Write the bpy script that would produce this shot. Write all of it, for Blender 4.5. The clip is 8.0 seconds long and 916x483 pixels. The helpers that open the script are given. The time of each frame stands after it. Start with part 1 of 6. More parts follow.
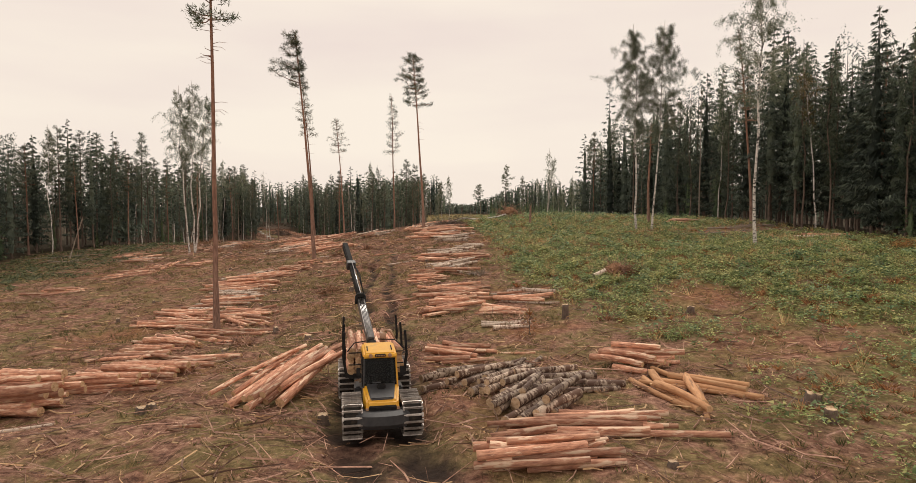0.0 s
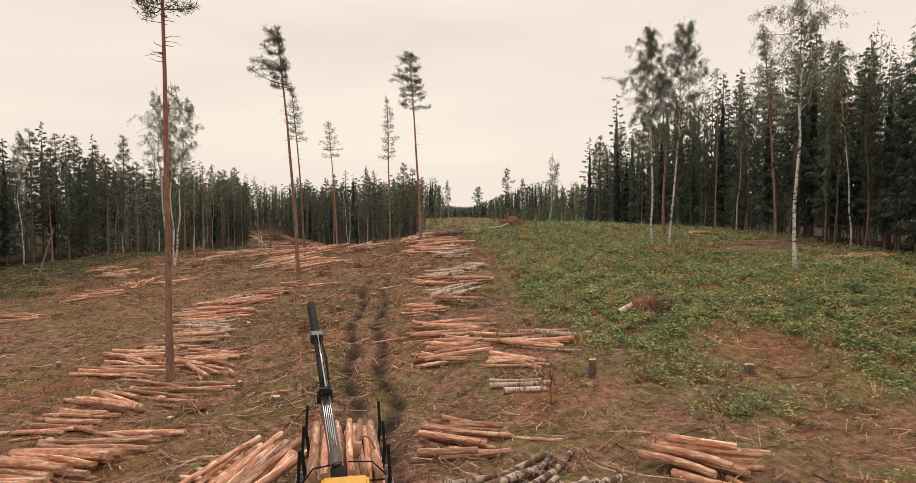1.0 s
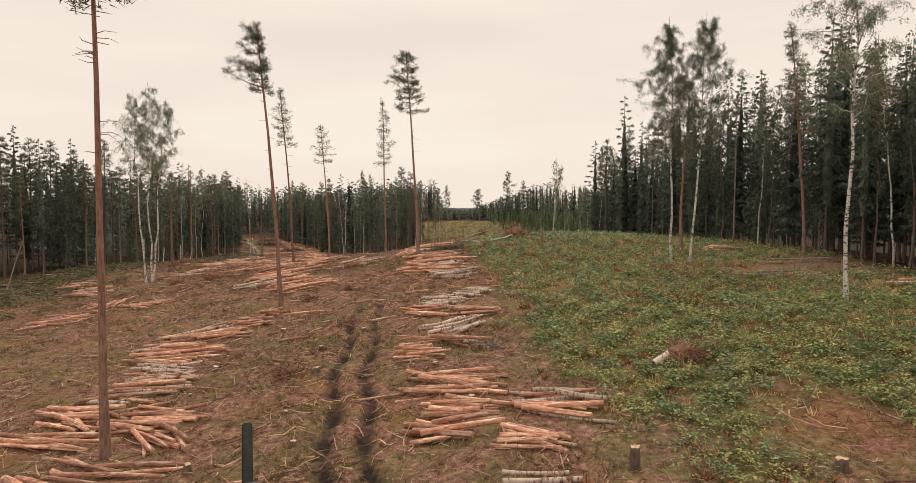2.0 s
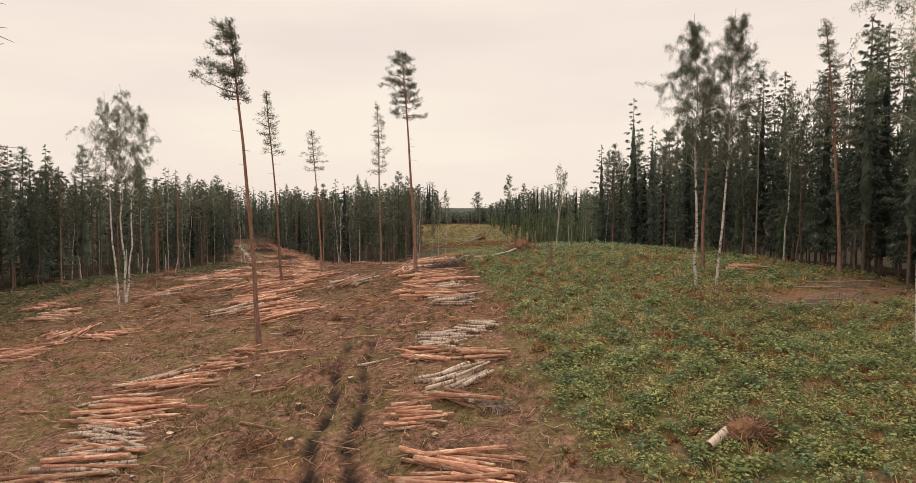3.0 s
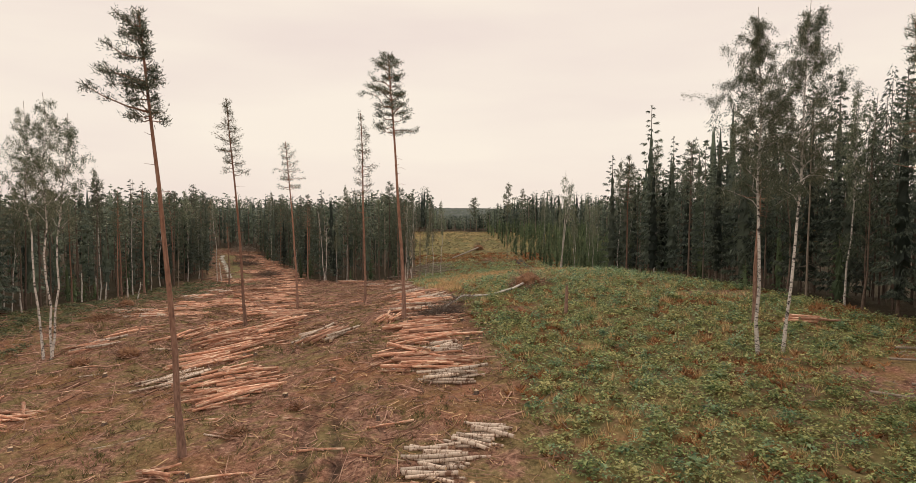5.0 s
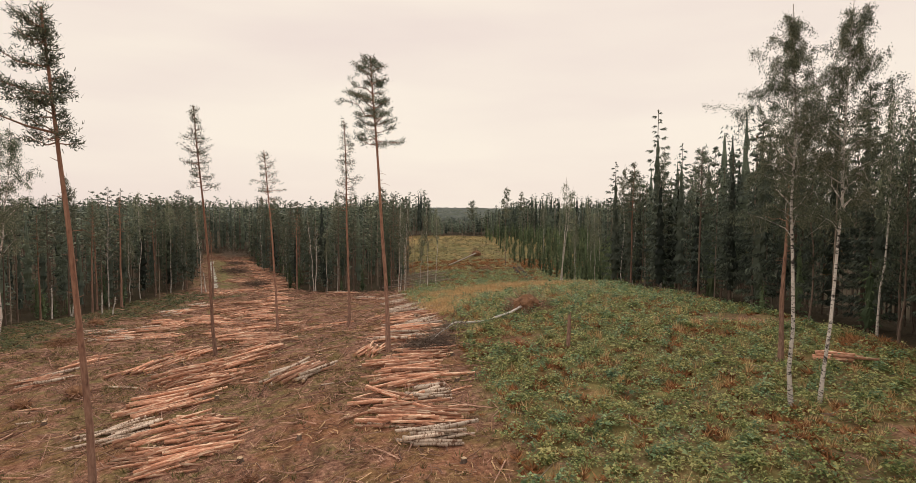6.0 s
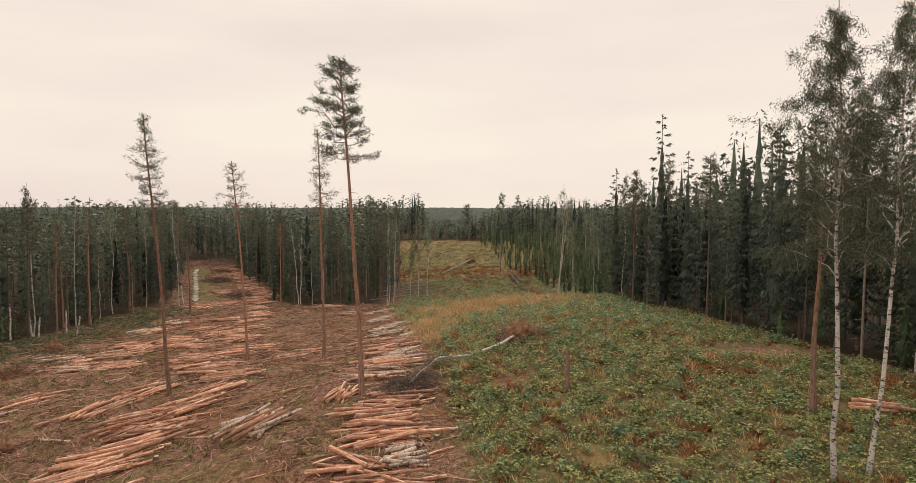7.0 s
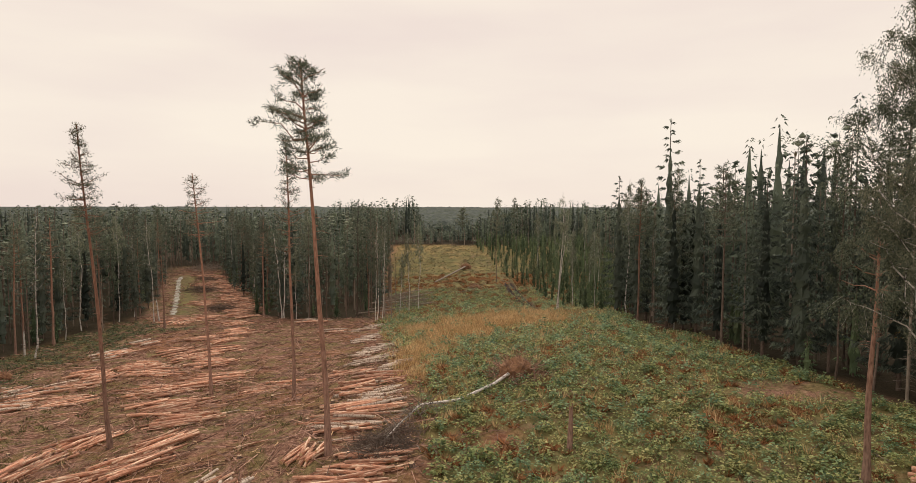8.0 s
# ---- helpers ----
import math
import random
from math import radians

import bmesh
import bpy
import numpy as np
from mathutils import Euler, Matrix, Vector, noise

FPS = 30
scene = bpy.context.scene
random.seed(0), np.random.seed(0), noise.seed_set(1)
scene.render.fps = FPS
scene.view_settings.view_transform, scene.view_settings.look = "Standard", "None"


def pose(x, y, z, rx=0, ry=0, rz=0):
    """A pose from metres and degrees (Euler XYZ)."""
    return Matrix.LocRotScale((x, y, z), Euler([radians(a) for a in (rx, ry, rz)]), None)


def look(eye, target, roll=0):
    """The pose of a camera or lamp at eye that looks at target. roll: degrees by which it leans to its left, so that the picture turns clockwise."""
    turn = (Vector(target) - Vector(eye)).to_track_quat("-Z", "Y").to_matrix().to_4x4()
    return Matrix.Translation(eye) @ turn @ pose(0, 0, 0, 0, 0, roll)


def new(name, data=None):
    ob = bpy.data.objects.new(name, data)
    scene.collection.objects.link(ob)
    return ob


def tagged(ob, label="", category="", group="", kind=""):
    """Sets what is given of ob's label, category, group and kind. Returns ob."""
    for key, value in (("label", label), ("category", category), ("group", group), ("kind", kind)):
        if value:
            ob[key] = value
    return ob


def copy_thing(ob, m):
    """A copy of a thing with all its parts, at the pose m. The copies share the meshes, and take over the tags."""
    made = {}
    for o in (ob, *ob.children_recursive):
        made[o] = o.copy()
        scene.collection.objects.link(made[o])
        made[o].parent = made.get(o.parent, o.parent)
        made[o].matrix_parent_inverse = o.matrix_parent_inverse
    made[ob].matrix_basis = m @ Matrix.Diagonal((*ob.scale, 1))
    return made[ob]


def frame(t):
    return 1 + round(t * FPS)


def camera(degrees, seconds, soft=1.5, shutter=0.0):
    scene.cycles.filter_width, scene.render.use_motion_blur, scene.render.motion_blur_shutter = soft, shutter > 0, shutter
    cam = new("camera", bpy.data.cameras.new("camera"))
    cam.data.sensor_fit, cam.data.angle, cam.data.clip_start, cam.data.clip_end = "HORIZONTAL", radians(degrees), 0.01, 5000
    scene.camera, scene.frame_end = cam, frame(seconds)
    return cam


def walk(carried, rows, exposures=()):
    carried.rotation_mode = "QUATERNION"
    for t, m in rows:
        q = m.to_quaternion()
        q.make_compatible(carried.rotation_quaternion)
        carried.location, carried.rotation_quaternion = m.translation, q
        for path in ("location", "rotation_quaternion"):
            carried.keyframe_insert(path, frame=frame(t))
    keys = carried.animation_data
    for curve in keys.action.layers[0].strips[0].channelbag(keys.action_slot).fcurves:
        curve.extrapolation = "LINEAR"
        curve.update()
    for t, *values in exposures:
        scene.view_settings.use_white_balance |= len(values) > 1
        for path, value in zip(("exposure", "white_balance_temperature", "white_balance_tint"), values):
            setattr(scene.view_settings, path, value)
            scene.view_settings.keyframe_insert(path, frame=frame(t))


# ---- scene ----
cam = camera(74.0, 8.0, soft=0.6)
METRES, EYE, TILT, LEAN, TURN = 86.0, 7.9, -3.2, 0.0, 0.0
ROWS = [
    (0.0, 0.0000, 0.0000, 0.0000, 0.00, 0.00, 0.00),
    (0.5, -0.0011, 0.0445, 0.0122, -0.06, 0.00, -0.08),
    (1.0, -0.0028, 0.0937, 0.0267, -0.15, -0.00, -0.08),
    (1.5, -0.0038, 0.1383, 0.0402, -0.19, -0.01, -0.10),
    (3.0, -0.0090, 0.2773, 0.0849, -0.38, -0.08, -0.05),
    (3.5, -0.0100, 0.3221, 0.0996, -0.42, -0.10, -0.06),
    (4.0, -0.0112, 0.3708, 0.1156, -0.51, -0.14, -0.05),
    (4.5, -0.0129, 0.4157, 0.1304, -0.72, -0.15, -0.08),
    (6.0, 0.0026, 0.5511, 0.1786, -0.88, -0.26, -0.17),
    (6.5, 0.0111, 0.5977, 0.1949, -1.00, -0.28, -0.13),
    (7.0, 0.0207, 0.6501, 0.2112, -1.14, -0.31, -0.06),
    (7.5, 0.0283, 0.7004, 0.2272, -1.26, -0.38, 0.01),
    (8.0, 0.0368, 0.7567, 0.2447, -1.37, -0.43, 0.00),
]
# one flight forward and up over the felling site
walk(cam, [(t, pose(0, 0, EYE, TILT, LEAN, TURN) @ pose(METRES * x, METRES * y, METRES * z, 90 + pitch, roll, yaw)) for t, x, y, z, yaw, pitch, roll in ROWS])

# ---- sky and light: a bright, even overcast ----
SUN_UP, SUN_AROUND = 55.0, 6.0
world = bpy.data.worlds.new("overcast")
scene.world = world
world.use_nodes = True
wt = world.node_tree
wt.nodes.clear()
w_out = wt.nodes.new("ShaderNodeOutputWorld")
w_bg = wt.nodes.new("ShaderNodeBackground")
w_sky = wt.nodes.new("ShaderNodeTexSky")
w_sky.sky_type = "NISHITA"
w_sky.sun_disc = False
w_sky.sun_elevation, w_sky.sun_rotation = radians(SUN_UP), radians(SUN_AROUND)
w_dim = wt.nodes.new("ShaderNodeVectorMath")
w_dim.operation = "SCALE"
w_dim.inputs[3].default_value = 0.06
w_co = wt.nodes.new("ShaderNodeTexCoord")
w_map = wt.nodes.new("ShaderNodeMapping")
w_map.inputs["Scale"].default_value = (1.0, 1.0, 5.0)
w_noise = wt.nodes.new("ShaderNodeTexNoise")
w_noise.inputs["Scale"].default_value = 1.7
w_noise.inputs["Detail"].default_value = 5
w_noise.inputs["Roughness"].default_value = 0.45
w_ramp = wt.nodes.new("ShaderNodeValToRGB")
w_ramp.color_ramp.elements[0].position, w_ramp.color_ramp.elements[1].position = 0.36, 0.66
w_ramp.color_ramp.elements[0].color = (0.9, 0.765, 0.69, 1)
w_ramp.color_ramp.elements[1].color = (1.0, 0.885, 0.755, 1)
w_mix = wt.nodes.new("ShaderNodeMix")
w_mix.data_type = "RGBA"
w_mix.inputs["Factor"].default_value = 0.94
wt.links.new(w_co.outputs["Generated"], w_map.inputs["Vector"])
wt.links.new(w_map.outputs["Vector"], w_noise.inputs["Vector"])
wt.links.new(w_noise.outputs["Fac"], w_ramp.inputs["Fac"])
wt.links.new(w_sky.outputs["Color"], w_dim.inputs[0])
wt.links.new(w_dim.outputs["Vector"], w_mix.inputs["A"])
wt.links.new(w_ramp.outputs["Color"], w_mix.inputs["B"])
wt.links.new(w_mix.outputs["Result"], w_bg.inputs["Color"])
w_bg.inputs["Strength"].default_value = 1.0
wt.links.new(w_bg.outputs["Background"], w_out.inputs["Surface"])
sun = new("sun", bpy.data.lights.new("sun", "SUN"))
sun.data.energy, sun.data.angle, sun.data.color = 1.5, radians(30), (1.0, 0.92, 0.82)
sun_from = Vector((math.sin(radians(SUN_AROUND)) * math.cos(radians(SUN_UP)), math.cos(radians(SUN_AROUND)) * math.cos(radians(SUN_UP)), math.sin(radians(SUN_UP))))
sun.matrix_world = look(sun_from * 300, (0, 0, 0))

# ---- materials ----
def ramp_of(nt, cols, lo=0.3, hi=0.7):
    r = nt.nodes.new("ShaderNodeValToRGB")
    e = r.color_ramp.elements
    while len(e) < len(cols):
        e.new(0.5)
    for i, c in enumerate(cols):
        e[i].position = lo + (hi - lo) * i / max(1, len(cols) - 1)
        e[i].color = (*c, 1)
    return r


def start_mat(name):
    m = bpy.data.materials.new(name)
    m.use_nodes = True
    nt = m.node_tree
    return m, nt, nt.nodes["Principled BSDF"]


def noise_of(nt, vec, scale, detail=5.0, rough=0.6):
    n = nt.nodes.new("ShaderNodeTexNoise")
    n.inputs["Scale"].default_value, n.inputs["Detail"].default_value, n.inputs["Roughness"].default_value = scale, detail, rough
    if vec is not None:
        nt.links.new(vec, n.inputs["Vector"])
    return n


def stretched(nt, scale, which="Object"):
    co = nt.nodes.new("ShaderNodeTexCoord")
    mp = nt.nodes.new("ShaderNodeMapping")
    mp.inputs["Scale"].default_value = scale
    nt.links.new(co.outputs[which], mp.inputs["Vector"])
    return mp.outputs["Vector"]


def mixed(nt, a, b, fac, mode="MIX"):
    x = nt.nodes.new("ShaderNodeMix")
    x.data_type, x.blend_type = "RGBA", mode
    for key, v in (("A", a), ("B", b), ("Factor", fac)):
        if isinstance(v, (int, float)):
            x.inputs[key].default_value = v
        elif isinstance(v, tuple):
            x.inputs[key].default_value = (*v, 1)
        else:
            nt.links.new(v, x.inputs[key])
    return x.outputs["Result"]


def ranged(nt, v, a, b, c=0.0, d=1.0):
    r = nt.nodes.new("ShaderNodeMapRange")
    r.inputs[1].default_value, r.inputs[2].default_value, r.inputs[3].default_value, r.inputs[4].default_value = a, b, c, d
    nt.links.new(v, r.inputs[0])
    return r.outputs[0]


def bumped(nt, bsdf, h, strength, distance=0.05):
    b = nt.nodes.new("ShaderNodeBump")
    b.inputs["Strength"].default_value, b.inputs["Distance"].default_value = strength, distance
    nt.links.new(h, b.inputs["Height"])
    nt.links.new(b.outputs["Normal"], bsdf.inputs["Normal"])


def varied(nt, colour, source, lo, hi):
    """The colour made lighter or darker piece by piece."""
    if source == "island":
        n = nt.nodes.new("ShaderNodeNewGeometry").outputs["Random Per Island"]
    else:
        n = nt.nodes.new("ShaderNodeObjectInfo").outputs["Random"]
    g = nt.nodes.new("ShaderNodeHueSaturation")
    nt.links.new(ranged(nt, n, 0, 1, lo, hi), g.inputs["Value"])
    nt.links.new(colour, g.inputs["Color"])
    return g.outputs["Color"]


def surface(name, cols, scale=(6, 6, 6), rough=0.85, bump=0.4, metal=0.0, vary=None, spread=(0.75, 1.25), patch=None, spec=0.3, dist=0.03, which="Object"):
    """Noise-grained surface in two scales. patch: a colour in large worn patches, with how much of it."""
    m, nt, b = start_mat(name)
    v = stretched(nt, scale, which)
    n1 = noise_of(nt, v, 1.0, 8, 0.65)
    n2 = noise_of(nt, v, 0.17, 3)
    r = ramp_of(nt, cols)
    nt.links.new(n1.outputs["Fac"], r.inputs["Fac"])
    c = mixed(nt, r.outputs["Color"], r.outputs["Color"], ranged(nt, n2.outputs["Fac"], 0.3, 0.7, 0, 0.6), "MULTIPLY")
    c = mixed(nt, r.outputs["Color"], c, 0.5)
    if patch:
        n3 = noise_of(nt, v, 0.4, 4)
        c = mixed(nt, c, patch[0], ranged(nt, n3.outputs["Fac"], patch[1], patch[1] + 0.06))
    if vary:
        c = varied(nt, c, vary, *spread)
    nt.links.new(c, b.inputs["Base Color"])
    b.inputs["Roughness"].default_value, b.inputs["Metallic"].default_value = rough, metal
    b.inputs["Specular IOR Level"].default_value = spec
    if bump:
        bumped(nt, b, n1.outputs["Fac"], bump, dist)
    return m


def leafy(name, cols, through_part=0.25, spread=(0.55, 1.45), patch=6.0):
    """Leaves or needles: colour varies leaf by leaf and in larger patches; part of the light passes through."""
    m, nt, b = start_mat(name)
    co = nt.nodes.new("ShaderNodeTexCoord")
    n = noise_of(nt, co.outputs["Object"], 1.0 / patch, 4)
    g = nt.nodes.new("ShaderNodeNewGeometry")
    r = ramp_of(nt, cols, 0.32, 0.68)
    add = nt.nodes.new("ShaderNodeMath")
    add.operation = "ADD"
    nt.links.new(ranged(nt, g.outputs["Random Per Island"], 0, 1, -0.14, 0.14), add.inputs[0])
    nt.links.new(n.outputs["Fac"], add.inputs[1])
    nt.links.new(add.outputs[0], r.inputs["Fac"])
    c = varied(nt, r.outputs["Color"], "island", *spread)
    oi = nt.nodes.new("ShaderNodeObjectInfo")
    hs = nt.nodes.new("ShaderNodeHueSaturation")
    nt.links.new(c, hs.inputs["Color"])
    nt.links.new(ranged(nt, oi.outputs["Random"], 0, 1, 0.75, 1.25), hs.inputs["Value"])
    nt.links.new(ranged(nt, oi.outputs["Random"], 0, 1, 0.485, 0.51), hs.inputs["Hue"])
    c = hs.outputs["Color"]
    nt.links.new(c, b.inputs["Base Color"])
    b.inputs["Roughness"].default_value, b.inputs["Specular IOR Level"].default_value = 0.6, 0.2
    tr = nt.nodes.new("ShaderNodeBsdfTranslucent")
    nt.links.new(c, tr.inputs["Color"])
    ms = nt.nodes.new("ShaderNodeMixShader")
    ms.inputs[0].default_value = through_part
    nt.links.new(b.outputs[0], ms.inputs[1])
    nt.links.new(tr.outputs[0], ms.inputs[2])
    nt.links.new(ms.outputs[0], nt.nodes["Material Output"].inputs["Surface"])
    return m


def pine_bark():
    """Grey-brown plates low down, thin orange bark high up, as the tree grows it."""
    m, nt, b = start_mat("pine_bark")
    v = stretched(nt, (7, 7, 1.6))
    n = noise_of(nt, v, 1.0, 8)
    low = ramp_of(nt, [(0.14, 0.085, 0.068), (0.3, 0.188, 0.146), (0.42, 0.275, 0.215)])
    high = ramp_of(nt, [(0.18, 0.097, 0.07), (0.34, 0.18, 0.124), (0.43, 0.258, 0.182)])
    for r in (low, high):
        nt.links.new(n.outputs["Fac"], r.inputs["Fac"])
    co = nt.nodes.new("ShaderNodeTexCoord")
    sp = nt.nodes.new("ShaderNodeSeparateXYZ")
    nt.links.new(co.outputs["Object"], sp.inputs[0])
    add = nt.nodes.new("ShaderNodeMath")
    add.operation = "MULTIPLY_ADD"
    nt.links.new(noise_of(nt, co.outputs["Object"], 0.6, 3).outputs["Fac"], add.inputs[0])
    add.inputs[1].default_value = 8.0
    nt.links.new(sp.outputs["Z"], add.inputs[2])
    c = mixed(nt, low.outputs["Color"], high.outputs["Color"], ranged(nt, add.outputs[0], 6, 20))
    c = varied(nt, c, "object", 0.75, 1.2)
    nt.links.new(c, b.inputs["Base Color"])
    b.inputs["Roughness"].default_value = 0.9
    b.inputs["Specular IOR Level"].default_value = 0.2
    bumped(nt, b, n.outputs["Fac"], 0.6, 0.05)
    return m


def birch_bark(name, white, black, amount=0.56, along=(1.2, 1.2, 9.0), vary=(0.8, 1.1)):
    """White papery bark with black cross marks and rough black patches."""
    m, nt, b = start_mat(name)
    v = stretched(nt, along)
    n = noise_of(nt, v, 1.3, 6, 0.7)
    w = stretched(nt, (2.2, 2.2, 2.2))
    n2 = noise_of(nt, w, 0.6, 5)
    pale = ramp_of(nt, [tuple(0.72 * x for x in white), white])
    nt.links.new(noise_of(nt, v, 0.5, 3).outputs["Fac"], pale.inputs["Fac"])
    c = mixed(nt, pale.outputs["Color"], black, ranged(nt, n.outputs["Fac"], amount, amount + 0.05))
    c = mixed(nt, c, black, ranged(nt, n2.outputs["Fac"], amount + 0.03, amount + 0.1))
    c = varied(nt, c, "object", *vary)
    nt.links.new(c, b.inputs["Base Color"])
    b.inputs["Roughness"].default_value = 0.75
    bumped(nt, b, n.outputs["Fac"], 0.3, 0.02)
    return m


def cut_wood(name, pale, ring):
    """Sawn end: rings round the pith."""
    m, nt, b = start_mat(name)
    co = nt.nodes.new("ShaderNodeTexCoord")
    wv = nt.nodes.new("ShaderNodeTexWave")
    wv.wave_type, wv.rings_direction = "RINGS", "X"
    wv.inputs["Scale"].default_value, wv.inputs["Distortion"].default_value = 14, 2.0
    nt.links.new(co.outputs["Object"], wv.inputs["Vector"])
    n = noise_of(nt, co.outputs["Object"], 9, 4)
    c = mixed(nt, pale, ring, wv.outputs["Fac"])
    c = mixed(nt, c, mixed(nt, c, (0.5, 0.36, 0.22), 1.0, "MULTIPLY"), ranged(nt, n.outputs["Fac"], 0.45, 0.7, 0, 0.8))
    nt.links.new(varied(nt, c, "object", 0.75, 1.15), b.inputs["Base Color"])
    b.inputs["Roughness"].default_value = 0.8
    return m


M_PINE_BARK = pine_bark()
M_BIRCH = birch_bark("birch_bark", (0.86, 0.79, 0.73), (0.04, 0.033, 0.03), 0.535, (1.6, 1.6, 4.2))
M_SPRUCE_BARK = surface("spruce_bark", [(0.09, 0.065, 0.05), (0.17, 0.125, 0.10), (0.26, 0.2, 0.16)], (7, 7, 2), vary="object")
M_DEAD_WOOD = surface("dead_wood", [(0.2, 0.16, 0.13), (0.34, 0.28, 0.23), (0.45, 0.38, 0.31)], (8, 8, 1.5), vary="object")
M_PINE_NEEDLE = leafy("pine_needles", [(0.08, 0.104, 0.078), (0.138, 0.162, 0.116), (0.195, 0.21, 0.148)])
M_SPRUCE_NEEDLE = leafy("spruce_needles", [(0.07, 0.094, 0.08), (0.12, 0.148, 0.119), (0.178, 0.208, 0.154)], 0.4)
M_BIRCH_LEAF = leafy("birch_leaves", [(0.115, 0.145, 0.1), (0.18, 0.205, 0.14), (0.27, 0.27, 0.185)], 0.5)
# darkened copy of the birch leaves: the shade of the woods is in the colour
M_SHADED_LEAF = leafy("shaded_leaves", [(0.07, 0.095, 0.068), (0.112, 0.14, 0.096), (0.165, 0.185, 0.125)], 0.45)
M_YOUNG_NEEDLE = leafy("young_needles", [(0.075, 0.115, 0.066), (0.12, 0.165, 0.09), (0.19, 0.23, 0.115)], 0.3)
M_BROWN_LEAF = leafy("turning_leaves", [(0.09, 0.08, 0.035), (0.15, 0.105, 0.045), (0.19, 0.12, 0.05)], 0.3)
M_HERB = leafy("raspberry_leaves", [(0.145, 0.212, 0.084), (0.255, 0.312, 0.122), (0.425, 0.405, 0.17)], 0.4, (0.5, 1.55), 2.2)
M_BLUE_HERB = leafy("willowherb_leaves", [(0.105, 0.18, 0.098), (0.17, 0.25, 0.13), (0.25, 0.325, 0.17)], 0.4, (0.5, 1.55), 2.2)
M_EDGE_HERB = leafy("bilberry_leaves", [(0.07, 0.092, 0.045), (0.115, 0.135, 0.062), (0.18, 0.185, 0.085)], 0.35, (0.6, 1.4), 2.2)
M_FERN = leafy("turning_fern", [(0.27, 0.15, 0.062), (0.42, 0.215, 0.088), (0.5, 0.3, 0.13)], 0.4)
M_GRASS = leafy("dry_grass", [(0.44, 0.3, 0.135), (0.62, 0.44, 0.21), (0.72, 0.55, 0.31)], 0.55)
M_MOSS_GRASS = leafy("green_grass", [(0.12, 0.13, 0.055), (0.21, 0.19, 0.085), (0.34, 0.26, 0.125)], 0.35)
M_STICK = surface("slash_bark", [(0.18, 0.1, 0.075), (0.36, 0.215, 0.16), (0.54, 0.365, 0.265)], (3, 3, 3), vary="island", spread=(0.35, 1.6), bump=0.2)
M_CHIP = surface("fresh_splinters", [(0.42, 0.25, 0.13), (0.62, 0.42, 0.24), (0.72, 0.54, 0.34)], (5, 5, 5), vary="island", spread=(0.6, 1.15), bump=0.2)
M_NEEDLE_LITTER = surface("brown_needle_litter", [(0.13, 0.068, 0.04), (0.26, 0.14, 0.078), (0.36, 0.21, 0.12)], (3, 3, 3), vary="island", spread=(0.5, 1.5), bump=0.2)
M_LOG_PINE = surface("pine_log_bark", [(0.24, 0.11, 0.076), (0.53, 0.275, 0.18), (0.72, 0.45, 0.31)], (2.4, 12, 12), vary="object", spread=(0.6, 1.4), patch=((0.74, 0.54, 0.39), 0.54), bump=0.7)
M_LOG_PEELED = surface("peeled_log_wood", [(0.4, 0.21, 0.11), (0.58, 0.33, 0.175), (0.68, 0.44, 0.26)], (1.3, 9, 9), vary="object", spread=(0.8, 1.15), patch=((0.3, 0.17, 0.1), 0.6))
M_LOG_BIRCH = birch_bark("birch_log_bark", (0.76, 0.62, 0.5), (0.2, 0.105, 0.065), 0.54, (5.0, 1.3, 1.3), (0.7, 1.1))
M_LOG_ALDER = birch_bark("aspen_log_bark", (0.6, 0.47, 0.36), (0.115, 0.06, 0.038), 0.485, (3.4, 1.8, 1.8), (0.6, 1.2))
M_CUT = cut_wood("cut_pine_wood", (0.66, 0.47, 0.28), (0.53, 0.33, 0.18))
M_CUT_PALE = cut_wood("cut_birch_wood", (0.72, 0.55, 0.37), (0.62, 0.44, 0.28))
M_YELLOW = surface("yellow_machine_paint", [(0.66, 0.34, 0.015), (0.74, 0.4, 0.02), (0.78, 0.44, 0.03)], (4, 4, 4), 0.38, 0.03, patch=((0.5, 0.29, 0.06), 0.66), spec=0.5)
M_GREY_PAINT = surface("dark_grey_machine_paint", [(0.03, 0.031, 0.035), (0.045, 0.046, 0.05), (0.065, 0.064, 0.064)], (5, 5, 5), 0.45, 0.05, patch=((0.12, 0.095, 0.075), 0.66), spec=0.5)
M_BLACK = surface("black_steel", [(0.012, 0.012, 0.013), (0.022, 0.021, 0.021), (0.035, 0.03, 0.027)], (6, 6, 6), 0.75, 0.1, spec=0.2)
M_RUBBER = surface("muddy_tyre_rubber", [(0.015, 0.014, 0.013), (0.03, 0.025, 0.021), (0.08, 0.06, 0.045)], (6, 6, 6), 0.85, 0.3)
M_TRACK = surface("worn_track_steel", [(0.2, 0.17, 0.15), (0.42, 0.38, 0.35), (0.6, 0.56, 0.52)], (8, 8, 8), 0.35, 0.2, 0.7, vary="object", patch=((0.07, 0.05, 0.04), 0.6))
M_CHROME = surface("bright_cylinder_rod", [(0.6, 0.6, 0.6), (0.75, 0.75, 0.75)], (5, 5, 5), 0.15, 0.0, 1.0)
M_BOOM = surface("grey_boom_paint", [(0.09, 0.085, 0.082), (0.16, 0.15, 0.145), (0.26, 0.245, 0.235)], (6, 6, 3), 0.4, 0.1, 0.3)
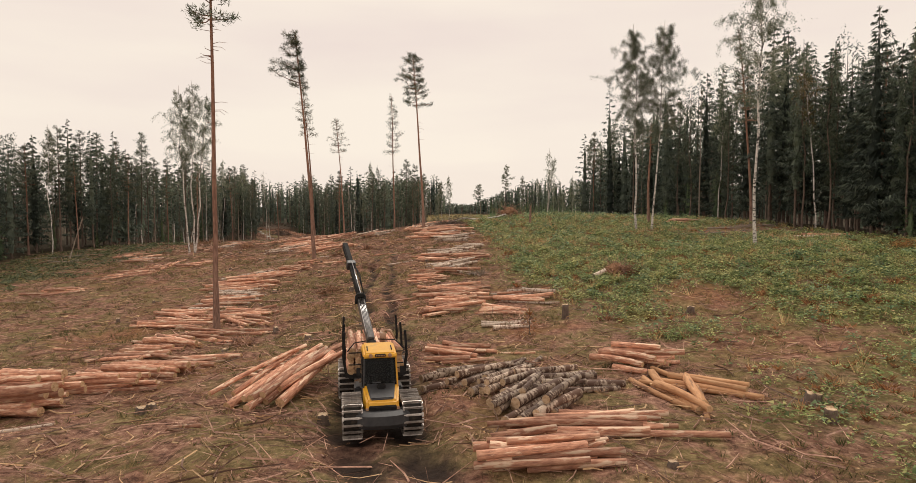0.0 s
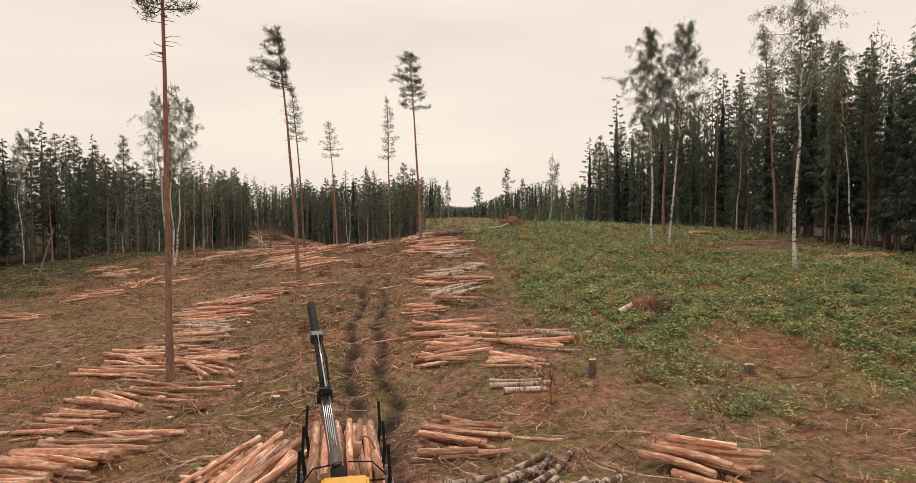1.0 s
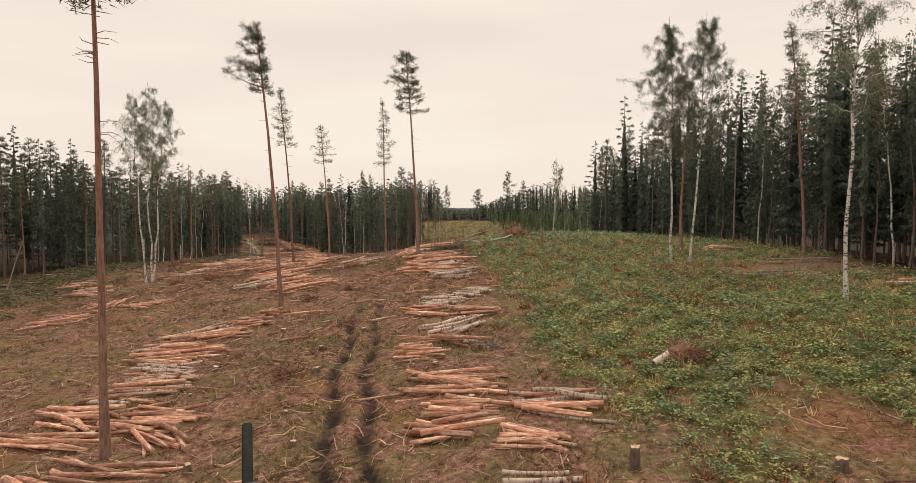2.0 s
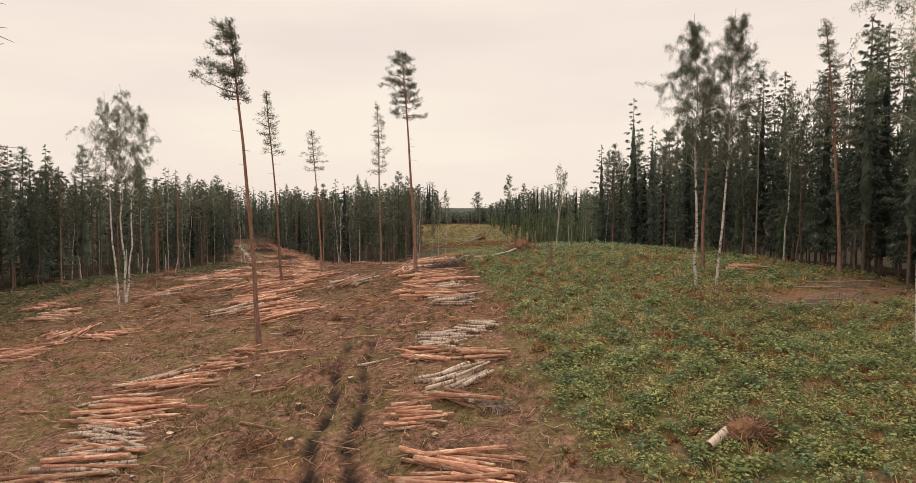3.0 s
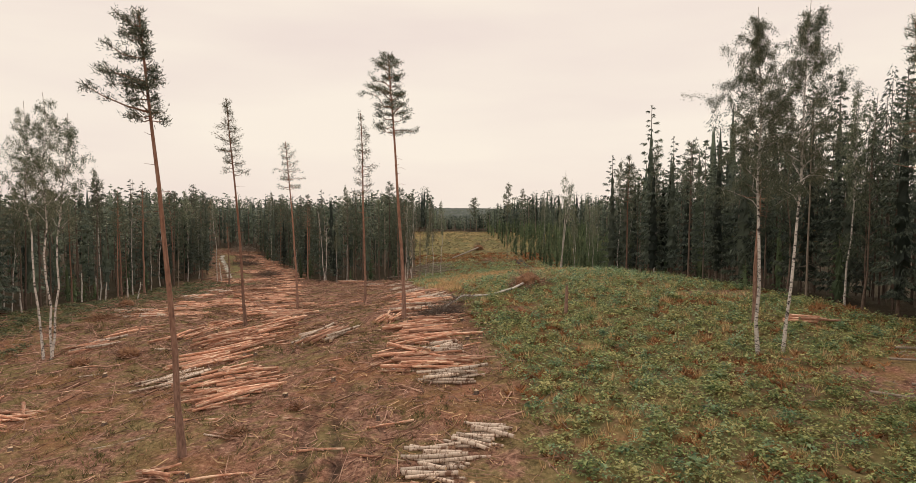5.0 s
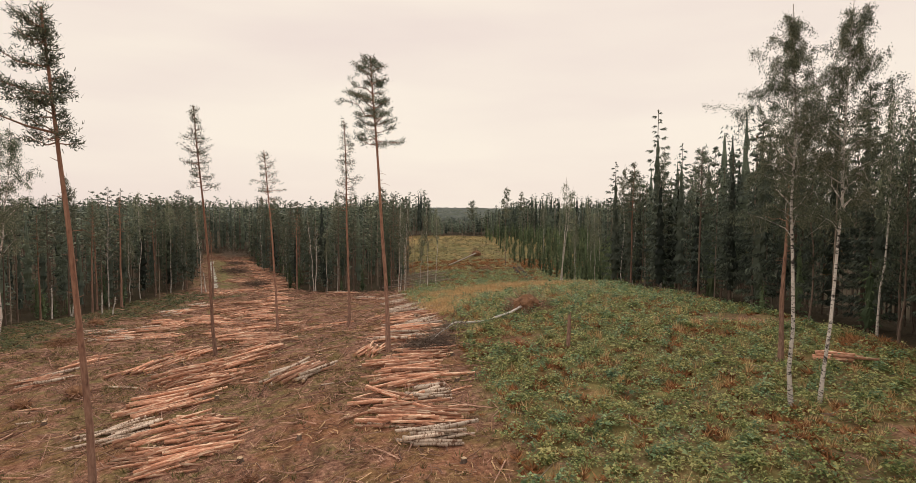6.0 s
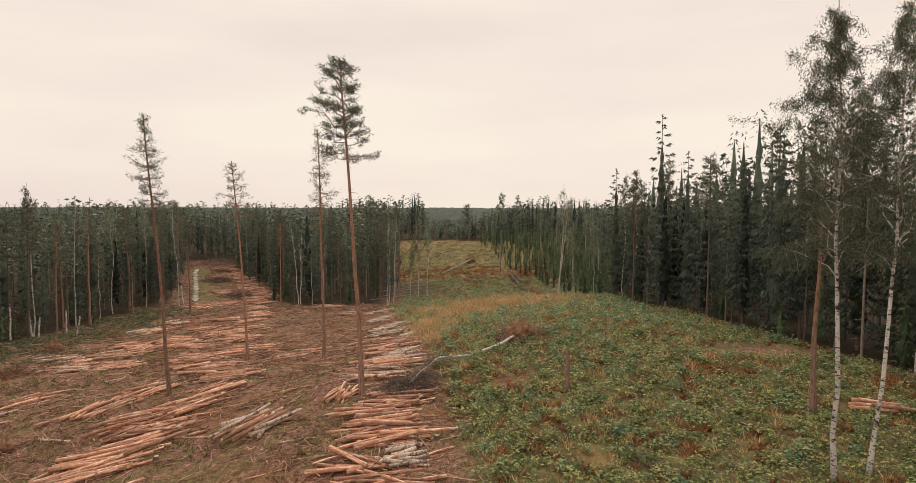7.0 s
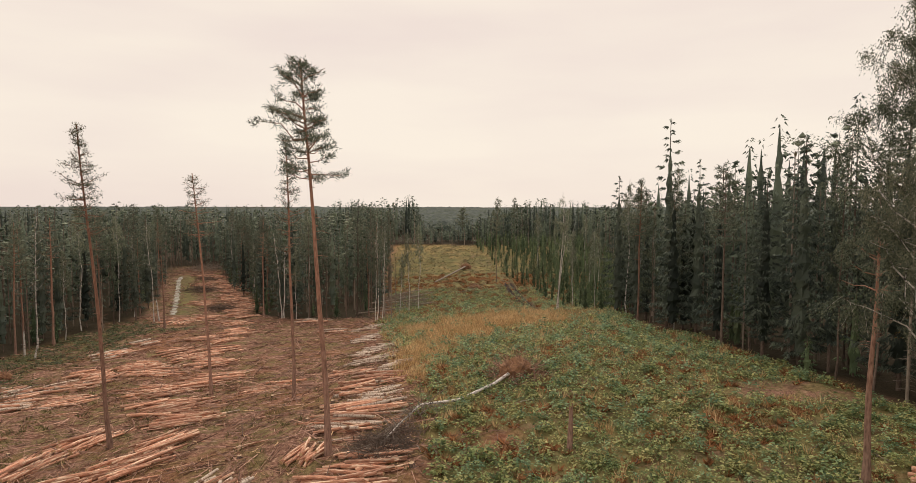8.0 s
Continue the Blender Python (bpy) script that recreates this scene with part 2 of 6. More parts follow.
M_LENS = surface("lamp_glass", [(0.35, 0.2, 0.12), (0.5, 0.32, 0.2)], (9, 9, 9), 0.15, 0.0, spec=0.6)
M_INSIDE = surface("black_cab_lining", [(0.01, 0.01, 0.011), (0.02, 0.02, 0.021)], (5, 5, 5), 0.7, 0.0)
M_PAPER = surface("white_paper", [(0.7, 0.68, 0.64), (0.8, 0.78, 0.74)], (5, 5, 5), 0.8, 0.0)


def glass():
    m, nt, b = start_mat("tinted_cab_glass")
    b.inputs["Base Color"].default_value = (0.34, 0.36, 0.38, 1)
    b.inputs["Roughness"].default_value = 0.03
    b.inputs["Transmission Weight"].default_value = 1.0
    b.inputs["IOR"].default_value = 1.22
    return m


M_GLASS = glass()


M_DITCH = surface("pale_ditch_bed", [(0.3, 0.28, 0.23), (0.46, 0.43, 0.37), (0.6, 0.57, 0.5)], (1.5, 1.5, 1.5), 0.6, 0.5, patch=((0.17, 0.17, 0.09), 0.53))


def ground_mat():
    """Felling-site soil: brown needle litter and moss, green with painted-in shade where plants cover it, wet mud in
    the wheel ruts, dark forest floor.
    """
    m, nt, b = start_mat("felling_site_soil")
    co = nt.nodes.new("ShaderNodeTexCoord").outputs["Object"]
    fine = noise_of(nt, co, 2.6, 10, 0.72)
    mid = noise_of(nt, co, 0.33, 6, 0.65)
    big = noise_of(nt, co, 0.07, 4)
    brown = ramp_of(nt, [(0.07, 0.036, 0.028), (0.2, 0.104, 0.074), (0.32, 0.178, 0.126), (0.54, 0.345, 0.245)], 0.36, 0.66)
    nt.links.new(fine.outputs["Fac"], brown.inputs["Fac"])
    moss = ramp_of(nt, [(0.075, 0.062, 0.028), (0.175, 0.138, 0.06), (0.3, 0.232, 0.108)], 0.34, 0.68)
    nt.links.new(fine.outputs["Fac"], moss.inputs["Fac"])
    rust = ramp_of(nt, [(0.18, 0.072, 0.038), (0.34, 0.155, 0.082)], 0.35, 0.65)
    nt.links.new(fine.outputs["Fac"], rust.inputs["Fac"])
    c = mixed(nt, brown.outputs["Color"], moss.outputs["Color"], ranged(nt, mid.outputs["Fac"], 0.44, 0.55, 0, 0.9))
    pit = noise_of(nt, co, 0.55, 5, 0.6)
    c = mixed(nt, c, (0.055, 0.03, 0.022), ranged(nt, pit.outputs["Fac"], 0.6, 0.68, 0, 0.75))
    c = mixed(nt, c, rust.outputs["Color"], ranged(nt, big.outputs["Fac"], 0.5, 0.66, 0, 0.7))
    fleck = noise_of(nt, stretched(nt, (16, 3.5, 4)), 1.0, 5, 0.7)
    fleck2 = noise_of(nt, stretched(nt, (3.5, 14, 4)), 1.0, 5, 0.7)
    c = mixed(nt, c, (0.56, 0.37, 0.24), ranged(nt, fleck.outputs["Fac"], 0.6, 0.68, 0, 0.75))
    c = mixed(nt, c, (0.48, 0.31, 0.2), ranged(nt, fleck2.outputs["Fac"], 0.6, 0.68, 0, 0.75))
    # dark gaps between the twigs: their shade mixed into the colour
    c = mixed(nt, c, (0.05, 0.03, 0.02), ranged(nt, fleck.outputs["Fac"], 0.42, 0.34, 0, 0.7))
    at = nt.nodes.new("ShaderNodeAttribute")
    at.attribute_name = "cover"
    sp = nt.nodes.new("ShaderNodeSeparateColor")
    nt.links.new(at.outputs["Color"], sp.inputs[0])
    # green soil, its colours darkened to stand for shade under the plants
    green = ramp_of(nt, [(0.065, 0.072, 0.03), (0.12, 0.125, 0.05), (0.21, 0.185, 0.075), (0.32, 0.22, 0.105)], 0.3, 0.75)
    nt.links.new(mid.outputs["Fac"], green.inputs["Fac"])
    c = mixed(nt, c, green.outputs["Color"], sp.outputs["Red"])
    st = nt.nodes.new("ShaderNodeAttribute")
    st.attribute_name = "straw"
    dry = ramp_of(nt, [(0.28, 0.17, 0.07), (0.48, 0.315, 0.14), (0.6, 0.43, 0.21)], 0.36, 0.66)
    nt.links.new(fine.outputs["Fac"], dry.inputs["Fac"])
    c = mixed(nt, c, dry.outputs["Color"], st.outputs["Fac"])
    mud = ramp_of(nt, [(0.016, 0.01, 0.008), (0.045, 0.03, 0.022)], 0.35, 0.65)
    nt.links.new(fine.outputs["Fac"], mud.inputs["Fac"])
    c = mixed(nt, c, mud.outputs["Color"], sp.outputs["Green"])
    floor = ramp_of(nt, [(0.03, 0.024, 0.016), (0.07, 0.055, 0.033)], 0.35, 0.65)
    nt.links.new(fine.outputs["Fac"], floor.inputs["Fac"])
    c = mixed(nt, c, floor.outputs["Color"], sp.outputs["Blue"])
    nt.links.new(c, b.inputs["Base Color"])
    nt.links.new(ranged(nt, sp.outputs["Green"], 0, 1, 0.95, 0.8), b.inputs["Roughness"])
    b.inputs["Specular IOR Level"].default_value = 0.1
    bumped(nt, b, fine.outputs["Fac"], 0.8, 0.18)
    return m


M_GROUND = ground_mat()

# ---- shared builders ----
def part(name, bm, material, parent, label=""):
    """Links a bmesh as one mesh under a thing or a part."""
    me = bpy.data.meshes.new(name)
    bm.to_mesh(me)
    bm.free()
    for m in material if isinstance(material, (list, tuple)) else [material]:
        me.materials.append(m)
    ob = new(name, me)
    if parent is not None:
        ob.parent = parent
    return tagged(ob, label)


def raw_mesh(name, V, F, materials, index=None, smooth=False):
    """A mesh straight from arrays: V (n, 3), F (m, 3 or 4)."""
    V, F = np.asarray(V, np.float32), np.asarray(F, np.int32)
    me = bpy.data.meshes.new(name)
    m, k = F.shape
    me.vertices.add(len(V))
    me.vertices.foreach_set("co", V.ravel())
    me.loops.add(m * k)
    me.loops.foreach_set("vertex_index", F.ravel())
    me.polygons.add(m)
    me.polygons.foreach_set("loop_start", np.arange(0, m * k, k, dtype=np.int32))
    if index is not None:
        me.polygons.foreach_set("material_index", np.asarray(index, np.int32))
    me.polygons.foreach_set("use_smooth", np.full(m, smooth))
    me.update(calc_edges=True)
    me.validate()
    for x in materials if isinstance(materials, (list, tuple)) else [materials]:
        me.materials.append(x)
    return me


def joined(pieces):
    """One V, F out of several with equal face size."""
    Vs, Fs, n = [], [], 0
    for V, F in pieces:
        Vs.append(V)
        Fs.append(F + n)
        n += len(V)
    return np.concatenate(Vs), np.concatenate(Fs)


def tube(points, radii, sides=6, closed=False):
    """A tapered, bent tube along points; quads."""
    P = np.asarray(points, float)
    T = np.gradient(P, axis=0)
    T /= np.linalg.norm(T, axis=1, keepdims=True) + 1e-9
    ref = np.array([0.31, 0.95, 0.05]) if abs(T[0][1]) < 0.8 else np.array([0.95, 0.1, 0.3])
    A = np.cross(T, ref)
    A /= np.linalg.norm(A, axis=1, keepdims=True) + 1e-9
    B = np.cross(T, A)
    a = np.arange(sides) * 2 * math.pi / sides
    V = P[:, None, :] + np.asarray(radii)[:, None, None] * (np.cos(a)[None, :, None] * A[:, None, :] + np.sin(a)[None, :, None] * B[:, None, :])
    n = len(P)
    i, j = np.meshgrid(np.arange(n - 1), np.arange(sides), indexing="ij")
    k = (j + 1) % sides
    F = np.stack([i * sides + j, i * sides + k, (i + 1) * sides + k, (i + 1) * sides + j], -1).reshape(-1, 4)
    return V.reshape(-1, 3), F


def unit(a):
    return a / (np.linalg.norm(a, axis=-1, keepdims=True) + 1e-9)


def blades(c, d, length, width, rng):
    """Narrow triangles from c along d."""
    n = len(c)
    d = unit(d)
    s = unit(np.cross(d, rng.normal(size=(n, 3)))) * np.reshape(width, (-1, 1)) * 0.5
    V = np.stack([c - s, c + s, c + d * np.reshape(length, (-1, 1))], 1).reshape(-1, 3)
    return V, np.arange(n * 3).reshape(-1, 3)


def leaves(c, size, rng, flat=0.0):
    """Diamond leaves at c, turned at random; flat: how much they lie level."""
    n = len(c)
    nrm = rng.normal(size=(n, 3))
    nrm[:, 2] = np.abs(nrm[:, 2]) + flat
    nrm = unit(nrm)
    u = unit(np.cross(nrm, rng.normal(size=(n, 3))))
    v = np.cross(nrm, u)
    s = np.reshape(size, (-1, 1)) * np.ones((n, 1))
    V = np.stack([c - u * s * 0.5, c + v * s * 0.3 + nrm * s * 0.08, c + u * s * 0.5, c - v * s * 0.3 + nrm * s * 0.08], 1).reshape(-1, 3)
    return V, np.arange(n * 4).reshape(-1, 4)


# ---- the lie of the land ----
HILLS = [(x, y, 25.0) for y in range(16, 251, 29) for x in (-80, -48, -20, 4, 28, 56)] + [(-60, 313, 45.0), (10, 313, 45.0), (80, 313, 45.0), (10, 383, 45.0)]
RISE = [-0.6, -1.3, 1.7, 1.3, -2.0, 0.4, 0.1, -0.3, -2.9, -1.2, 1.2, 2.2, -1.5, -0.2, 0.5, 2.3, 0.9, 0.1, -2.2, -0.9, 0.2, 0.2, -1.4, 3.9, 0.2, 1.7, 0.3, 3.7, 1.0, 1.8, -0.4, -0.7, -4.2, 2.4, 1.0, -0.1, -3.4, 2.0, -0.6, 0.4, 0.8, 1.5, 0.0, -1.4, -1.9, -0.2, -0.9, -1.0, -1.1, -0.8, -1.0, 0.4, -0.1, -1.0, -5.4, -0.5, -3.1, 5.0, -0.2]


def smooth_land(x, y):
    z = np.full(np.shape(x), RISE[-1], float)
    for (cx, cy, s), h in zip(HILLS, RISE):
        z = z + h * np.exp(-((x - cx) ** 2 + (y - cy) ** 2) / (2 * s * s))
    far = np.clip((np.asarray(y, float) - 480) / 500, 0, 1)
    return z + far * (-7 + 3 * np.sin(x / 260.0 + 0.6) * np.cos(y / 410.0) + 1.5 * np.sin(x / 97.0 + 2.0))


def waves(x, y, size, seed):
    """Cheap smooth noise, about -1 to 1."""
    r = np.random.default_rng(seed)
    z = np.zeros(np.shape(x))
    for k in range(7):
        a, f, p = r.uniform(0, 6.28), r.uniform(0.6, 1.9) * 6.28 / size, r.uniform(0, 6.28)
        z = z + np.sin((x * math.cos(a) + y * math.sin(a)) * f + p + 1.3 * np.sin((x * math.sin(a) - y * math.cos(a)) * f * 0.6 + p))
    return z / 3.6


RUT_Y = np.array([-20, 17, 29, 40, 50, 60, 66, 72, 86, 100, 125, 150])
RUT_X = np.array([1.5, -1.7, -4.2, -4.6, -6.6, -8.0, -8.4, -8.8, -10.3, -11.5, -11.5, -12.0])
RUT2_Y = np.array([200, 207, 230, 248, 281, 300])
RUT2_X = np.array([27.2, 26.6, 25.7, 25.2, 25.6, 24.0])


def rut_depth(x, y):
    """0 to 1: how deep in a wheel rut the place lies."""
    out = np.zeros(np.shape(x))
    mid = np.interp(y, RUT_Y, RUT_X) + 0.25 * np.sin(y * 0.5)
    keep = np.clip((110 - y) / 50, 0, 1) * (0.7 + 0.3 * np.sin(y * 1.7 + 1.0))
    for side in (-1.08, 1.08):
        out = np.maximum(out, keep * np.exp(-(((x - mid - side) / np.where(y < 34, 0.95, np.where(y < 60, 0.5, 0.42))) ** 2) ** 1.5))
    mid = np.interp(y, RUT2_Y, RUT2_X)
    keep = np.clip((y - 204) / 4, 0, 1) * np.clip((290 - y) / 20, 0, 1)
    for side in (-1.0, 1.0):
        out = np.maximum(out, keep * np.exp(-((x - mid - side) / 0.75) ** 2))
    return out


DITCH_Y = np.array([226.0, 240, 255, 277, 296, 308])
DITCH_X = np.array([-68.0, -73.5, -79.5, -88.5, -96.5, -100.5])


def ditch_near(x, y, width):
    """0 to 1: how near the place lies to the ditch beside the side track."""
    return np.exp(-((x - np.interp(y, DITCH_Y, DITCH_X)) / width) ** 2) * np.clip((y - 223) / 4, 0, 1) * np.clip((312 - y) / 4, 0, 1)


def land(x, y):
    x, y = np.asarray(x, float), np.asarray(y, float)
    near = np.exp(-np.maximum(0, np.abs(y - 130) - 260) / 100)
    return smooth_land(x, y) + near * (0.16 * waves(x, y, 9, 3) + 0.09 * waves(x, y, 3.2, 4)) * (1 - 0.7 * ditch_near(x, y, 3.0)) - 0.5 * rut_depth(x, y) - 0.4 * ditch_near(x, y, 1.7)


CLEARING = np.array([(58, -90), (57, 40), (54, 75), (52, 90), (50, 112), (46, 137), (42, 165), (39, 190), (44, 206), (62, 232), (76, 270), (82, 330), (80, 380), (78, 400),
                     (30, 380), (14, 376), (-24, 394), (-20, 300), (-12, 240), (-14, 219), (-43, 221), (-51, 243), (-61, 265), (-72, 287), (-84, 310), (-94, 332), (-112, 336), (-105, 305), (-86, 258), (-72, 218), (-76, 195), (-78, 175), (-80, 140), (-86, 110),
                     (-92, 60), (-95, -90)], float)
GREEN_Y = np.array([-40, 15, 24, 33, 39, 47, 59, 67, 80, 94, 113, 121, 141, 160, 200, 230, 300, 395])
GREEN_X = np.array([13, 11.5, 12.0, 12.5, 10.5, 8, 4.5, 3.5, 4, 3, 1, 0, -2, -5, -12, -12, -20, -22])


def wavy(x, y):
    """Shifts places a little, so that the forest edge runs unevenly."""
    return x + 2.2 * waves(x, y, 22, 41), y + 2.6 * waves(x, y, 19, 42)


def in_clearing(x, y):
    x, y = wavy(x, y)
    inside = np.zeros(np.shape(x), bool)
    n = len(CLEARING)
    for i in range(n):
        (x0, y0), (x1, y1) = CLEARING[i], CLEARING[(i + 1) % n]
        if y0 != y1:
            inside ^= ((y0 > y) != (y1 > y)) & (x < (x1 - x0) * (y - y0) / (y1 - y0) + x0)
    return inside


def edge_distance(x, y):
    x, y = wavy(x, y)
    best = np.full(np.shape(x), 1e9)
    n = len(CLEARING)
    for i in range(n):
        a, b = CLEARING[i], CLEARING[(i + 1) % n]
        d = b - a
        t = np.clip(((x - a[0]) * d[0] + (y - a[1]) * d[1]) / (d @ d), 0, 1)
        best = np.minimum(best, np.hypot(x - a[0] - t * d[0], y - a[1] - t * d[1]))
    return best


def spot(x, y, cx, cy, rx, ry):
    return np.exp(-(((x - cx) / rx) ** 2 + ((y - cy) / ry) ** 2))


def greenness(x, y):
    """0 to 1: how thickly plants cover the place."""
    edge = np.interp(y, GREEN_Y, GREEN_X) + 1.6 * waves(x, y, 7, 11)
    g = np.clip((x - edge) / 3.0, 0, 1)
    bare = 1.3 * spot(x, y, 18, 43, 4.0, 6.5) + spot(x, y, 17, 31, 4.5, 4.0) + 0.8 * spot(x, y, 24, 34, 4, 3) + 0.8 * spot(x, y, 17, 21, 5, 5) + spot(x, y, 36, 88, 7, 6) + spot(x, y, 47, 92, 7, 9) + spot(x, y, 40, 128, 9, 4) + spot(x, y, 8, 118, 3, 2)
    g = g * np.clip(1.15 - bare * 1.25 + 0.25 * waves(x, y, 5, 12), 0, 1)
    left = np.clip((-x - 58 - 6 * waves(x, y, 20, 14)) / 8, 0, 1) * 0.5 * np.clip((218 - y) / 12, 0, 1)
    left = np.maximum(left, 0.9 * ditch_near(x - 3.2, y, 4.2))
    return np.clip(np.maximum(g, left), 0, 1) * in_clearing(x, y) * (1 - np.clip(1.6 * rut_depth(x, y), 0, 1))


STRAW = [(-2, 144, 3.2, 8), (0, 160, 4.5, 8), (7, 172, 7, 6), (15, 177, 7, 6), (21, 183, 8, 7), (4, 186, 9, 8), (24, 200, 7, 8), (12, 197, 8, 6)]


def straw(x, y):
    """0 to 1: where dry grass has taken over in the saddle."""
    s = sum(spot(x, y, *k) for k in STRAW)
    return np.clip(1.25 * s * np.clip(0.75 + 0.6 * waves(x, y, 6, 22), 0.1, 1.2) + 0.4 * np.clip(waves(x, y, 13, 44), 0, 1) * np.clip((y - 215) / 25, 0, 1) + 0.28 * np.clip((y - 345) / 25, 0, 1), 0, 1) * (x > np.interp(y, GREEN_Y, GREEN_X) - 1)


def steps(*runs):
    out = []
    for a, b, s in runs:
        out += list(np.arange(a, b, s))
    return np.array(out + [runs[-1][1]])


def build_ground():
    """One sheet from behind the first place of the view to the horizon."""
    far = np.array([520, 640, 800, 1000, 1300, 1800, 2600, 3600, 4600.0])
    xs = np.concatenate([-far[::-1], [-430, -350, -280, -220], steps((-180, -100, 8), (-100, -16, 1.2), (-16, 2, 0.3), (2, 22, 1.1), (22, 30, 0.4), (30, 60, 1.1), (60, 100, 4), (100, 180, 10)), [220, 280, 350, 430], far])
    ys = np.concatenate([-far[::-1], [-430, -330, -240, -160, -100, -60], steps((-40, 8, 4), (8, 120, 0.8), (120, 250, 1.3), (250, 330, 2), (330, 420, 4)), [450, 490], far])
    X, Y = np.meshgrid(xs, ys)
    Z = land(X, Y)
    n, k = len(xs), len(ys)
    i, j = np.meshgrid(np.arange(k - 1), np.arange(n - 1), indexing="ij")
    F = np.stack([i * n + j, i * n + j + 1, (i + 1) * n + j + 1, (i + 1) * n + j], -1).reshape(-1, 4)
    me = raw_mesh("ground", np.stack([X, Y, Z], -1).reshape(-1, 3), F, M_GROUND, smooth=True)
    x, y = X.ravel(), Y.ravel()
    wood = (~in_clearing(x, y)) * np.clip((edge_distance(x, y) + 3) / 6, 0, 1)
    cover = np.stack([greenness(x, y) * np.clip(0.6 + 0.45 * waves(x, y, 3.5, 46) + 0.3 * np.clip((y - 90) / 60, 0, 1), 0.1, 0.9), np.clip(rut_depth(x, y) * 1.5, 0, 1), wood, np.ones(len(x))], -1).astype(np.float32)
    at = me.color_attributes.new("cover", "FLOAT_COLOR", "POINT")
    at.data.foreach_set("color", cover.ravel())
    dry = me.attributes.new("straw", "FLOAT", "POINT")
    dry.data.foreach_set("value", (straw(x, y) * 0.85 * (1 - np.clip(rut_depth(x, y) * 1.5, 0, 1))).astype(np.float32))
    return tagged(new("ground", me), "felled forest soil with brown litter, moss and wheel ruts", "ground", kind="structure")


build_ground()

# ---- trees ----
def trunk_line(h, dx, dy, bend, rng, n=9):
    f = np.linspace(0, 1, n)
    wob = np.cumsum(rng.normal(size=(n, 2)), 0) * bend
    wob -= wob[0]
    wob -= f[:, None] * wob[-1]
    return np.stack([dx * f ** 1.3 + wob[:, 0], dy * f ** 1.3 + wob[:, 1], h * f], -1)


def on_line(P, z):
    return np.array([np.interp(z, P[:, 2], P[:, 0]), np.interp(z, P[:, 2], P[:, 1]), z])


def pine_arrays(h, low, R, seed, nb=46, tufts=8, needles=15, dx=0.0, dy=0.0, r0=0.24, bias=(0, 0), blade=0.36, dead=8, cone=0.0):
    """Scots pine: bare stem, whorls of spreading boughs that carry flat needle clumps, dead stubs below."""
    rng = np.random.default_rng(seed)
    P = trunk_line(h, dx, dy, 0.06, rng)
    f = P[:, 2] / h
    wood = [tube(P, r0 * (1 - 0.82 * f) * np.where(f == 0, 1.35, 1) + 0.02, 8)]
    C, D = [], []
    az = rng.uniform(0, 6.28)
    whorls = max(4, int(round(nb / 5.2)))
    for i in range(nb):
        w = min(whorls - 1, i * whorls // nb)
        az += 2.4 + rng.normal() * 0.35
        q = min(0.98, max(0.0, (w + 0.35) / whorls + rng.normal() * 0.042))
        z = low + (h - low) * q
        out = np.array([math.cos(az), math.sin(az)])
        belly = 0.62 + 0.5 * math.sin(math.pi * min(1, q * 0.85 + 0.2))
        L = R * ((1 - cone) * belly * (1 - 0.5 * q ** 2.5) + cone * (1.12 - 0.95 * q)) * rng.uniform(0.55, 1.18) * (0.8 if w % 3 == 1 else 1.0)
        L *= max(0.3, 1 + 0.75 * (out[0] * bias[0] + out[1] * bias[1]))
        up = rng.uniform(-0.14, 0.4) + 0.5 * q ** 2
        a = on_line(P, z)
        t = np.linspace(0, 1, 4)[:, None]
        line = a + t * L * np.array([out[0], out[1], up]) + np.array([0, 0, 1.0]) * (0.16 * L * t ** 2 - 0.12 * L * t) + np.concatenate([np.zeros((1, 3)), rng.normal(size=(3, 3)) * 0.05 * L])
        wood.append(tube(line, np.array([0.055, 0.04, 0.028, 0.012]) * (0.6 + 0.25 * L), 3))
        side = np.array([-out[1], out[0], 0])
        start = 0.3 if q > 0.3 else 0.5
        for k in range(max(2, int(tufts * min(1.35, 0.3 + 0.8 * L / R)))):
            s = start + (1.04 - start) * (k + rng.uniform()) / tufts
            c = np.array([np.interp(s, [0, 1 / 3, 2 / 3, 1], line[:, m]) for m in range(3)])
            c = c + side * rng.normal() * 0.27 * L * min(1, 1.35 - s) + np.array([0, 0, rng.normal() * 0.16])
            C.append(np.repeat(c[None], needles, 0) + rng.normal(size=(needles, 3)) * np.array([0.2, 0.2, 0.13]))
            D.append(np.array([out[0] * 0.55, out[1] * 0.55, 0.4]) + rng.normal(size=(needles, 3)) * 0.62)
    for i in range(dead):
        z = low * rng.uniform(0.62, 1.02)
        a = rng.uniform(0, 6.28)
        L = rng.uniform(0.4, 1.5)
        p = on_line(P, z)
        wood.append(tube([p, p + np.array([math.cos(a) * L * 0.6, math.sin(a) * L * 0.6, 0.05]), p + np.array([math.cos(a + 0.3) * L, math.sin(a + 0.3) * L, rng.uniform(-0.2, 0.25)])], [0.03, 0.022, 0.01], 3))
    C, D = np.concatenate(C), np.concatenate(D)
    n = len(C)
    return joined(wood), blades(C, D, blade * rng.uniform(0.7, 1.3, n), blade * rng.uniform(0.16, 0.26, n), rng)


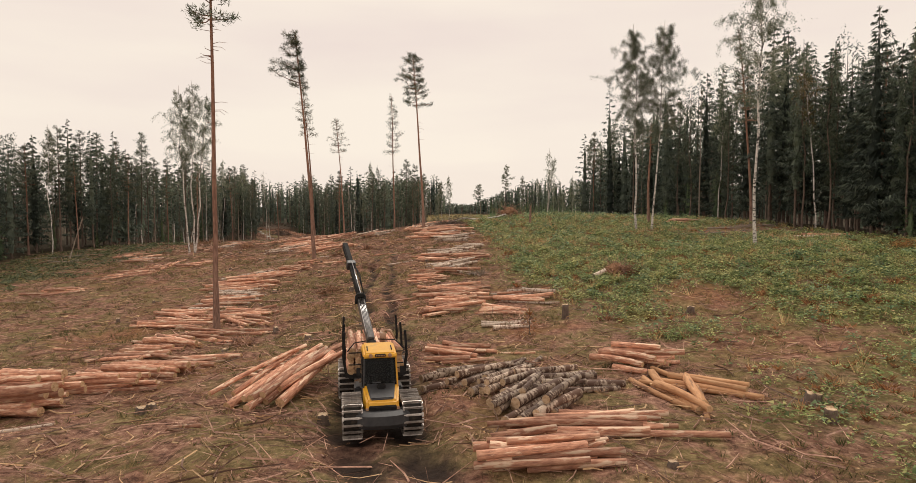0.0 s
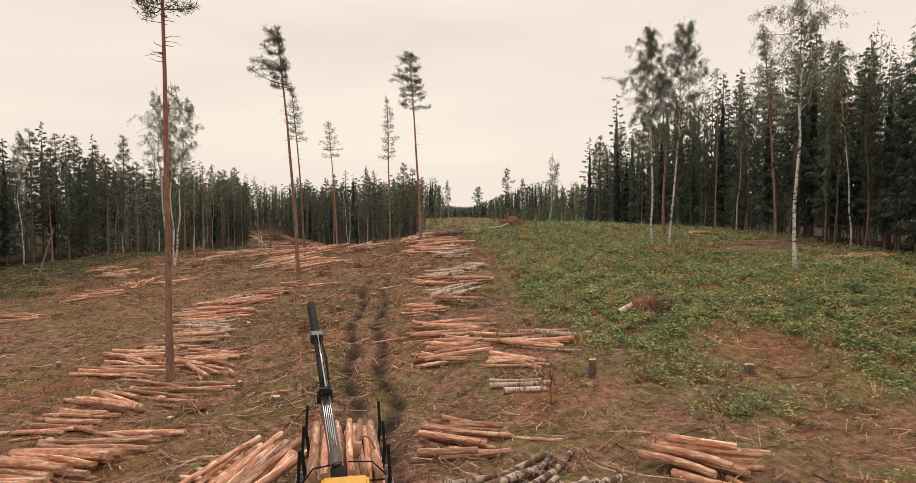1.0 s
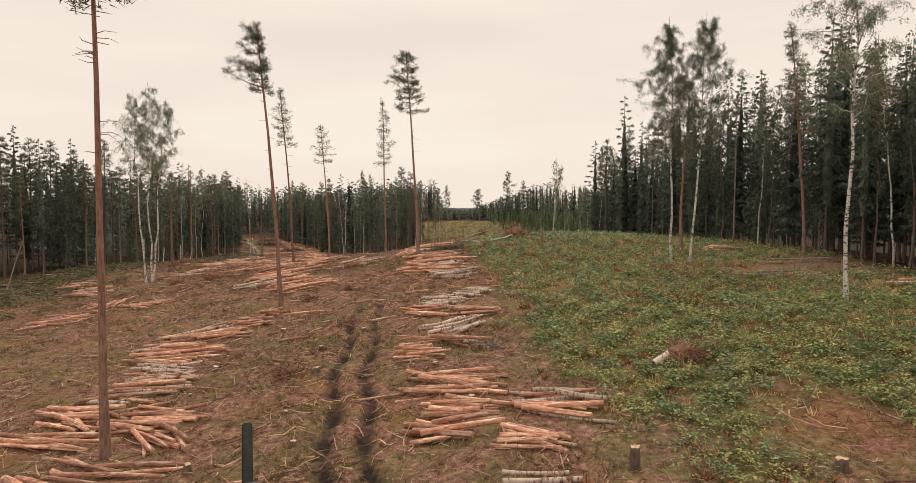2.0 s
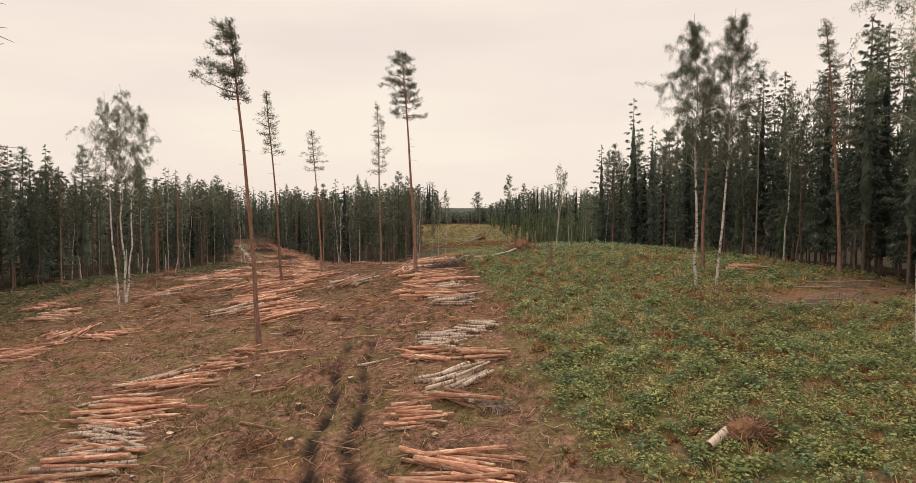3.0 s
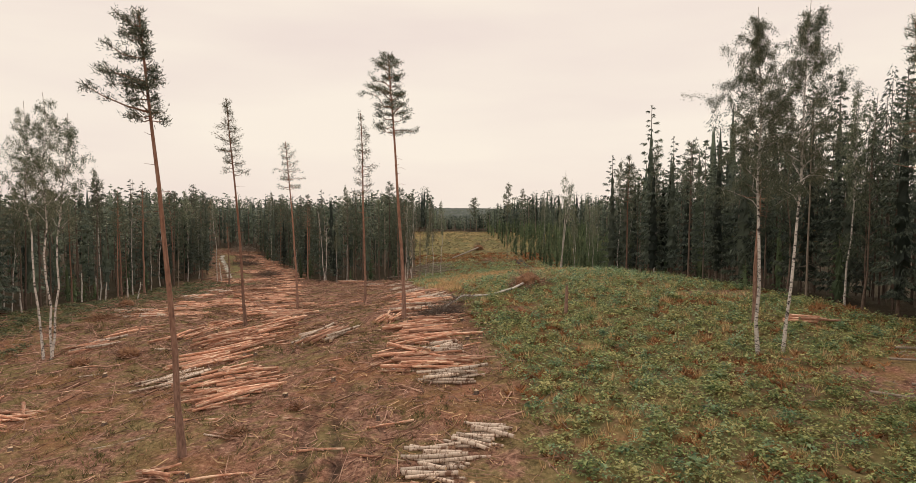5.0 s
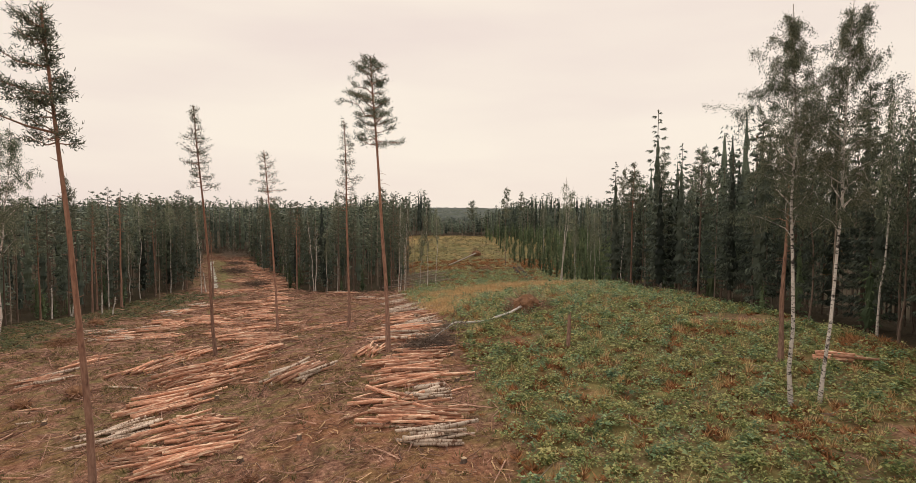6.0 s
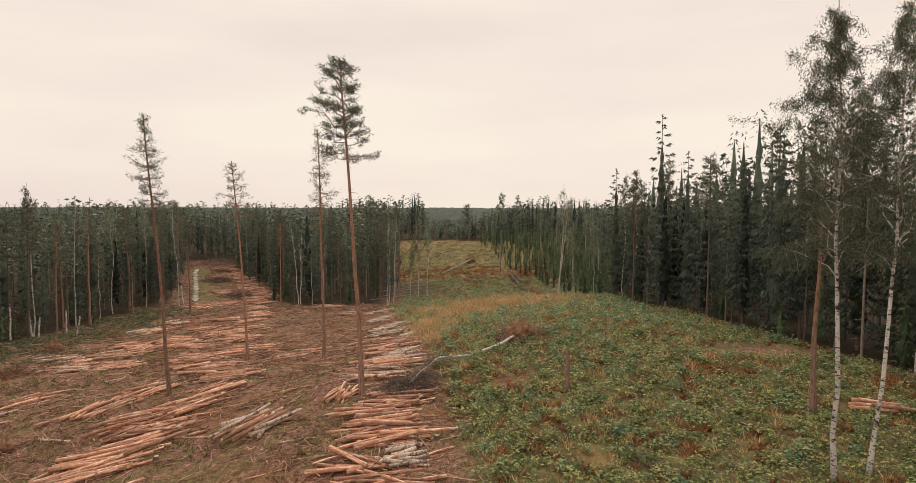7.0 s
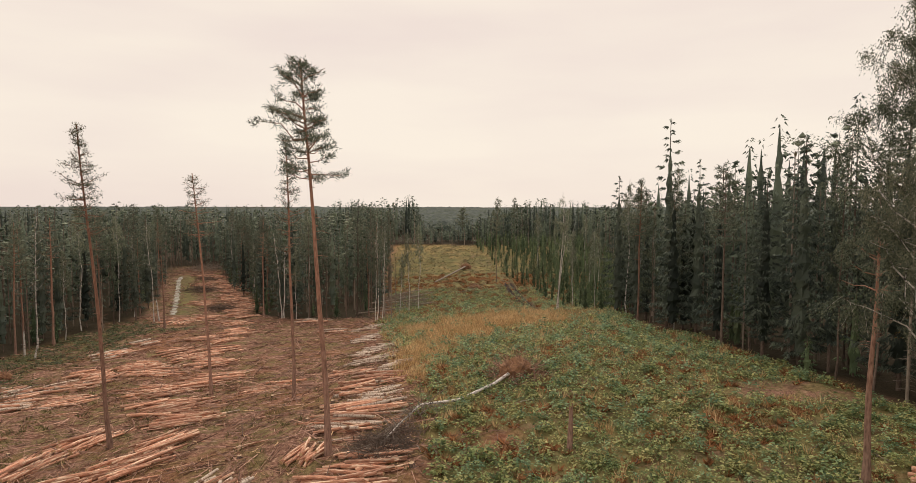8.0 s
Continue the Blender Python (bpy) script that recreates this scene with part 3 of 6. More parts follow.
def bough_mass(h, low, R, rng, sides=10, tiers=12, dx=0.0, power=0.6):
    """The dense inside of a conifer crown: ragged tiers of boughs, triangles."""
    rows = []
    for k in range(2 * tiers + 1):
        q = k / (2 * tiers)
        tip = k % 2 == 0
        r = R * (0.06 + (1 - q) ** power) * (0.86 if tip else 0.5) * min(1, 0.55 + 2.2 * q)
        a = np.arange(sides) * 6.283 / sides + 0.35 * k + rng.normal(size=sides) * 0.14
        rr = r * rng.uniform(0.55, 1.1, sides)
        z = low + (h - low - 0.25) * q - (0.22 * rr if tip else 0.0) + rng.normal(size=sides) * 0.22
        rows.append(np.stack([np.cos(a) * rr + dx * (z / h) ** 1.3, np.sin(a) * rr, z], -1))
    V = np.concatenate(rows)
    i, j = np.meshgrid(np.arange(2 * tiers), np.arange(sides), indexing="ij")
    k = (j + 1) % sides
    A, B, C, D = i * sides + j, i * sides + k, (i + 1) * sides + k, (i + 1) * sides + j
    return V, np.concatenate([np.stack([A, B, C], -1).reshape(-1, 3), np.stack([A, C, D], -1).reshape(-1, 3)])


OCTA = np.array([(1, 0, 0), (0, 1, 0), (-1, 0, 0), (0, -1, 0), (0, 0, 1), (0, 0, -1)], float)
OCTA_F = np.array([(0, 1, 4), (1, 2, 4), (2, 3, 4), (3, 0, 4), (1, 0, 5), (2, 1, 5), (3, 2, 5), (0, 3, 5)])


def leaf_masses(C, size, rng):
    """Ragged clumps of foliage at C, eight triangles each."""
    n = len(C)
    a = rng.uniform(0, 6.28, n)
    c, d = np.cos(a)[:, None], np.sin(a)[:, None]
    O = np.repeat(OCTA[None], n, 0) * rng.uniform(0.5, 1.25, (n, 6, 1)) + rng.normal(size=(n, 6, 3)) * 0.16
    O = np.stack([O[:, :, 0] * c - O[:, :, 1] * d, O[:, :, 0] * d + O[:, :, 1] * c, O[:, :, 2]], -1) * np.asarray(size)
    return (C[:, None, :] + O).reshape(-1, 3), (OCTA_F[None] + (np.arange(n) * 6)[:, None, None]).reshape(-1, 3)


def spruce_arrays(h, low, R, seed, nb=70, per=20, r0=0.2, dx=0.0, size=1.0, dead=10, core=0.0):
    """Norway spruce: narrow cone of drooping boughs hung with narrow sprays, thinner low down. core: how far the dense inside of the crown reaches."""
    rng = np.random.default_rng(seed)
    P = trunk_line(h, dx, 0, 0.03, rng)
    wood = [tube(P, r0 * (1 - 0.9 * P[:, 2] / h) + 0.015, 6)]
    C, D, S, W = [], [], [], []
    az = 0.0
    lobes = rng.uniform(0, 6.28, 3)
    for i in range(nb):
        az += 2.4 + rng.normal() * 0.5
        q = (i + 0.5) / nb
        z = low + (h - low - 0.3) * q
        L = R * (0.07 + (1 - q) ** 0.62) * rng.uniform(0.6, 1.12) * min(1, 0.6 + 2.5 * q) * (1 + 0.16 * math.sin(az + lobes[0]) + 0.14 * math.sin(z * 1.1 + lobes[1]))
        o = np.array([math.cos(az), math.sin(az), 0])
        side = np.array([-o[1], o[0], 0])
        root = on_line(P, z)
        m = max(5, int(per * (0.45 + 0.75 * L / R)))
        s = rng.uniform(0.22, 1.0, m) ** 0.8
        drop = -0.34 * s + 0.2 * s ** 3 + 0.3 * q * s
        lat = rng.uniform(-1, 1, m) * 0.34 * L * (1.12 - s)
        C.append(root + (s * L)[:, None] * o + lat[:, None] * side + (drop * L - 0.12 * np.abs(lat))[:, None] * np.array([0, 0, 1.0]) + rng.normal(size=(m, 3)) * 0.04 * L)
        D.append(o * 0.7 + side * (np.sign(lat) * rng.uniform(0.1, 0.7, m))[:, None] + np.array([0, 0, -0.55]) + rng.normal(size=(m, 3)) * 0.22)
        S.append((0.3 + 0.08 * L) * size * rng.uniform(0.7, 1.35, m))
        W.append((0.1 + 0.022 * L) * size * rng.uniform(0.75, 1.3, m))
        if i % 6 == 0:
            wood.append(tube([root, root + o * L * 0.5 - np.array([0, 0, 0.1 * L]), root + o * L * 0.9 - np.array([0, 0, 0.12 * L])], [0.03, 0.02, 0.008], 3))
    for i in range(dead):
        a, z = rng.uniform(0, 6.28), low * rng.uniform(0.25, 1)
        p, L = on_line(P, z), rng.uniform(0.5, 1.6)
        wood.append(tube([p, p + np.array([math.cos(a) * L, math.sin(a) * L, -0.25 * L])], [0.022, 0.008], 3))
    C.append(np.repeat(on_line(P, h - 0.5)[None], 7, 0))
    D.append(np.array([0, 0, 1.0]) + rng.normal(size=(7, 3)) * 0.35)
    S.append(np.full(7, 0.6))
    W.append(np.full(7, 0.13))
    C, D, S, W = np.concatenate(C), np.concatenate(D), np.concatenate(S), np.concatenate(W)
    crown = blades(C, D, S, W, rng)
    if core:
        crown = joined([crown, bough_mass(low + 0.86 * (h - low), low, R * 0.42 * core, rng, 8 if h > 12 else 6, 10 if h > 12 else 4, dx)])
    return joined(wood), crown


def birch_arrays(stems, seed, limbs=20, twigs=7, per=16, leaf=0.2, low=0.42, r0=0.15, R=3.0, thin=1.0, droop=0.5, bias=(0, 0)):
    """Birch: pale stems that fork into rising limbs, with hanging leafy twigs. stems: (x, y, height, lean x, lean y)."""
    rng = np.random.default_rng(seed)
    wood, C, D = [], [], []
    for sx, sy, h, dx, dy in stems:
        P = trunk_line(h, dx, dy, 0.16, rng, 11)
        P[:, :2] += (sx, sy)
        f = P[:, 2] / h
        wood.append(tube(P, r0 * (1 - 0.88 * f) * np.where(f == 0, 1.3, 1) + 0.012, 7))
        az = rng.uniform(0, 6.28)
        for i in range(limbs):
            az += 2.4 + rng.normal() * 0.5
            q = (i + 0.5) / limbs
            z = h * (low + (0.96 - low) * q ** 0.9)
            L = R * (0.35 + 1.0 * math.sin(math.pi * min(1, 0.2 + 0.72 * q))) * rng.uniform(0.45, 1.12) * (1 - 0.5 * q)
            L *= max(0.4, 1 + 0.6 * (math.cos(az) * bias[0] + math.sin(az) * bias[1]))
            o = np.array([math.cos(az), math.sin(az), rng.uniform(0.6, 1.6)])
            o /= np.linalg.norm(o)
            a = on_line(P, z)
            t = np.linspace(0, 1, 5)[:, None]
            line = a + t * L * o + np.array([0, 0, -0.28 * L]) * t ** 3 + np.concatenate([np.zeros((1, 3)), rng.normal(size=(4, 3)) * 0.05 * L])
            wood.append(tube(line, np.array([0.042, 0.03, 0.02, 0.013, 0.006]) * (0.4 + 0.2 * L), 3))
            count = max(3, int(round(twigs * (0.35 + 0.8 * L / R))))
            for k in range(count):
                s = 0.22 + 0.82 * (k + rng.uniform()) / count
                c = np.array([np.interp(s, [0, 0.25, 0.5, 0.75, 1], line[:, m]) for m in range(3)])
                e = c + rng.normal(size=3) * np.array([0.5, 0.5, 0.15]) * (0.5 + 0.22 * L) + np.array([0, 0, -rng.uniform(0.25, 2.8) * droop])
                if k % 3 == 0:
                    wood.append(tube([c, (c + e) / 2 + np.array([0, 0, 0.1]), e], [0.014, 0.01, 0.005], 3))
                m = max(2, int(1.15 * per * rng.uniform(0.1, 1.7) * thin))
                u = rng.uniform(0, 1.12, m)[:, None]
                C.append(c + (e - c) * u + rng.normal(size=(m, 3)) * np.array([0.15, 0.15, 0.2]))
                D.append((e - c) * 0.35 + np.array([0, 0, -0.55]) + rng.normal(size=(m, 3)) * 0.55)
    C, D = np.concatenate(C), np.concatenate(D)
    size = leaf * rng.uniform(0.6, 1.4, len(C))
    return joined(wood), blades(C, D, size * 1.05, size * 0.38, rng)


def tree_thing(name, arrays, bark, leaf, label, group="", at=None, category="tree", turn=0.0):
    """An Empty at the foot with a trunk and a crown under it."""
    root = new(name)
    root.empty_display_size = 0.5
    tagged(root, label, category, group)
    (tv, tf), (cv, cf) = arrays
    t = new("trunk", raw_mesh("trunk", tv, tf, bark, smooth=True))
    c = new("crown", raw_mesh("crown", cv, cf, leaf))
    t.parent = c.parent = root
    if at is not None:
        root.matrix_basis = pose(at[0], at[1], float(land(at[0], at[1])) - 0.06, 0, 0, turn)
    return root


# the trees left standing on the felling site
tree_thing("pine_tree", pine_arrays(33.0, 24.5, 2.6, 1, 46, 8, 15, 0.1, 0, 0.21, dead=20), M_PINE_BARK, M_PINE_NEEDLE, "tall straight Scots pine with reddish bark beside log piles", "lone pines", (-19.4, 48.4))
tree_thing("pine_tree", pine_arrays(30.2, 23.0, 1.95, 2, 44, 10, 18, -2.2, 0, 0.22, (-0.9, 0), 0.28, dead=9), M_PINE_BARK, M_PINE_NEEDLE, "leaning Scots pine with a lopsided crown and orange bark", "lone pines", (-19.3, 81.5))
tree_thing("pine_tree", pine_arrays(33.2, 23.4, 3.2, 3, 50, 12, 19, -1.9, 0, 0.25, (-0.2, 0), 0.3, dead=9), M_PINE_BARK, M_PINE_NEEDLE, "tall Scots pine with a broad layered crown and orange bark", "lone pines", (-6.65, 117.0))
tree_thing("pine_tree", pine_arrays(30.2, 17.4, 1.95, 4, 60, 5, 12, -0.5, 0, 0.19, (0.2, 0), 0.3, dead=8, cone=0.4), M_PINE_BARK, M_PINE_NEEDLE, "slim Scots pine with a long ragged crown", "lone pines", (-14.3, 136.2))
tree_thing("pine_tree", pine_arrays(29.3, 21.0, 2.5, 5, 42, 5, 12, -1.8, 0, 0.19, blade=0.3, dead=9, cone=0.3), M_PINE_BARK, M_PINE_NEEDLE, "slim Scots pine with a small high crown", "lone pines", (-27.0, 144.6))
tree_thing("pine_tree", pine_arrays(31.6, 21.2, 2.3, 6, 55, 6, 12, -2.1, 0, 0.2, blade=0.3, dead=9, cone=0.55), M_PINE_BARK, M_PINE_NEEDLE, "leaning Scots pine with a narrow pointed crown", "lone pines", (-29.4, 125.0))
tree_thing("pine_tree", pine_arrays(32.6, 17.5, 3.3, 7, 84, 8, 14, -3.0, 0, 0.22, blade=0.32, dead=8, cone=0.9), M_PINE_BARK, M_PINE_NEEDLE, "tall conical pine rising above the forest edge", "lone pines", (49.8, 103.2))
tree_thing("pine_tree", pine_arrays(18.2, 14.0, 2.2, 8, 14, 4, 8, 0.2, 0, 0.26, dead=16), M_PINE_BARK, M_PINE_NEEDLE, "pine stem with a broken top and few green boughs", "lone pines", (34.0, 108.6))
tree_thing("birch_tree", birch_arrays([(-0.5, 0, 31.5, -1.6, 0.5), (0.3, 0.4, 32.5, 0.2, -0.4), (0.6, -0.3, 30.0, 2.8, 0.3)], 21, 24, 10, 44, 0.18, 0.5, 0.14, 5.2), M_BIRCH, M_BIRCH_LEAF, "three-stemmed silver birch with a rounded airy crown", "lone birches", (-50.2, 114.6))
tree_thing("birch_tree", birch_arrays([(0, 0, 32.5, -1.0, 0)], 22, 40, 14, 112, 0.135, 0.42, 0.17, 5.8, bias=(-0.25, 0)), M_BIRCH, M_BIRCH_LEAF, "tall white-stemmed birch with a full drooping crown", "lone birches", (28.5, 97.0))
tree_thing("birch_tree", birch_arrays([(0, 0, 33.0, 1.5, 0)], 23, 42, 13, 92, 0.14, 0.42, 0.15, 6.0, bias=(0.2, 0)), M_BIRCH, M_BIRCH_LEAF, "tall white birch leaning outwards with airy foliage", "lone birches", (31.0, 97.2))
tree_thing("birch_tree", birch_arrays([(0, 0, 32.0, -0.4, 0.4)], 24, 34, 12, 56, 0.15, 0.48, 0.17, 5.4), M_BIRCH, M_BIRCH_LEAF, "white birch with a high crown of small drooping leaves", "lone birches", (33.4, 68.2))
tree_thing("birch_tree", birch_arrays([(0, 0, 25.0, -2.5, 0.4)], 25, 16, 7, 13, 0.24, 0.6, 0.11, 2.6), M_BIRCH, M_BROWN_LEAF, "thin leaning birch at the dark forest edge", "lone birches", (52.3, 88.8))
tree_thing("birch_tree", birch_arrays([(0, 0, 28.5, 1.2, 0), (0.5, 0.3, 26.0, 2.6, 0)], 26, 20, 7, 13, 0.28, 0.5, 0.15, 2.9), M_BIRCH, M_BIRCH_LEAF, "slender birch standing in front of young spruces", "lone birches", (30.0, 208.5))
tree_thing("birch_tree", birch_arrays([(0, 0, 28.5, 0.2, 0)], 27, 32, 9, 20, 0.28, 0.22, 0.15, 3.2), M_BIRCH, M_BIRCH_LEAF, "dense leafy birch in the forest edge", "lone birches", (42.5, 168.2))
tree_thing("birch_tree", birch_arrays([(0, 0, 28.0, 0.6, 0)], 28, 24, 7, 3, 0.2, 0.36, 0.13, 3.2), M_BIRCH, M_BROWN_LEAF, "half-bare birch with brown twigs at the forest edge", "lone birches", (-77.5, 187.5))
tree_thing("birch_tree", birch_arrays([(0, 0, 25.0, -1.0, 0)], 29, 16, 6, 8, 0.26, 0.5, 0.1, 2.0), M_BIRCH, M_BIRCH_LEAF, "thin birch at the mouth of the side track", "lone birches", (-67.6, 215.0))
tree_thing("aspen_tree", birch_arrays([(0, 0, 30.0, 0.4, 0)], 30, 22, 8, 18, 0.34, 0.55, 0.14, 3.2, droop=0.2), M_SPRUCE_BARK, M_BIRCH_LEAF, "tall aspen rising above the far woods", "far lone trees", (21.5, 274))
tree_thing("aspen_tree", birch_arrays([(0, 0, 26.0, 0.4, 0)], 31, 20, 8, 18, 0.36, 0.5, 0.14, 3.4, droop=0.2), M_SPRUCE_BARK, M_BIRCH_LEAF, "round-topped aspen above the far woods", "far lone trees", (41, 392))
tree_thing("oak_tree", birch_arrays([(0, 0, 19.0, 0.4, 0)], 32, 26, 9, 18, 0.4, 0.35, 0.25, 5.2, droop=0.1), M_SPRUCE_BARK, M_BIRCH_LEAF, "broad round tree at the end of the clearing", "far lone trees", (13.5, 396))

tree_thing("birch_tree", birch_arrays([(0, 0, 22.0, -1.8, 0), (0.5, 0.2, 19.0, 0.5, 0)], 33, 14, 5, 2, 0.2, 0.5, 0.12, 1.8), M_BIRCH, M_BROWN_LEAF, "dead forked birch with a white stem", "lone birches", (-38.5, 222.5))
tree_thing("birch_tree", birch_arrays([(0, 0, 24.0, 0.3, 0)], 34, 14, 5, 5, 0.24, 0.6, 0.09, 1.6), M_BIRCH, M_BIRCH_LEAF, "thin pale birch at the wood corner", "lone birches", (-13.2, 214.5))
tree_thing("birch_tree", birch_arrays([(0, 0, 23.0, 0.8, 0)], 35, 14, 5, 5, 0.24, 0.6, 0.09, 1.6), M_BIRCH, M_BIRCH_LEAF, "thin pale birch at the wood corner", "lone birches", (-12.0, 215.5))
tree_thing("pine_tree", pine_arrays(17.0, 13.5, 1.6, 36, 15, 4, 8, -0.4, 0, 0.2, dead=8), M_PINE_BARK, M_PINE_NEEDLE, "short red-stemmed pine beside the side track", "lone pines", (-60.7, 205.5))
tree_thing("pine_tree", pine_arrays(26.0, 17.5, 2.0, 37, 25, 5, 10, 0.2, 0, 0.24, dead=14), M_PINE_BARK, M_PINE_NEEDLE, "red-stemmed pine at the forest edge", "lone pines", (-76.0, 190.0))
tree_thing("dead_spruce_bush", spruce_arrays(1.9, 0.05, 1.1, 38, 40, 14, 0.03, size=0.35, dead=0), M_SPRUCE_BARK, M_FERN, "small dead spruce bush with rusty red needles", "", (4.6, 38.8), "bush")

# ---- forest edge: trees that can be told apart ----
FOREST = "trees of the forest edge"
patterns = {
    "pine": [tree_thing("pine_tree", pine_arrays(h, lo, R, s, 34, 7, 11, d, 0, 0.19, blade=0.5, dead=8), M_PINE_BARK if s % 2 else M_SPRUCE_BARK, M_PINE_NEEDLE, "forest pine with a bare reddish stem and high crown", FOREST)
             for h, lo, R, s, d in ((26, 16.0, 2.3, 41, 0.4), (28, 18.5, 2.5, 42, -0.8), (24.5, 14.0, 2.1, 43, 0.8), (27, 15.5, 2.7, 44, 0.0))],
    "far_spruce": [tree_thing("spruce_tree", spruce_arrays(h, lo, R, s, 54, 24, size=1.4, core=1.0), M_SPRUCE_BARK, M_SPRUCE_NEEDLE, "dark green spruce standing in the forest edge", FOREST)
                   for h, lo, R, s in ((27, 2.0, 3.4, 56), (23, 2.0, 3.5, 57), (25.5, 4.5, 3.1, 58))],
    "spruce": [tree_thing("spruce_tree", spruce_arrays(h, lo, R, s, nb, 66, size=1.05, core=0.9), M_SPRUCE_BARK, M_SPRUCE_NEEDLE, "dark green spruce standing in the forest edge", FOREST)
               for h, lo, R, s, nb in ((27, 2.0, 3.5, 51, 84), (24, 2.5, 3.5, 52, 74), (20, 1.2, 3.3, 53, 66), (25.5, 4.0, 3.2, 54, 70), (28, 6.0, 3.0, 55, 70))],
    "birch": [tree_thing("birch_tree", birch_arrays([(0, 0, h, d, 0)], s, 20, 7, 22, 0.27, lo, 0.1, R * 1.15), M_BIRCH, M_BIRCH_LEAF, "slender pale birch among dark conifers", FOREST)
              for h, lo, R, s, d in ((25, 0.5, 2.2, 61, 0.8), (22, 0.45, 2.0, 62, -0.9), (26.5, 0.55, 2.4, 63, 0.2))],
    # leaves in the darkened birch colour, with the forest shade in it
    "alder": [tree_thing("alder_tree", birch_arrays([(0, 0, h, d, 0)], s, 22, 8, 17, 0.3, lo, 0.12, R), M_SPRUCE_BARK, M_SHADED_LEAF, "leafy alder in the forest edge, shade in its leaf colour", FOREST)
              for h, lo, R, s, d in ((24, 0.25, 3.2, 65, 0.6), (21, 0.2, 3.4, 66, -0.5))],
    "bare": [tree_thing("dead_spruce", spruce_arrays(h, 4, 1.3, s, 26, 2, 0.11, size=0.5, dead=26), M_DEAD_WOOD, M_BROWN_LEAF, "thin dying spruce with bare grey twigs", FOREST)
             for h, s in ((19, 71), (15, 72))],
    "young": [tree_thing("young_spruce", spruce_arrays(h, 0.3, R, s, 26, 12, 0.07, size=1.0, dead=0, core=1.2), M_SPRUCE_BARK, M_YOUNG_NEEDLE, "young green spruce with branches to the ground", "young spruces")
              for h, R, s in ((6.5, 1.4, 81), (4.5, 1.2, 82), (8.5, 1.6, 83))],
}
frng = np.random.default_rng(77)


def put_tree(kind, x, y, scale=1.0):
    """Places a copy of a pattern; the first use of each moves the pattern itself."""
    src = patterns[kind][int(frng.integers(len(patterns[kind])))]
    m = pose(x, y, float(land(x, y)) - 0.06, 0, 0, frng.uniform(0, 360)) @ Matrix.Diagonal((scale, scale, scale * frng.uniform(0.94, 1.06), 1))
    if "placed" not in src:
        src["placed"] = 1
        src.matrix_basis = m
        return src
    return copy_thing(src, m)


def spaced(n, x0, x1, y0, y1, gap, keep, taken=None):
    """Random places at least gap apart where keep(x, y) holds."""
    out, grid = [], {}
    for p in taken or []:
        grid.setdefault((int(p[0] // gap), int(p[1] // gap)), []).append(p)
    X, Y = frng.uniform(x0, x1, n), frng.uniform(y0, y1, n)
    ok = keep(X, Y)
    for x, y in zip(X[ok], Y[ok]):
        i, j = int(x // gap), int(y // gap)
        if all((x - a) ** 2 + (y - b) ** 2 > gap * gap for u in (-1, 0, 1) for v in (-1, 0, 1) for a, b in grid.get((i + u, j + v), ())):
            grid.setdefault((i, j), []).append((x, y))
            out.append((x, y))
    return out


edge_places = spaced(26000, -110, 75, 55, 300, 3.0, lambda x, y: (~in_clearing(x, y)) & (edge_distance(x, y) < 6.5) & (np.abs(x) < 0.85 * y + 12))
for x, y in edge_places:
    u = frng.uniform()
    d = float(edge_distance(np.array(x), np.array(y)))
    if x > 0:
        kind = "spruce" if u < 0.5 else "pine" if u < 0.6 else "alder" if u < 0.74 else "birch" if u < 0.8 else "bare" if u < 0.86 else "young"
    elif x > -64:
        kind = "spruce" if u < 0.26 else "pine" if u < 0.54 else "alder" if u < 0.66 else "birch" if u < 0.74 else "bare" if u < 0.81 else "young"
    else:
        kind = "spruce" if u < 0.26 else "pine" if u < 0.58 else "alder" if u < 0.7 else "birch" if u < 0.78 else "bare" if u < 0.83 else "young"
    if kind == "spruce" and y > 150:
        kind = "far_spruce"
    if kind == "young":
        put_tree(kind, x, y, frng.uniform(0.8, 1.4))
    else:
        put_tree(kind, x, y, frng.uniform(0.82, 1.06) * (1.2 if x > 0 and 100 < y < 180 else 1.1 if x > 0 else 0.98 if x < -66 and y < 200 else 1.0))
planted = spaced(9000, 20, 84, 203, 395, 3.1, lambda x, y: (x > np.interp(y, [203, 215, 245, 285, 310, 335, 372, 395], [39, 35, 32, 28.5, 26, 24.5, 18.5, 8]) + 0.8 * waves(x, y, 9, 43)) & in_clearing(x, y) & (x < 0.36 * y - 24))
planted.sort(key=lambda p: p[1] + abs(p[0] - 30) * 2)
for x, y in planted[:260]:
    put_tree("young", x, y, frng.uniform(0.6, 1.1) * np.interp(x, [30, 45], [0.75, 1.2]))
YV, YF = spruce_arrays(6.5, 0.3, 1.7, 88, 12, 8, 0.07, size=1.35, dead=0, core=1.2)[1]
rest = []
for k, (x, y) in enumerate(planted[260:]):
    s = frng.uniform(0.7, 1.4)
    rest.append((YV * np.array([s, s, s * 1.1]) + np.array([x, y, float(smooth_land(x, y)) - 0.1]), YF))
if rest:
    tagged(new("young_spruce_plantation", raw_mesh("young_spruce_plantation", *joined(rest), M_YOUNG_NEEDLE)), "dense young spruce plantation beyond the wheel track", "plantation", kind="stuff")
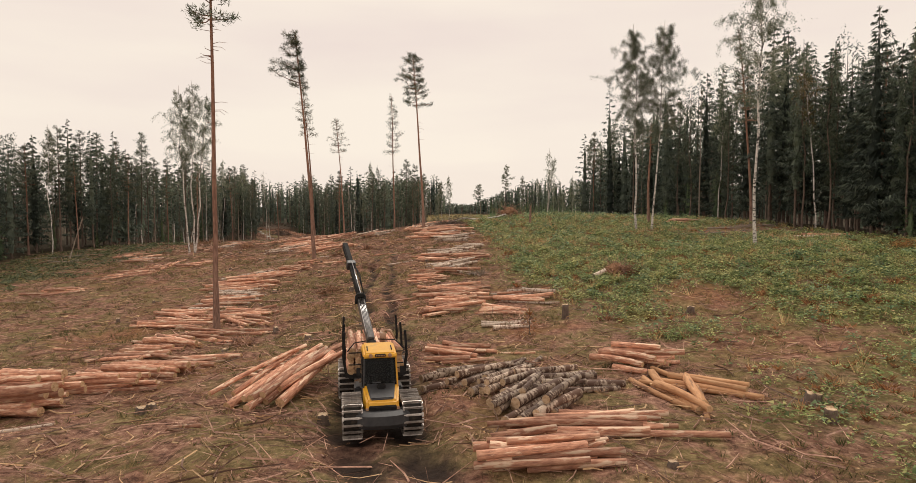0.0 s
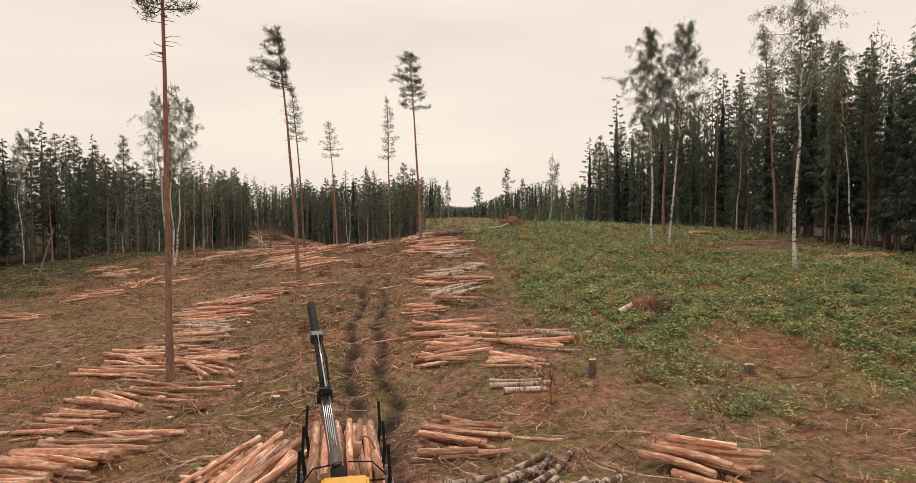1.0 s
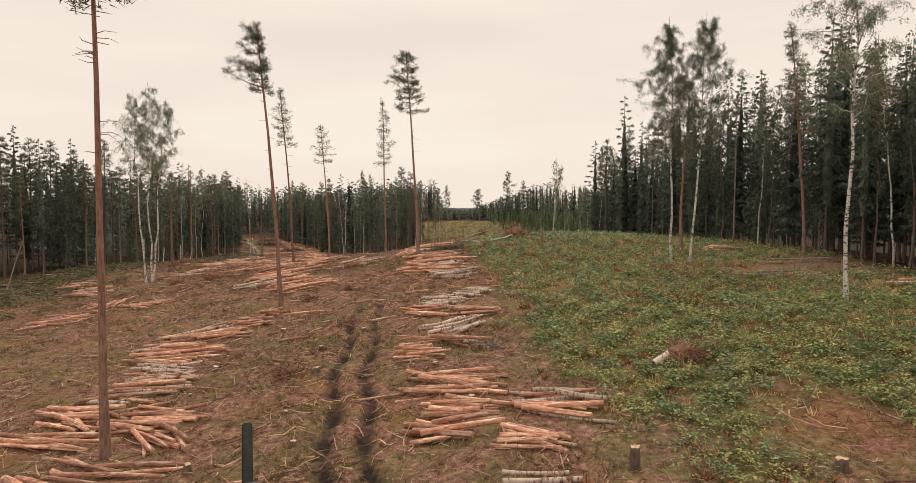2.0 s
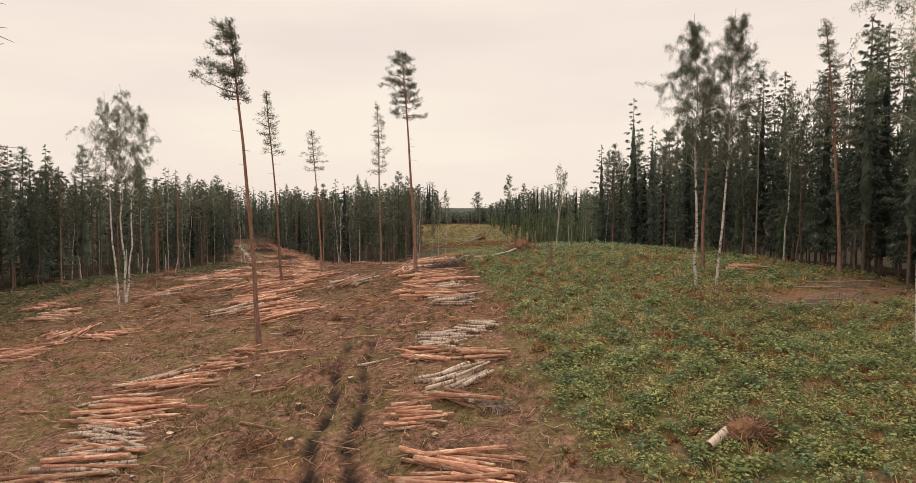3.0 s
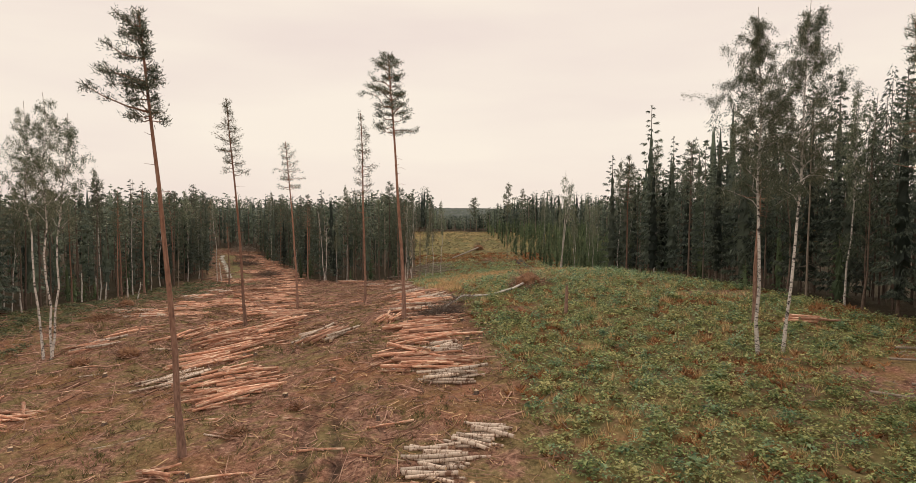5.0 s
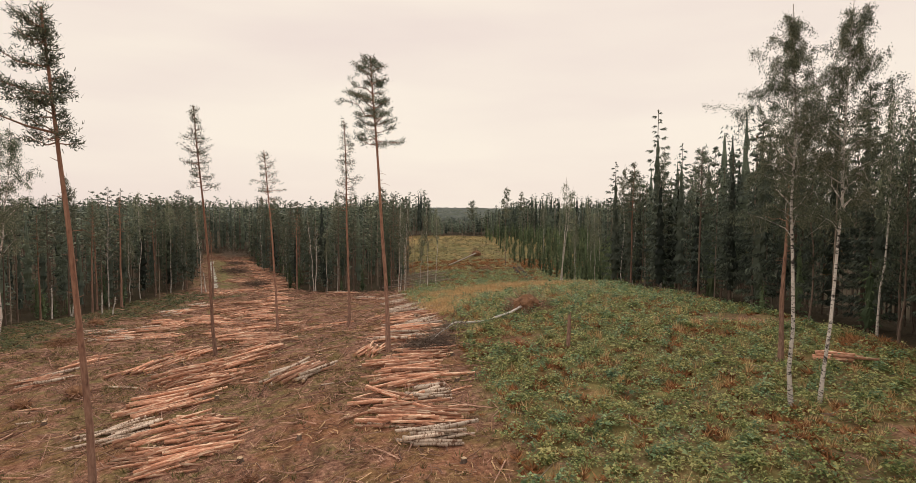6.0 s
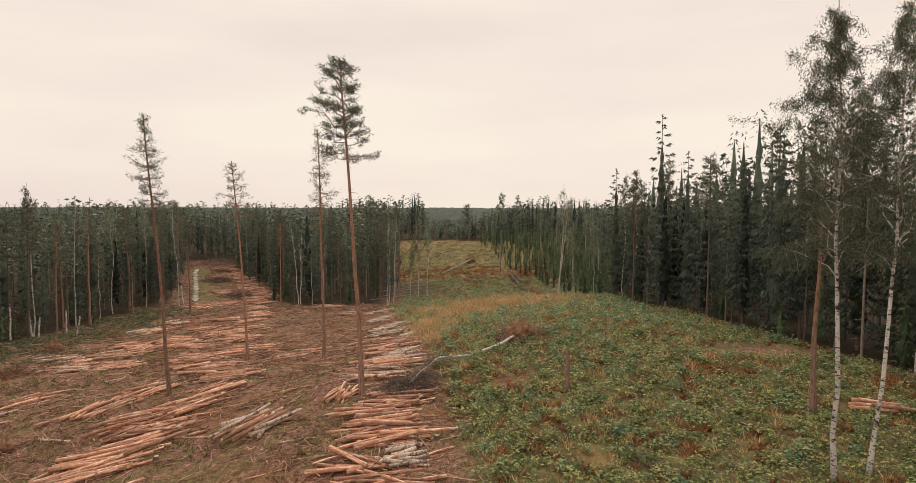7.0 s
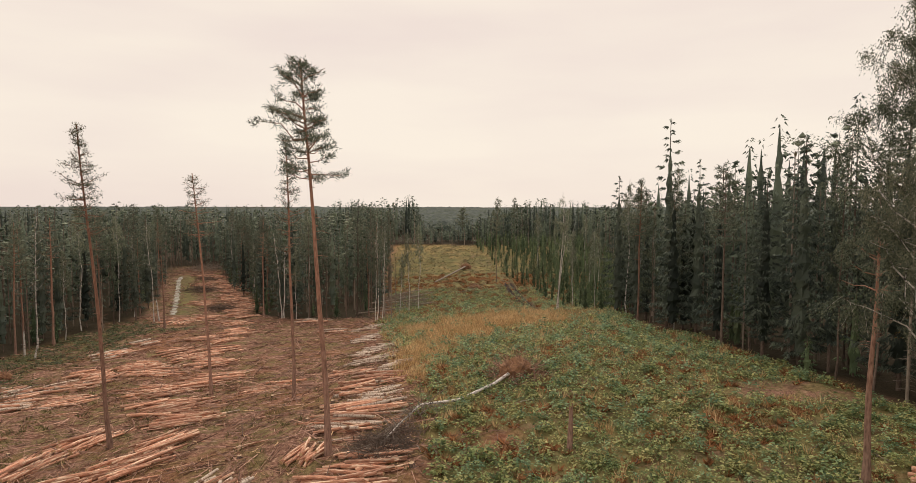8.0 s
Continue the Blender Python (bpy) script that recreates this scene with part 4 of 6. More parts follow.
for x, y in ((40.5, 214), (43.0, 231), (37.5, 226), (49.0, 243), (45.5, 262), (38.0, 290), (58, 300), (52, 330), (47, 219), (63, 268)):
    put_tree("birch", x, y, frng.uniform(0.85, 1.05))
for x, y in ((-13.5, 214), (-11.5, 216), (-9.5, 213), (-12, 222), (-8, 220), (-6, 226), (-10, 232), (-3.5, 229)):
    put_tree("bare" if frng.uniform() < 0.45 else "birch", x, y, frng.uniform(0.75, 1.0))

for x, y in ((56, 76), (54.8, 80.5), (55.6, 84.5), (57, 89), (58.5, 79), (59, 86), (57.5, 94), (54.5, 97), (56, 101), (61, 82), (53.5, 104), (60, 91)):
    put_tree("alder" if frng.uniform() < 0.4 else "spruce", x, y, frng.uniform(0.95, 1.08))


# ---- woods behind: too many to count ----
def simple_tree(kind, seed, fine):
    """A cheap tree for the woods behind the edge: stem and crown triangles with a slot for each."""
    rng = np.random.default_rng(seed)
    h = {"pine": 25.0, "spruce": 25.0, "birch": 23.0}[kind]
    if kind == "spruce":
        n = (24, 84, 560)[fine]
        q = rng.uniform(0, 1, n) ** 0.95
        a = rng.uniform(0, 6.28, n)
        L = 3.2 * (1 - q) ** 0.6 + 0.15
        s = rng.uniform(0.2, 0.9, n) ** 0.8
        o = np.stack([np.cos(a), np.sin(a), np.zeros(n)], -1)
        c = o * (L * s)[:, None] + np.stack([np.zeros(n), np.zeros(n), 3 + (h - 3) * q - 0.25 * L * s], -1)
        V, F = blades(c, o + np.array([0, 0, -0.5]) + rng.normal(size=(n, 3)) * 0.25, (0.5 + L * 0.25) * (1.5, 1.0, 0.8)[fine], (0.2 + 0.1 * L) * (1.9, 1.1, 0.62)[fine], rng)
        if fine < 2:
            V, F = joined([(V, F), bough_mass(23.5, 3.0, 1.8, rng, 6, (3, 6)[fine])])
        crown = 0
    else:
        pine = kind == "pine"
        n, lumps = ((24, 8), (80, 14), (560, 26))[fine]
        base, R = (14.0, 2.6) if pine else (7.5, 2.8)
        lq = (np.arange(lumps) + rng.uniform(0.2, 0.8, lumps)) / lumps
        la = np.arange(lumps) * 2.4 + rng.normal(size=lumps) * 0.4
        lr = R * rng.uniform(0.15, 0.8, lumps) * (0.45 + 0.6 * np.sin(3.14 * (0.16 + 0.74 * lq)))
        lc = np.stack([np.cos(la) * lr, np.sin(la) * lr, base + (h - base - 0.7) * lq], -1)
        k = rng.integers(lumps, size=n)
        c = lc[k] + unit(rng.normal(size=(n, 3))) * np.array([0.95, 0.95, 0.45 if pine else 0.95]) * rng.uniform(0.3, 1.15, (n, 1))
        d = np.array([0, 0, 0.35 if pine else -0.5]) + rng.normal(size=(n, 3)) * 0.8
        V, F = blades(c, d, rng.uniform(0.45, 0.9, n) * (1.6, 0.95, 0.6)[fine], rng.uniform(0.2, 0.42, n) * (1.8, 0.95, 0.55)[fine], rng)
        if fine < 2:
            V, F = joined([(V, F), leaf_masses(lc, np.array([0.72, 0.72, 0.34 if pine else 0.72]), rng)])
        crown = 1 if pine else 2
    tv, tf = tube([(0, 0, 0), (0.1, 0, h * 0.5), (0, 0, h * 0.94)], [0.17, 0.12, 0.03], 4 if fine else 3)
    tf = np.concatenate([tf[:, [0, 1, 2]], tf[:, [0, 2, 3]]])
    slot = np.concatenate([np.full(len(F), crown), np.full(len(tf), {"pine": 3, "spruce": 4, "birch": 5}[kind])])
    return np.concatenate([V, tv]), np.concatenate([F, tf + len(V)]), slot


def tallest(x, y):
    """How high a tree may reach at a place: the woods past the end of the clearing stand low behind the crest."""
    rise = np.interp(x / max(y, 1.0), [-0.06, -0.035, -0.018, 0.02, 0.05, 0.1, 0.2], [0.08, 0.055, 0.008, 0.006, 0.018, 0.038, 0.08])
    return 7.9 + y * rise if y > 290 else 60.0


def build_woods(name, places, fine, label, right=(0.46, 0.58), left=(0.24, 0.68), low=0.72, tall=1.1):
    stock = {k: [simple_tree(k, 900 + i + 10 * j, fine) for i in range(6)] for j, k in enumerate(("spruce", "pine", "birch"))}
    Vs, Fs, Ss, n = [], [], [], 0
    for x, y in places:
        mix = right if x > 0 else left
        u = frng.uniform() + 0.16 * float(waves(np.array(x), np.array(y), 60, 5))
        V, F, S = stock["spruce" if u < mix[0] else "pine" if u < mix[1] else "birch"][int(frng.integers(6))]
        s, a, z0 = frng.uniform(low, tall), frng.uniform(0, 6.28), float(smooth_land(x, y))
        up = s * (1.32 if x > 0 and 95 < y < 180 else 1.2 if x > 0 and y < 300 else 0.96 if x < -66 and y < 200 else 1.0)
        up = min(up, max(0.2, (tallest(x, y) - z0) / 25.0))
        c, d = math.cos(a) * s, math.sin(a) * s
        Vs.append(np.stack([V[:, 0] * c - V[:, 1] * d + x, V[:, 0] * d + V[:, 1] * c + y, V[:, 2] * up + z0], -1))
        Fs.append(F + n)
        Ss.append(S)
        n += len(V)
    # birch crowns here take the leaf copy with shade in its colour
    me = raw_mesh(name, np.concatenate(Vs), np.concatenate(Fs), [M_SPRUCE_NEEDLE, M_PINE_NEEDLE, M_SHADED_LEAF, M_SPRUCE_BARK, M_SPRUCE_BARK, M_DEAD_WOOD], np.concatenate(Ss))
    return tagged(new(name, me), label, "forest", kind="stuff")


near_wood = spaced(60000, -170, 130, 20, 450, 3.25, lambda x, y: (~in_clearing(x, y)) & (edge_distance(x, y) < 34) & (np.abs(x) < 0.9 * y + 45), edge_places)
build_woods("near_forest", [p for p in near_wood if p[1] < 150], 2, "dense dark forest of spruce, pine and birch", low=0.74, tall=1.1)
build_woods("forest", [p for p in near_wood if p[1] >= 150], 1, "dense mixed forest of spruce, pine and birch", low=0.6, tall=1.1)
mid_wood = spaced(24000, -420, 420, 60, 560, 8.0, lambda x, y: (~in_clearing(x, y)) & (edge_distance(x, y) >= 30) & (np.abs(x) < 0.85 * y + 40))
build_woods("far_forest", mid_wood, 0, "dark mixed forest stretching behind the felling site", low=0.55, tall=1.02)


def build_canopy():
    """The roof of the far woods, tree top by tree top, out to the skyline."""
    g = np.random.default_rng(61)
    ys = 540 * 1.014 ** np.arange(130)
    us = np.linspace(-0.85, 0.85, 250)
    U, Y = np.meshgrid(us, ys)
    X = U * Y + g.normal(size=U.shape) * 0.0015 * Y
    Z = smooth_land(X, Y) + 7 + 4 * waves(X, Y, 330, 62) + 1.5 * waves(X, Y, 90, 64) + g.uniform(-3.0, 3.0, U.shape)
    k, n = U.shape
    i, j = np.meshgrid(np.arange(k - 1), np.arange(n - 1), indexing="ij")
    F = np.stack([i * n + j, i * n + j + 1, (i + 1) * n + j + 1, (i + 1) * n + j], -1).reshape(-1, 4)
    pick = np.where(waves(X, Y, 70, 63)[:-1, :-1].ravel() + g.normal(size=len(F)) * 0.4 > 0.35, 1, 0)
    me = raw_mesh("distant_forest", np.stack([X, Y, Z], -1).reshape(-1, 3), F, [M_SPRUCE_NEEDLE, M_SHADED_LEAF], pick)
    return tagged(new("distant_forest", me), "distant forest reaching to the skyline", "forest", kind="stuff")


build_canopy()

# ---- logs and log piles ----
BARKS = {"pine": (M_LOG_PINE, M_CUT), "birch": (M_LOG_BIRCH, M_CUT_PALE), "alder": (M_LOG_ALDER, M_CUT_PALE), "yellow": (M_LOG_PEELED, M_CUT)}
log_stock = {}
lrng = np.random.default_rng(5)


def log_mesh(kind, length, radius, far=False):
    """A slightly bent, tapered log along x with sawn ends; alike ones share a mesh."""
    key = (kind, round(length * 2), round(radius / 0.02), int(lrng.integers(3)), far)
    if key in log_stock:
        return log_stock[key]
    L, r, sides, rings = key[1] / 2, max(0.04, key[2] * 0.02), 7 if far else 10, 4 if far else 6
    g = np.random.default_rng(len(log_stock) + 100)
    t = np.linspace(-0.5, 0.5, rings)
    sag = g.normal(size=2) * 0.012 * L
    P = np.stack([t * L, sag[0] * (1 - 4 * t * t), sag[1] * (1 - 4 * t * t)], -1)
    V, F = tube(P, r * (1.0 - 0.22 * t) * g.uniform(0.96, 1.04, rings), sides)
    V = V + g.normal(size=V.shape) * np.array([0, 1, 1]) * r * 0.035
    bm = bmesh.new()
    vs = [bm.verts.new(v) for v in V]
    for f in F:
        face = bm.faces.new([vs[i] for i in f])
        face.smooth = True
    for ring, sign in ((0, 1), (rings - 1, -1)):
        c = bm.verts.new(P[ring] + np.array([-0.01 * sign, 0, 0]))
        loop = vs[ring * sides:(ring + 1) * sides]
        for i in range(sides):
            face = bm.faces.new((loop[i], loop[(i + 1) % sides], c))
            face.material_index = 1
    bmesh.ops.recalc_face_normals(bm, faces=bm.faces)
    me = bpy.data.meshes.new("log")
    bm.to_mesh(me)
    bm.free()
    for m in BARKS[kind]:
        me.materials.append(m)
    log_stock[key] = me
    return me


def along(a, b, roll):
    """A pose whose x axis runs from a to b, centred between them."""
    x = (Vector(b) - Vector(a)).normalized()
    y = Vector((0, 0, 1)).cross(x).normalized()
    z = x.cross(y)
    m = Matrix((x, y, z)).transposed().to_4x4()
    m.translation = (Vector(a) + Vector(b)) / 2
    return m @ Matrix.Rotation(roll, 4, "X")


def pile(x, y, angle, length, depth, n, kind="pine", lift=0.0, thick=1.0, label="", untidy=1.35):
    """A heap of logs laid side by side and on one another, dropped one at a time on the ground. lift: how far the far ends are raised."""
    words = {"pine": "heap of reddish pine logs lying on the felling site", "birch": "heap of white birch logs with pale sawn ends", "mixed": "heap of mixed pine and birch pulpwood logs",
             "alder": "heap of dark patchy aspen logs with pale ends", "yellow": "heap of yellowish peeled pine logs"}
    if kind == "alder":
        n = int(1.2 * n)
    if y < 45:
        untidy *= 0.65
    if y > 45:
        n, depth = int(n * np.interp(y, [45, 90, 110], [1.35, 1.35, 1.8])), depth * np.interp(y, [45, 90, 110], [1.1, 1.1, 1.3])
    root = new("log_pile")
    tagged(root, label or words[kind], "log pile", "log piles")
    z0 = float(land(x, y))
    root.matrix_basis = pose(x, y, z0)
    back = root.matrix_basis.inverted()
    a = radians(angle)
    u, v = np.array([math.cos(a), math.sin(a)]), np.array([-math.sin(a), math.cos(a)])
    bins = np.zeros(int(depth / 0.05) + 60)
    fan, split = lrng.normal() * 9.0 * untidy, lrng.uniform(0.35, 0.75)
    for i in range(n):
        k = kind if kind != "mixed" else ("birch" if lrng.uniform() < 0.4 else "pine")
        r = thick * (lrng.uniform(0.085, 0.17) if k != "alder" else lrng.uniform(0.11, 0.18))
        L = length * lrng.uniform(0.6, 1.08)
        best = None
        for trial in range(4):
            s = lrng.uniform(0, 1) * depth
            j0, j1 = int(s / 0.05) + 4, int((s + 2 * r) / 0.05) + 5
            h = bins[j0:j1].max()
            if best is None or h < best[0]:
                best = (h, s, j0, j1)
        h, s, j0, j1 = best
        bins[j0:j1] = h + 1.7 * r
        twist = radians(lrng.normal() * 9.0 * untidy + (fan if s > split * depth else 0.0))
        uu = u * math.cos(twist) + v * math.sin(twist)
        c = np.array([x, y]) + v * (s - depth / 2) + u * lrng.normal() * 0.13 * length * untidy
        e0, e1 = c - uu * L / 2, c + uu * L / 2
        zs = land(np.array([e0[0], e1[0], c[0]]), np.array([e0[1], e1[1], c[1]]))
        bulge = max(0, zs[2] - (zs[0] + zs[1]) / 2)
        ob = new("log", log_mesh(k, L, r * (1.0 if y < 100 else 1.12), y > 90))
        ob.parent = root
        ob.matrix_basis = back @ along((*e0, zs[0] + bulge + h + r - 0.03), (*e1, zs[1] + bulge + h + r - 0.03 + lift), lrng.uniform(0, 6.28))
    return root


# beside and before the machine
pile(-22.3, 29.5, -12, 4.8, 5.0, 34, thick=1.4)
pile(-20.0, 26.8, -8, 4.8, 2.6, 20, thick=1.4)
pile(-21.8, 24.4, -14, 5.2, 1.8, 10, thick=1.3)
pile(-18.0, 32.4, -7, 5.0, 4.6, 24, thick=1.3)
pile(-17.6, 35.8, -12, 5.8, 5.5, 21, thick=1.0)
pile(-21.8, 40.6, -12, 5.0, 3.2, 8)
pile(-20.6, 44.0, -30, 6.0, 1.8, 6, thick=1.2)
pile(-18.4, 46.0, -14, 5.4, 2.6, 7)
pile(-8.2, 28.6, 73, 7.4, 3.0, 11, lift=1.15, thick=1.25, untidy=0.9, label="orange pine logs propped up on a small heap")
pile(-9.2, 32.4, 5, 3.0, 1.8, 8)
pile(3.0, 19.0, 3, 3.8, 2.2, 18, thick=0.95)
pile(4.7, 21.9, -6, 5.6, 2.2, 15, thick=0.85)
pile(3.2, 24.6, 58, 4.2, 2.6, 10, "alder", thick=1.1)
pile(1.9, 28.4, 56, 4.8, 4.0, 17, "alder")
pile(5.0, 27.4, 12, 4.0, 3.0, 8, "alder")
pile(2.9, 31.3, 48, 4.6, 1.4, 4, "alder")
pile(9.4, 25.2, -80, 6.0, 1.3, 6, "yellow", thick=1.15)
pile(10.8, 26.9, -44, 4.8, 1.3, 6, "yellow", thick=1.15)
pile(9.1, 30.4, -42, 3.6, 1.8, 9)
pile(0.2, 34.8, -3, 3.2, 4.6, 14)
pile(3.3, 41.7, -10, 3.6, 2.0, 3, "birch", thick=1.2)
# the row of piles along the green regrowth
pile(-0.1, 49.4, -14, 4.3, 4.4, 14)
pile(3.2, 46.2, -24, 3.4, 2.0, 8)
pile(5.2, 50.4, -25, 4.8, 2.8, 10, "mixed")
pile(-0.6, 54.9, -12, 5.6, 3.0, 12)
pile(-3.3, 61.7, -11, 3.0, 2.0, 12, thick=0.8)
pile(-1.0, 63.9, -15, 5.0, 1.0, 6, "mixed")
pile(-0.6, 67.6, 37, 4.2, 2.8, 14, "birch")
pile(1.0, 72.2, -5, 4.0, 2.0, 7)
pile(-2.9, 73.6, -22, 3.8, 2.2, 11)
pile(-1.5, 77.3, -14, 3.6, 3.6, 15, "birch")
pile(1.3, 80.8, -22, 3.1, 3.2, 13, "birch")
pile(-0.7, 93.4, -4, 4.2, 2.2, 15, "birch")
pile(-2.5, 97.2, -11, 6.4, 3.0, 20)
pile(-1.2, 102.8, 3, 3.0, 2.6, 10, "birch")
pile(-4.6, 101.8, -9, 5.7, 1.2, 6)
pile(-3.9, 106.9, 1, 6.0, 3.6, 14)
pile(-3.9, 111.4, -2, 6.4, 4.6, 17)
pile(-2.4, 115.6, 12, 5.0, 2.4, 10)
pile(-8.6, 117.2, 65, 3.0, 2.2, 9)
pile(-5.2, 125.6, -12, 6.6, 5.4, 20, "mixed")
pile(-4.2, 131.7, -20, 3.4, 3.6, 12, "birch")
pile(-4.8, 139.5, -15, 6.4, 4.0, 12)
pile(-3.6, 147.5, -18, 3.4, 6.0, 14, "birch")
pile(-7.4, 158.0, -20, 4.4, 7.0, 16, "birch")
pile(-9.0, 170.0, -20, 4.5, 8.0, 16, "birch")
pile(-11.2, 186.0, -20, 4.5, 8.0, 14, "birch")
# the rows between the tall pines
pile(-23.9, 50.7, -8, 5.8, 1.2, 7)
pile(-24.6, 54.5, -13, 5.4, 2.6, 10)
pile(-19.4, 53.4, -13, 5.4, 2.6, 9)
pile(-22.4, 59.6, -14, 5.6, 5.2, 16, "mixed")
pile(-23.5, 63.6, -15, 5.4, 1.8, 8, "mixed", thick=0.85)
pile(-17.2, 50.2, -45, 4.4, 1.6, 8)
pile(-23.8, 66.6, -8, 6.2, 2.8, 15)
pile(-24.4, 72.8, 6, 5.6, 4.6, 13, "mixed", untidy=2.0)
pile(-20.8, 75.8, 0, 4.0, 2.6, 9)
pile(-19.7, 79.2, -15, 2.7, 1.1, 5)
pile(-47.7, 72.5, 20, 4.0, 4.0, 10)
pile(-46.5, 87.6, 8, 5.6, 6.0, 18)
pile(-47.2, 96.2, 98, 4.6, 4.6, 15)
pile(-40.2, 93.4, -20, 5.2, 4.0, 12)
pile(-56.5, 108.5, -13, 5.6, 4.0, 12, "mixed")
pile(-61.5, 115.4, -8, 5.6, 2.6, 9)
pile(-17.7, 96.2, 36, 3.2, 1.4, 5)
pile(-21.3, 93.6, 8, 5.8, 4.6, 16)
pile(-21.6, 99.0, 14, 6.0, 4.0, 16, untidy=1.6)
pile(-27.7, 99.9, 35, 5.0, 2.5, 13, "birch", thick=0.9)
pile(-27.0, 106.0, 24, 6.0, 4.2, 18)
pile(-26.0, 110.8, 24, 6.0, 4.2, 18, untidy=1.5)
pile(-27.1, 115.4, 20, 6.0, 3.4, 15)
pile(-24.6, 119.4, 38, 6.2, 3.0, 13)
pile(-15.3, 111.6, 58, 5.6, 3.0, 13, "mixed", untidy=1.6)
pile(-35.2, 121.2, 70, 5.4, 3.4, 12)
pile(-33.0, 127.6, 66, 5.4, 3.0, 12)
pile(-23.9, 124.2, 50, 5.2, 2.4, 10)
pile(-25.9, 132.8, 16, 6.6, 4.6, 18)
pile(-30.4, 139.6, 42, 6.4, 5.4, 19)
pile(-36.4, 150.6, 42, 6.4, 6.4, 20)
pile(-31.5, 158.4, 14, 6.6, 6.0, 18)
pile(-20.5, 146.0, 4, 6.0, 5.0, 14)
pile(-44.0, 164.5, 30, 6.6, 6.0, 16)
pile(-56.0, 150.6, 62, 5.6, 6.6, 17, "mixed")
pile(-50.8, 161.0, 70, 6.2, 4.6, 14)
pile(-44.4, 177.6, 40, 6.6, 8.0, 20)
pile(-44.3, 189.5, 55, 6.6, 7.0, 18)
pile(-57.5, 178.0, 60, 6.0, 5.0, 14, "mixed")
pile(-60.0, 212.0, 95, 5.6, 3.0, 10)
for px, py, pa, pn in ((-62.0, 216.5, 12, 16), (-57.5, 221.5, 8, 14), (-53.0, 236.0, -14, 16), (-55.0, 245.0, -10, 15), (-60.0, 255.0, -16, 15), (-64.5, 264.0, -8, 15), (-69.5, 275.0, -14, 14), (-75.0, 285.0, -10, 14), (-80.5, 297.0, -12, 13), (-87.0, 309.0, -6, 12), (-68.0, 247.0, 10, 10), (-84.0, 286.0, 6, 10), (-92.0, 312.0, 0, 10)):
    pile(px, py, pa, 6.0, 6.5, pn, "pine", untidy=1.6)
pile(-28.8, 214.5, -6, 6.6, 4.0, 12, "mixed")
for px, py, pa, pl, pd, pn, pk in ((-32.6, 155.0, 30, 6, 4, 13, "pine"), (-36.6, 171.0, 34, 6, 5, 15, "pine"), (-38.4, 180.5, 36, 6, 4, 14, "pine"), (-41.8, 198.0, 40, 6, 6, 15, "pine"),
                                   (-47.5, 212.0, 45, 6, 6, 15, "pine"), (-50.5, 226.0, 50, 6, 6, 14, "pine")):
    pile(px, py, pa, pl, pd, pn, pk, untidy=1.5)
for px, py, pa, pl, pd, pn, pk in ((-51.5, 143.5, 30, 6, 4, 13, "mixed"), (-46.5, 145.5, 35, 6, 4, 13, "pine"), (-50.0, 154.0, 55, 6, 4, 14, "mixed"), (-46.5, 168.0, 55, 6, 4, 13, "pine"), (-57.0, 187.5, 60, 5, 4, 10, "mixed"), (-47.0, 118.8, 30, 5, 3, 9, "mixed"), (-46.5, 127.0, 40, 5, 3, 9, "pine")):
    pile(px, py, pa, pl, pd, pn, pk, untidy=1.5)
for px, py, pa, pl, pd, pn, pk in ((-12.6, 200.0, -20, 4.5, 6, 13, "birch"), (-9.4, 147.5, 10, 5, 3, 9, "pine"), (-6.6, 135.0, -15, 4, 3, 10, "mixed"), (-20.0, 197.0, 10, 5, 4, 9, "mixed")):
    pile(px, py, pa, pl, pd, pn, pk, untidy=1.4)
# along the dark forest edge
pile(45.6, 77.5, -5, 5.0, 2.6, 9, "mixed")
pile(39.2, 107.6, -22, 4.2, 1.0, 5, thick=1.2)


# ---- forwarder ----
def box(x0, x1, y0, y1, z0, z1, bevel=0.03, shift=None):
    """A bevelled block; shift moves single corners: {(ix, iy, iz): (dx, dy, dz)}."""
    bm = bmesh.new()
    v = {}
    for i, x in enumerate((x0, x1)):
        for j, y in enumerate((y0, y1)):
            for k, z in enumerate((z0, z1)):
                d = (shift or {}).get((i, j, k), (0, 0, 0))
                v[i, j, k] = bm.verts.new((x + d[0], y + d[1], z + d[2]))
    for q in (((0, 0, 0), (0, 1, 0), (1, 1, 0), (1, 0, 0)), ((0, 0, 1), (1, 0, 1), (1, 1, 1), (0, 1, 1)), ((0, 0, 0), (1, 0, 0), (1, 0, 1), (0, 0, 1)),
              ((0, 1, 0), (0, 1, 1), (1, 1, 1), (1, 1, 0)), ((0, 0, 0), (0, 0, 1), (0, 1, 1), (0, 1, 0)), ((1, 0, 0), (1, 1, 0), (1, 1, 1), (1, 0, 1))):
        bm.faces.new([v[c] for c in q])
    bmesh.ops.recalc_face_normals(bm, faces=bm.faces)
    if bevel:
        bmesh.ops.bevel(bm, geom=list(bm.edges), offset=bevel, segments=2, affect="EDGES", clamp_overlap=True)
    return bm


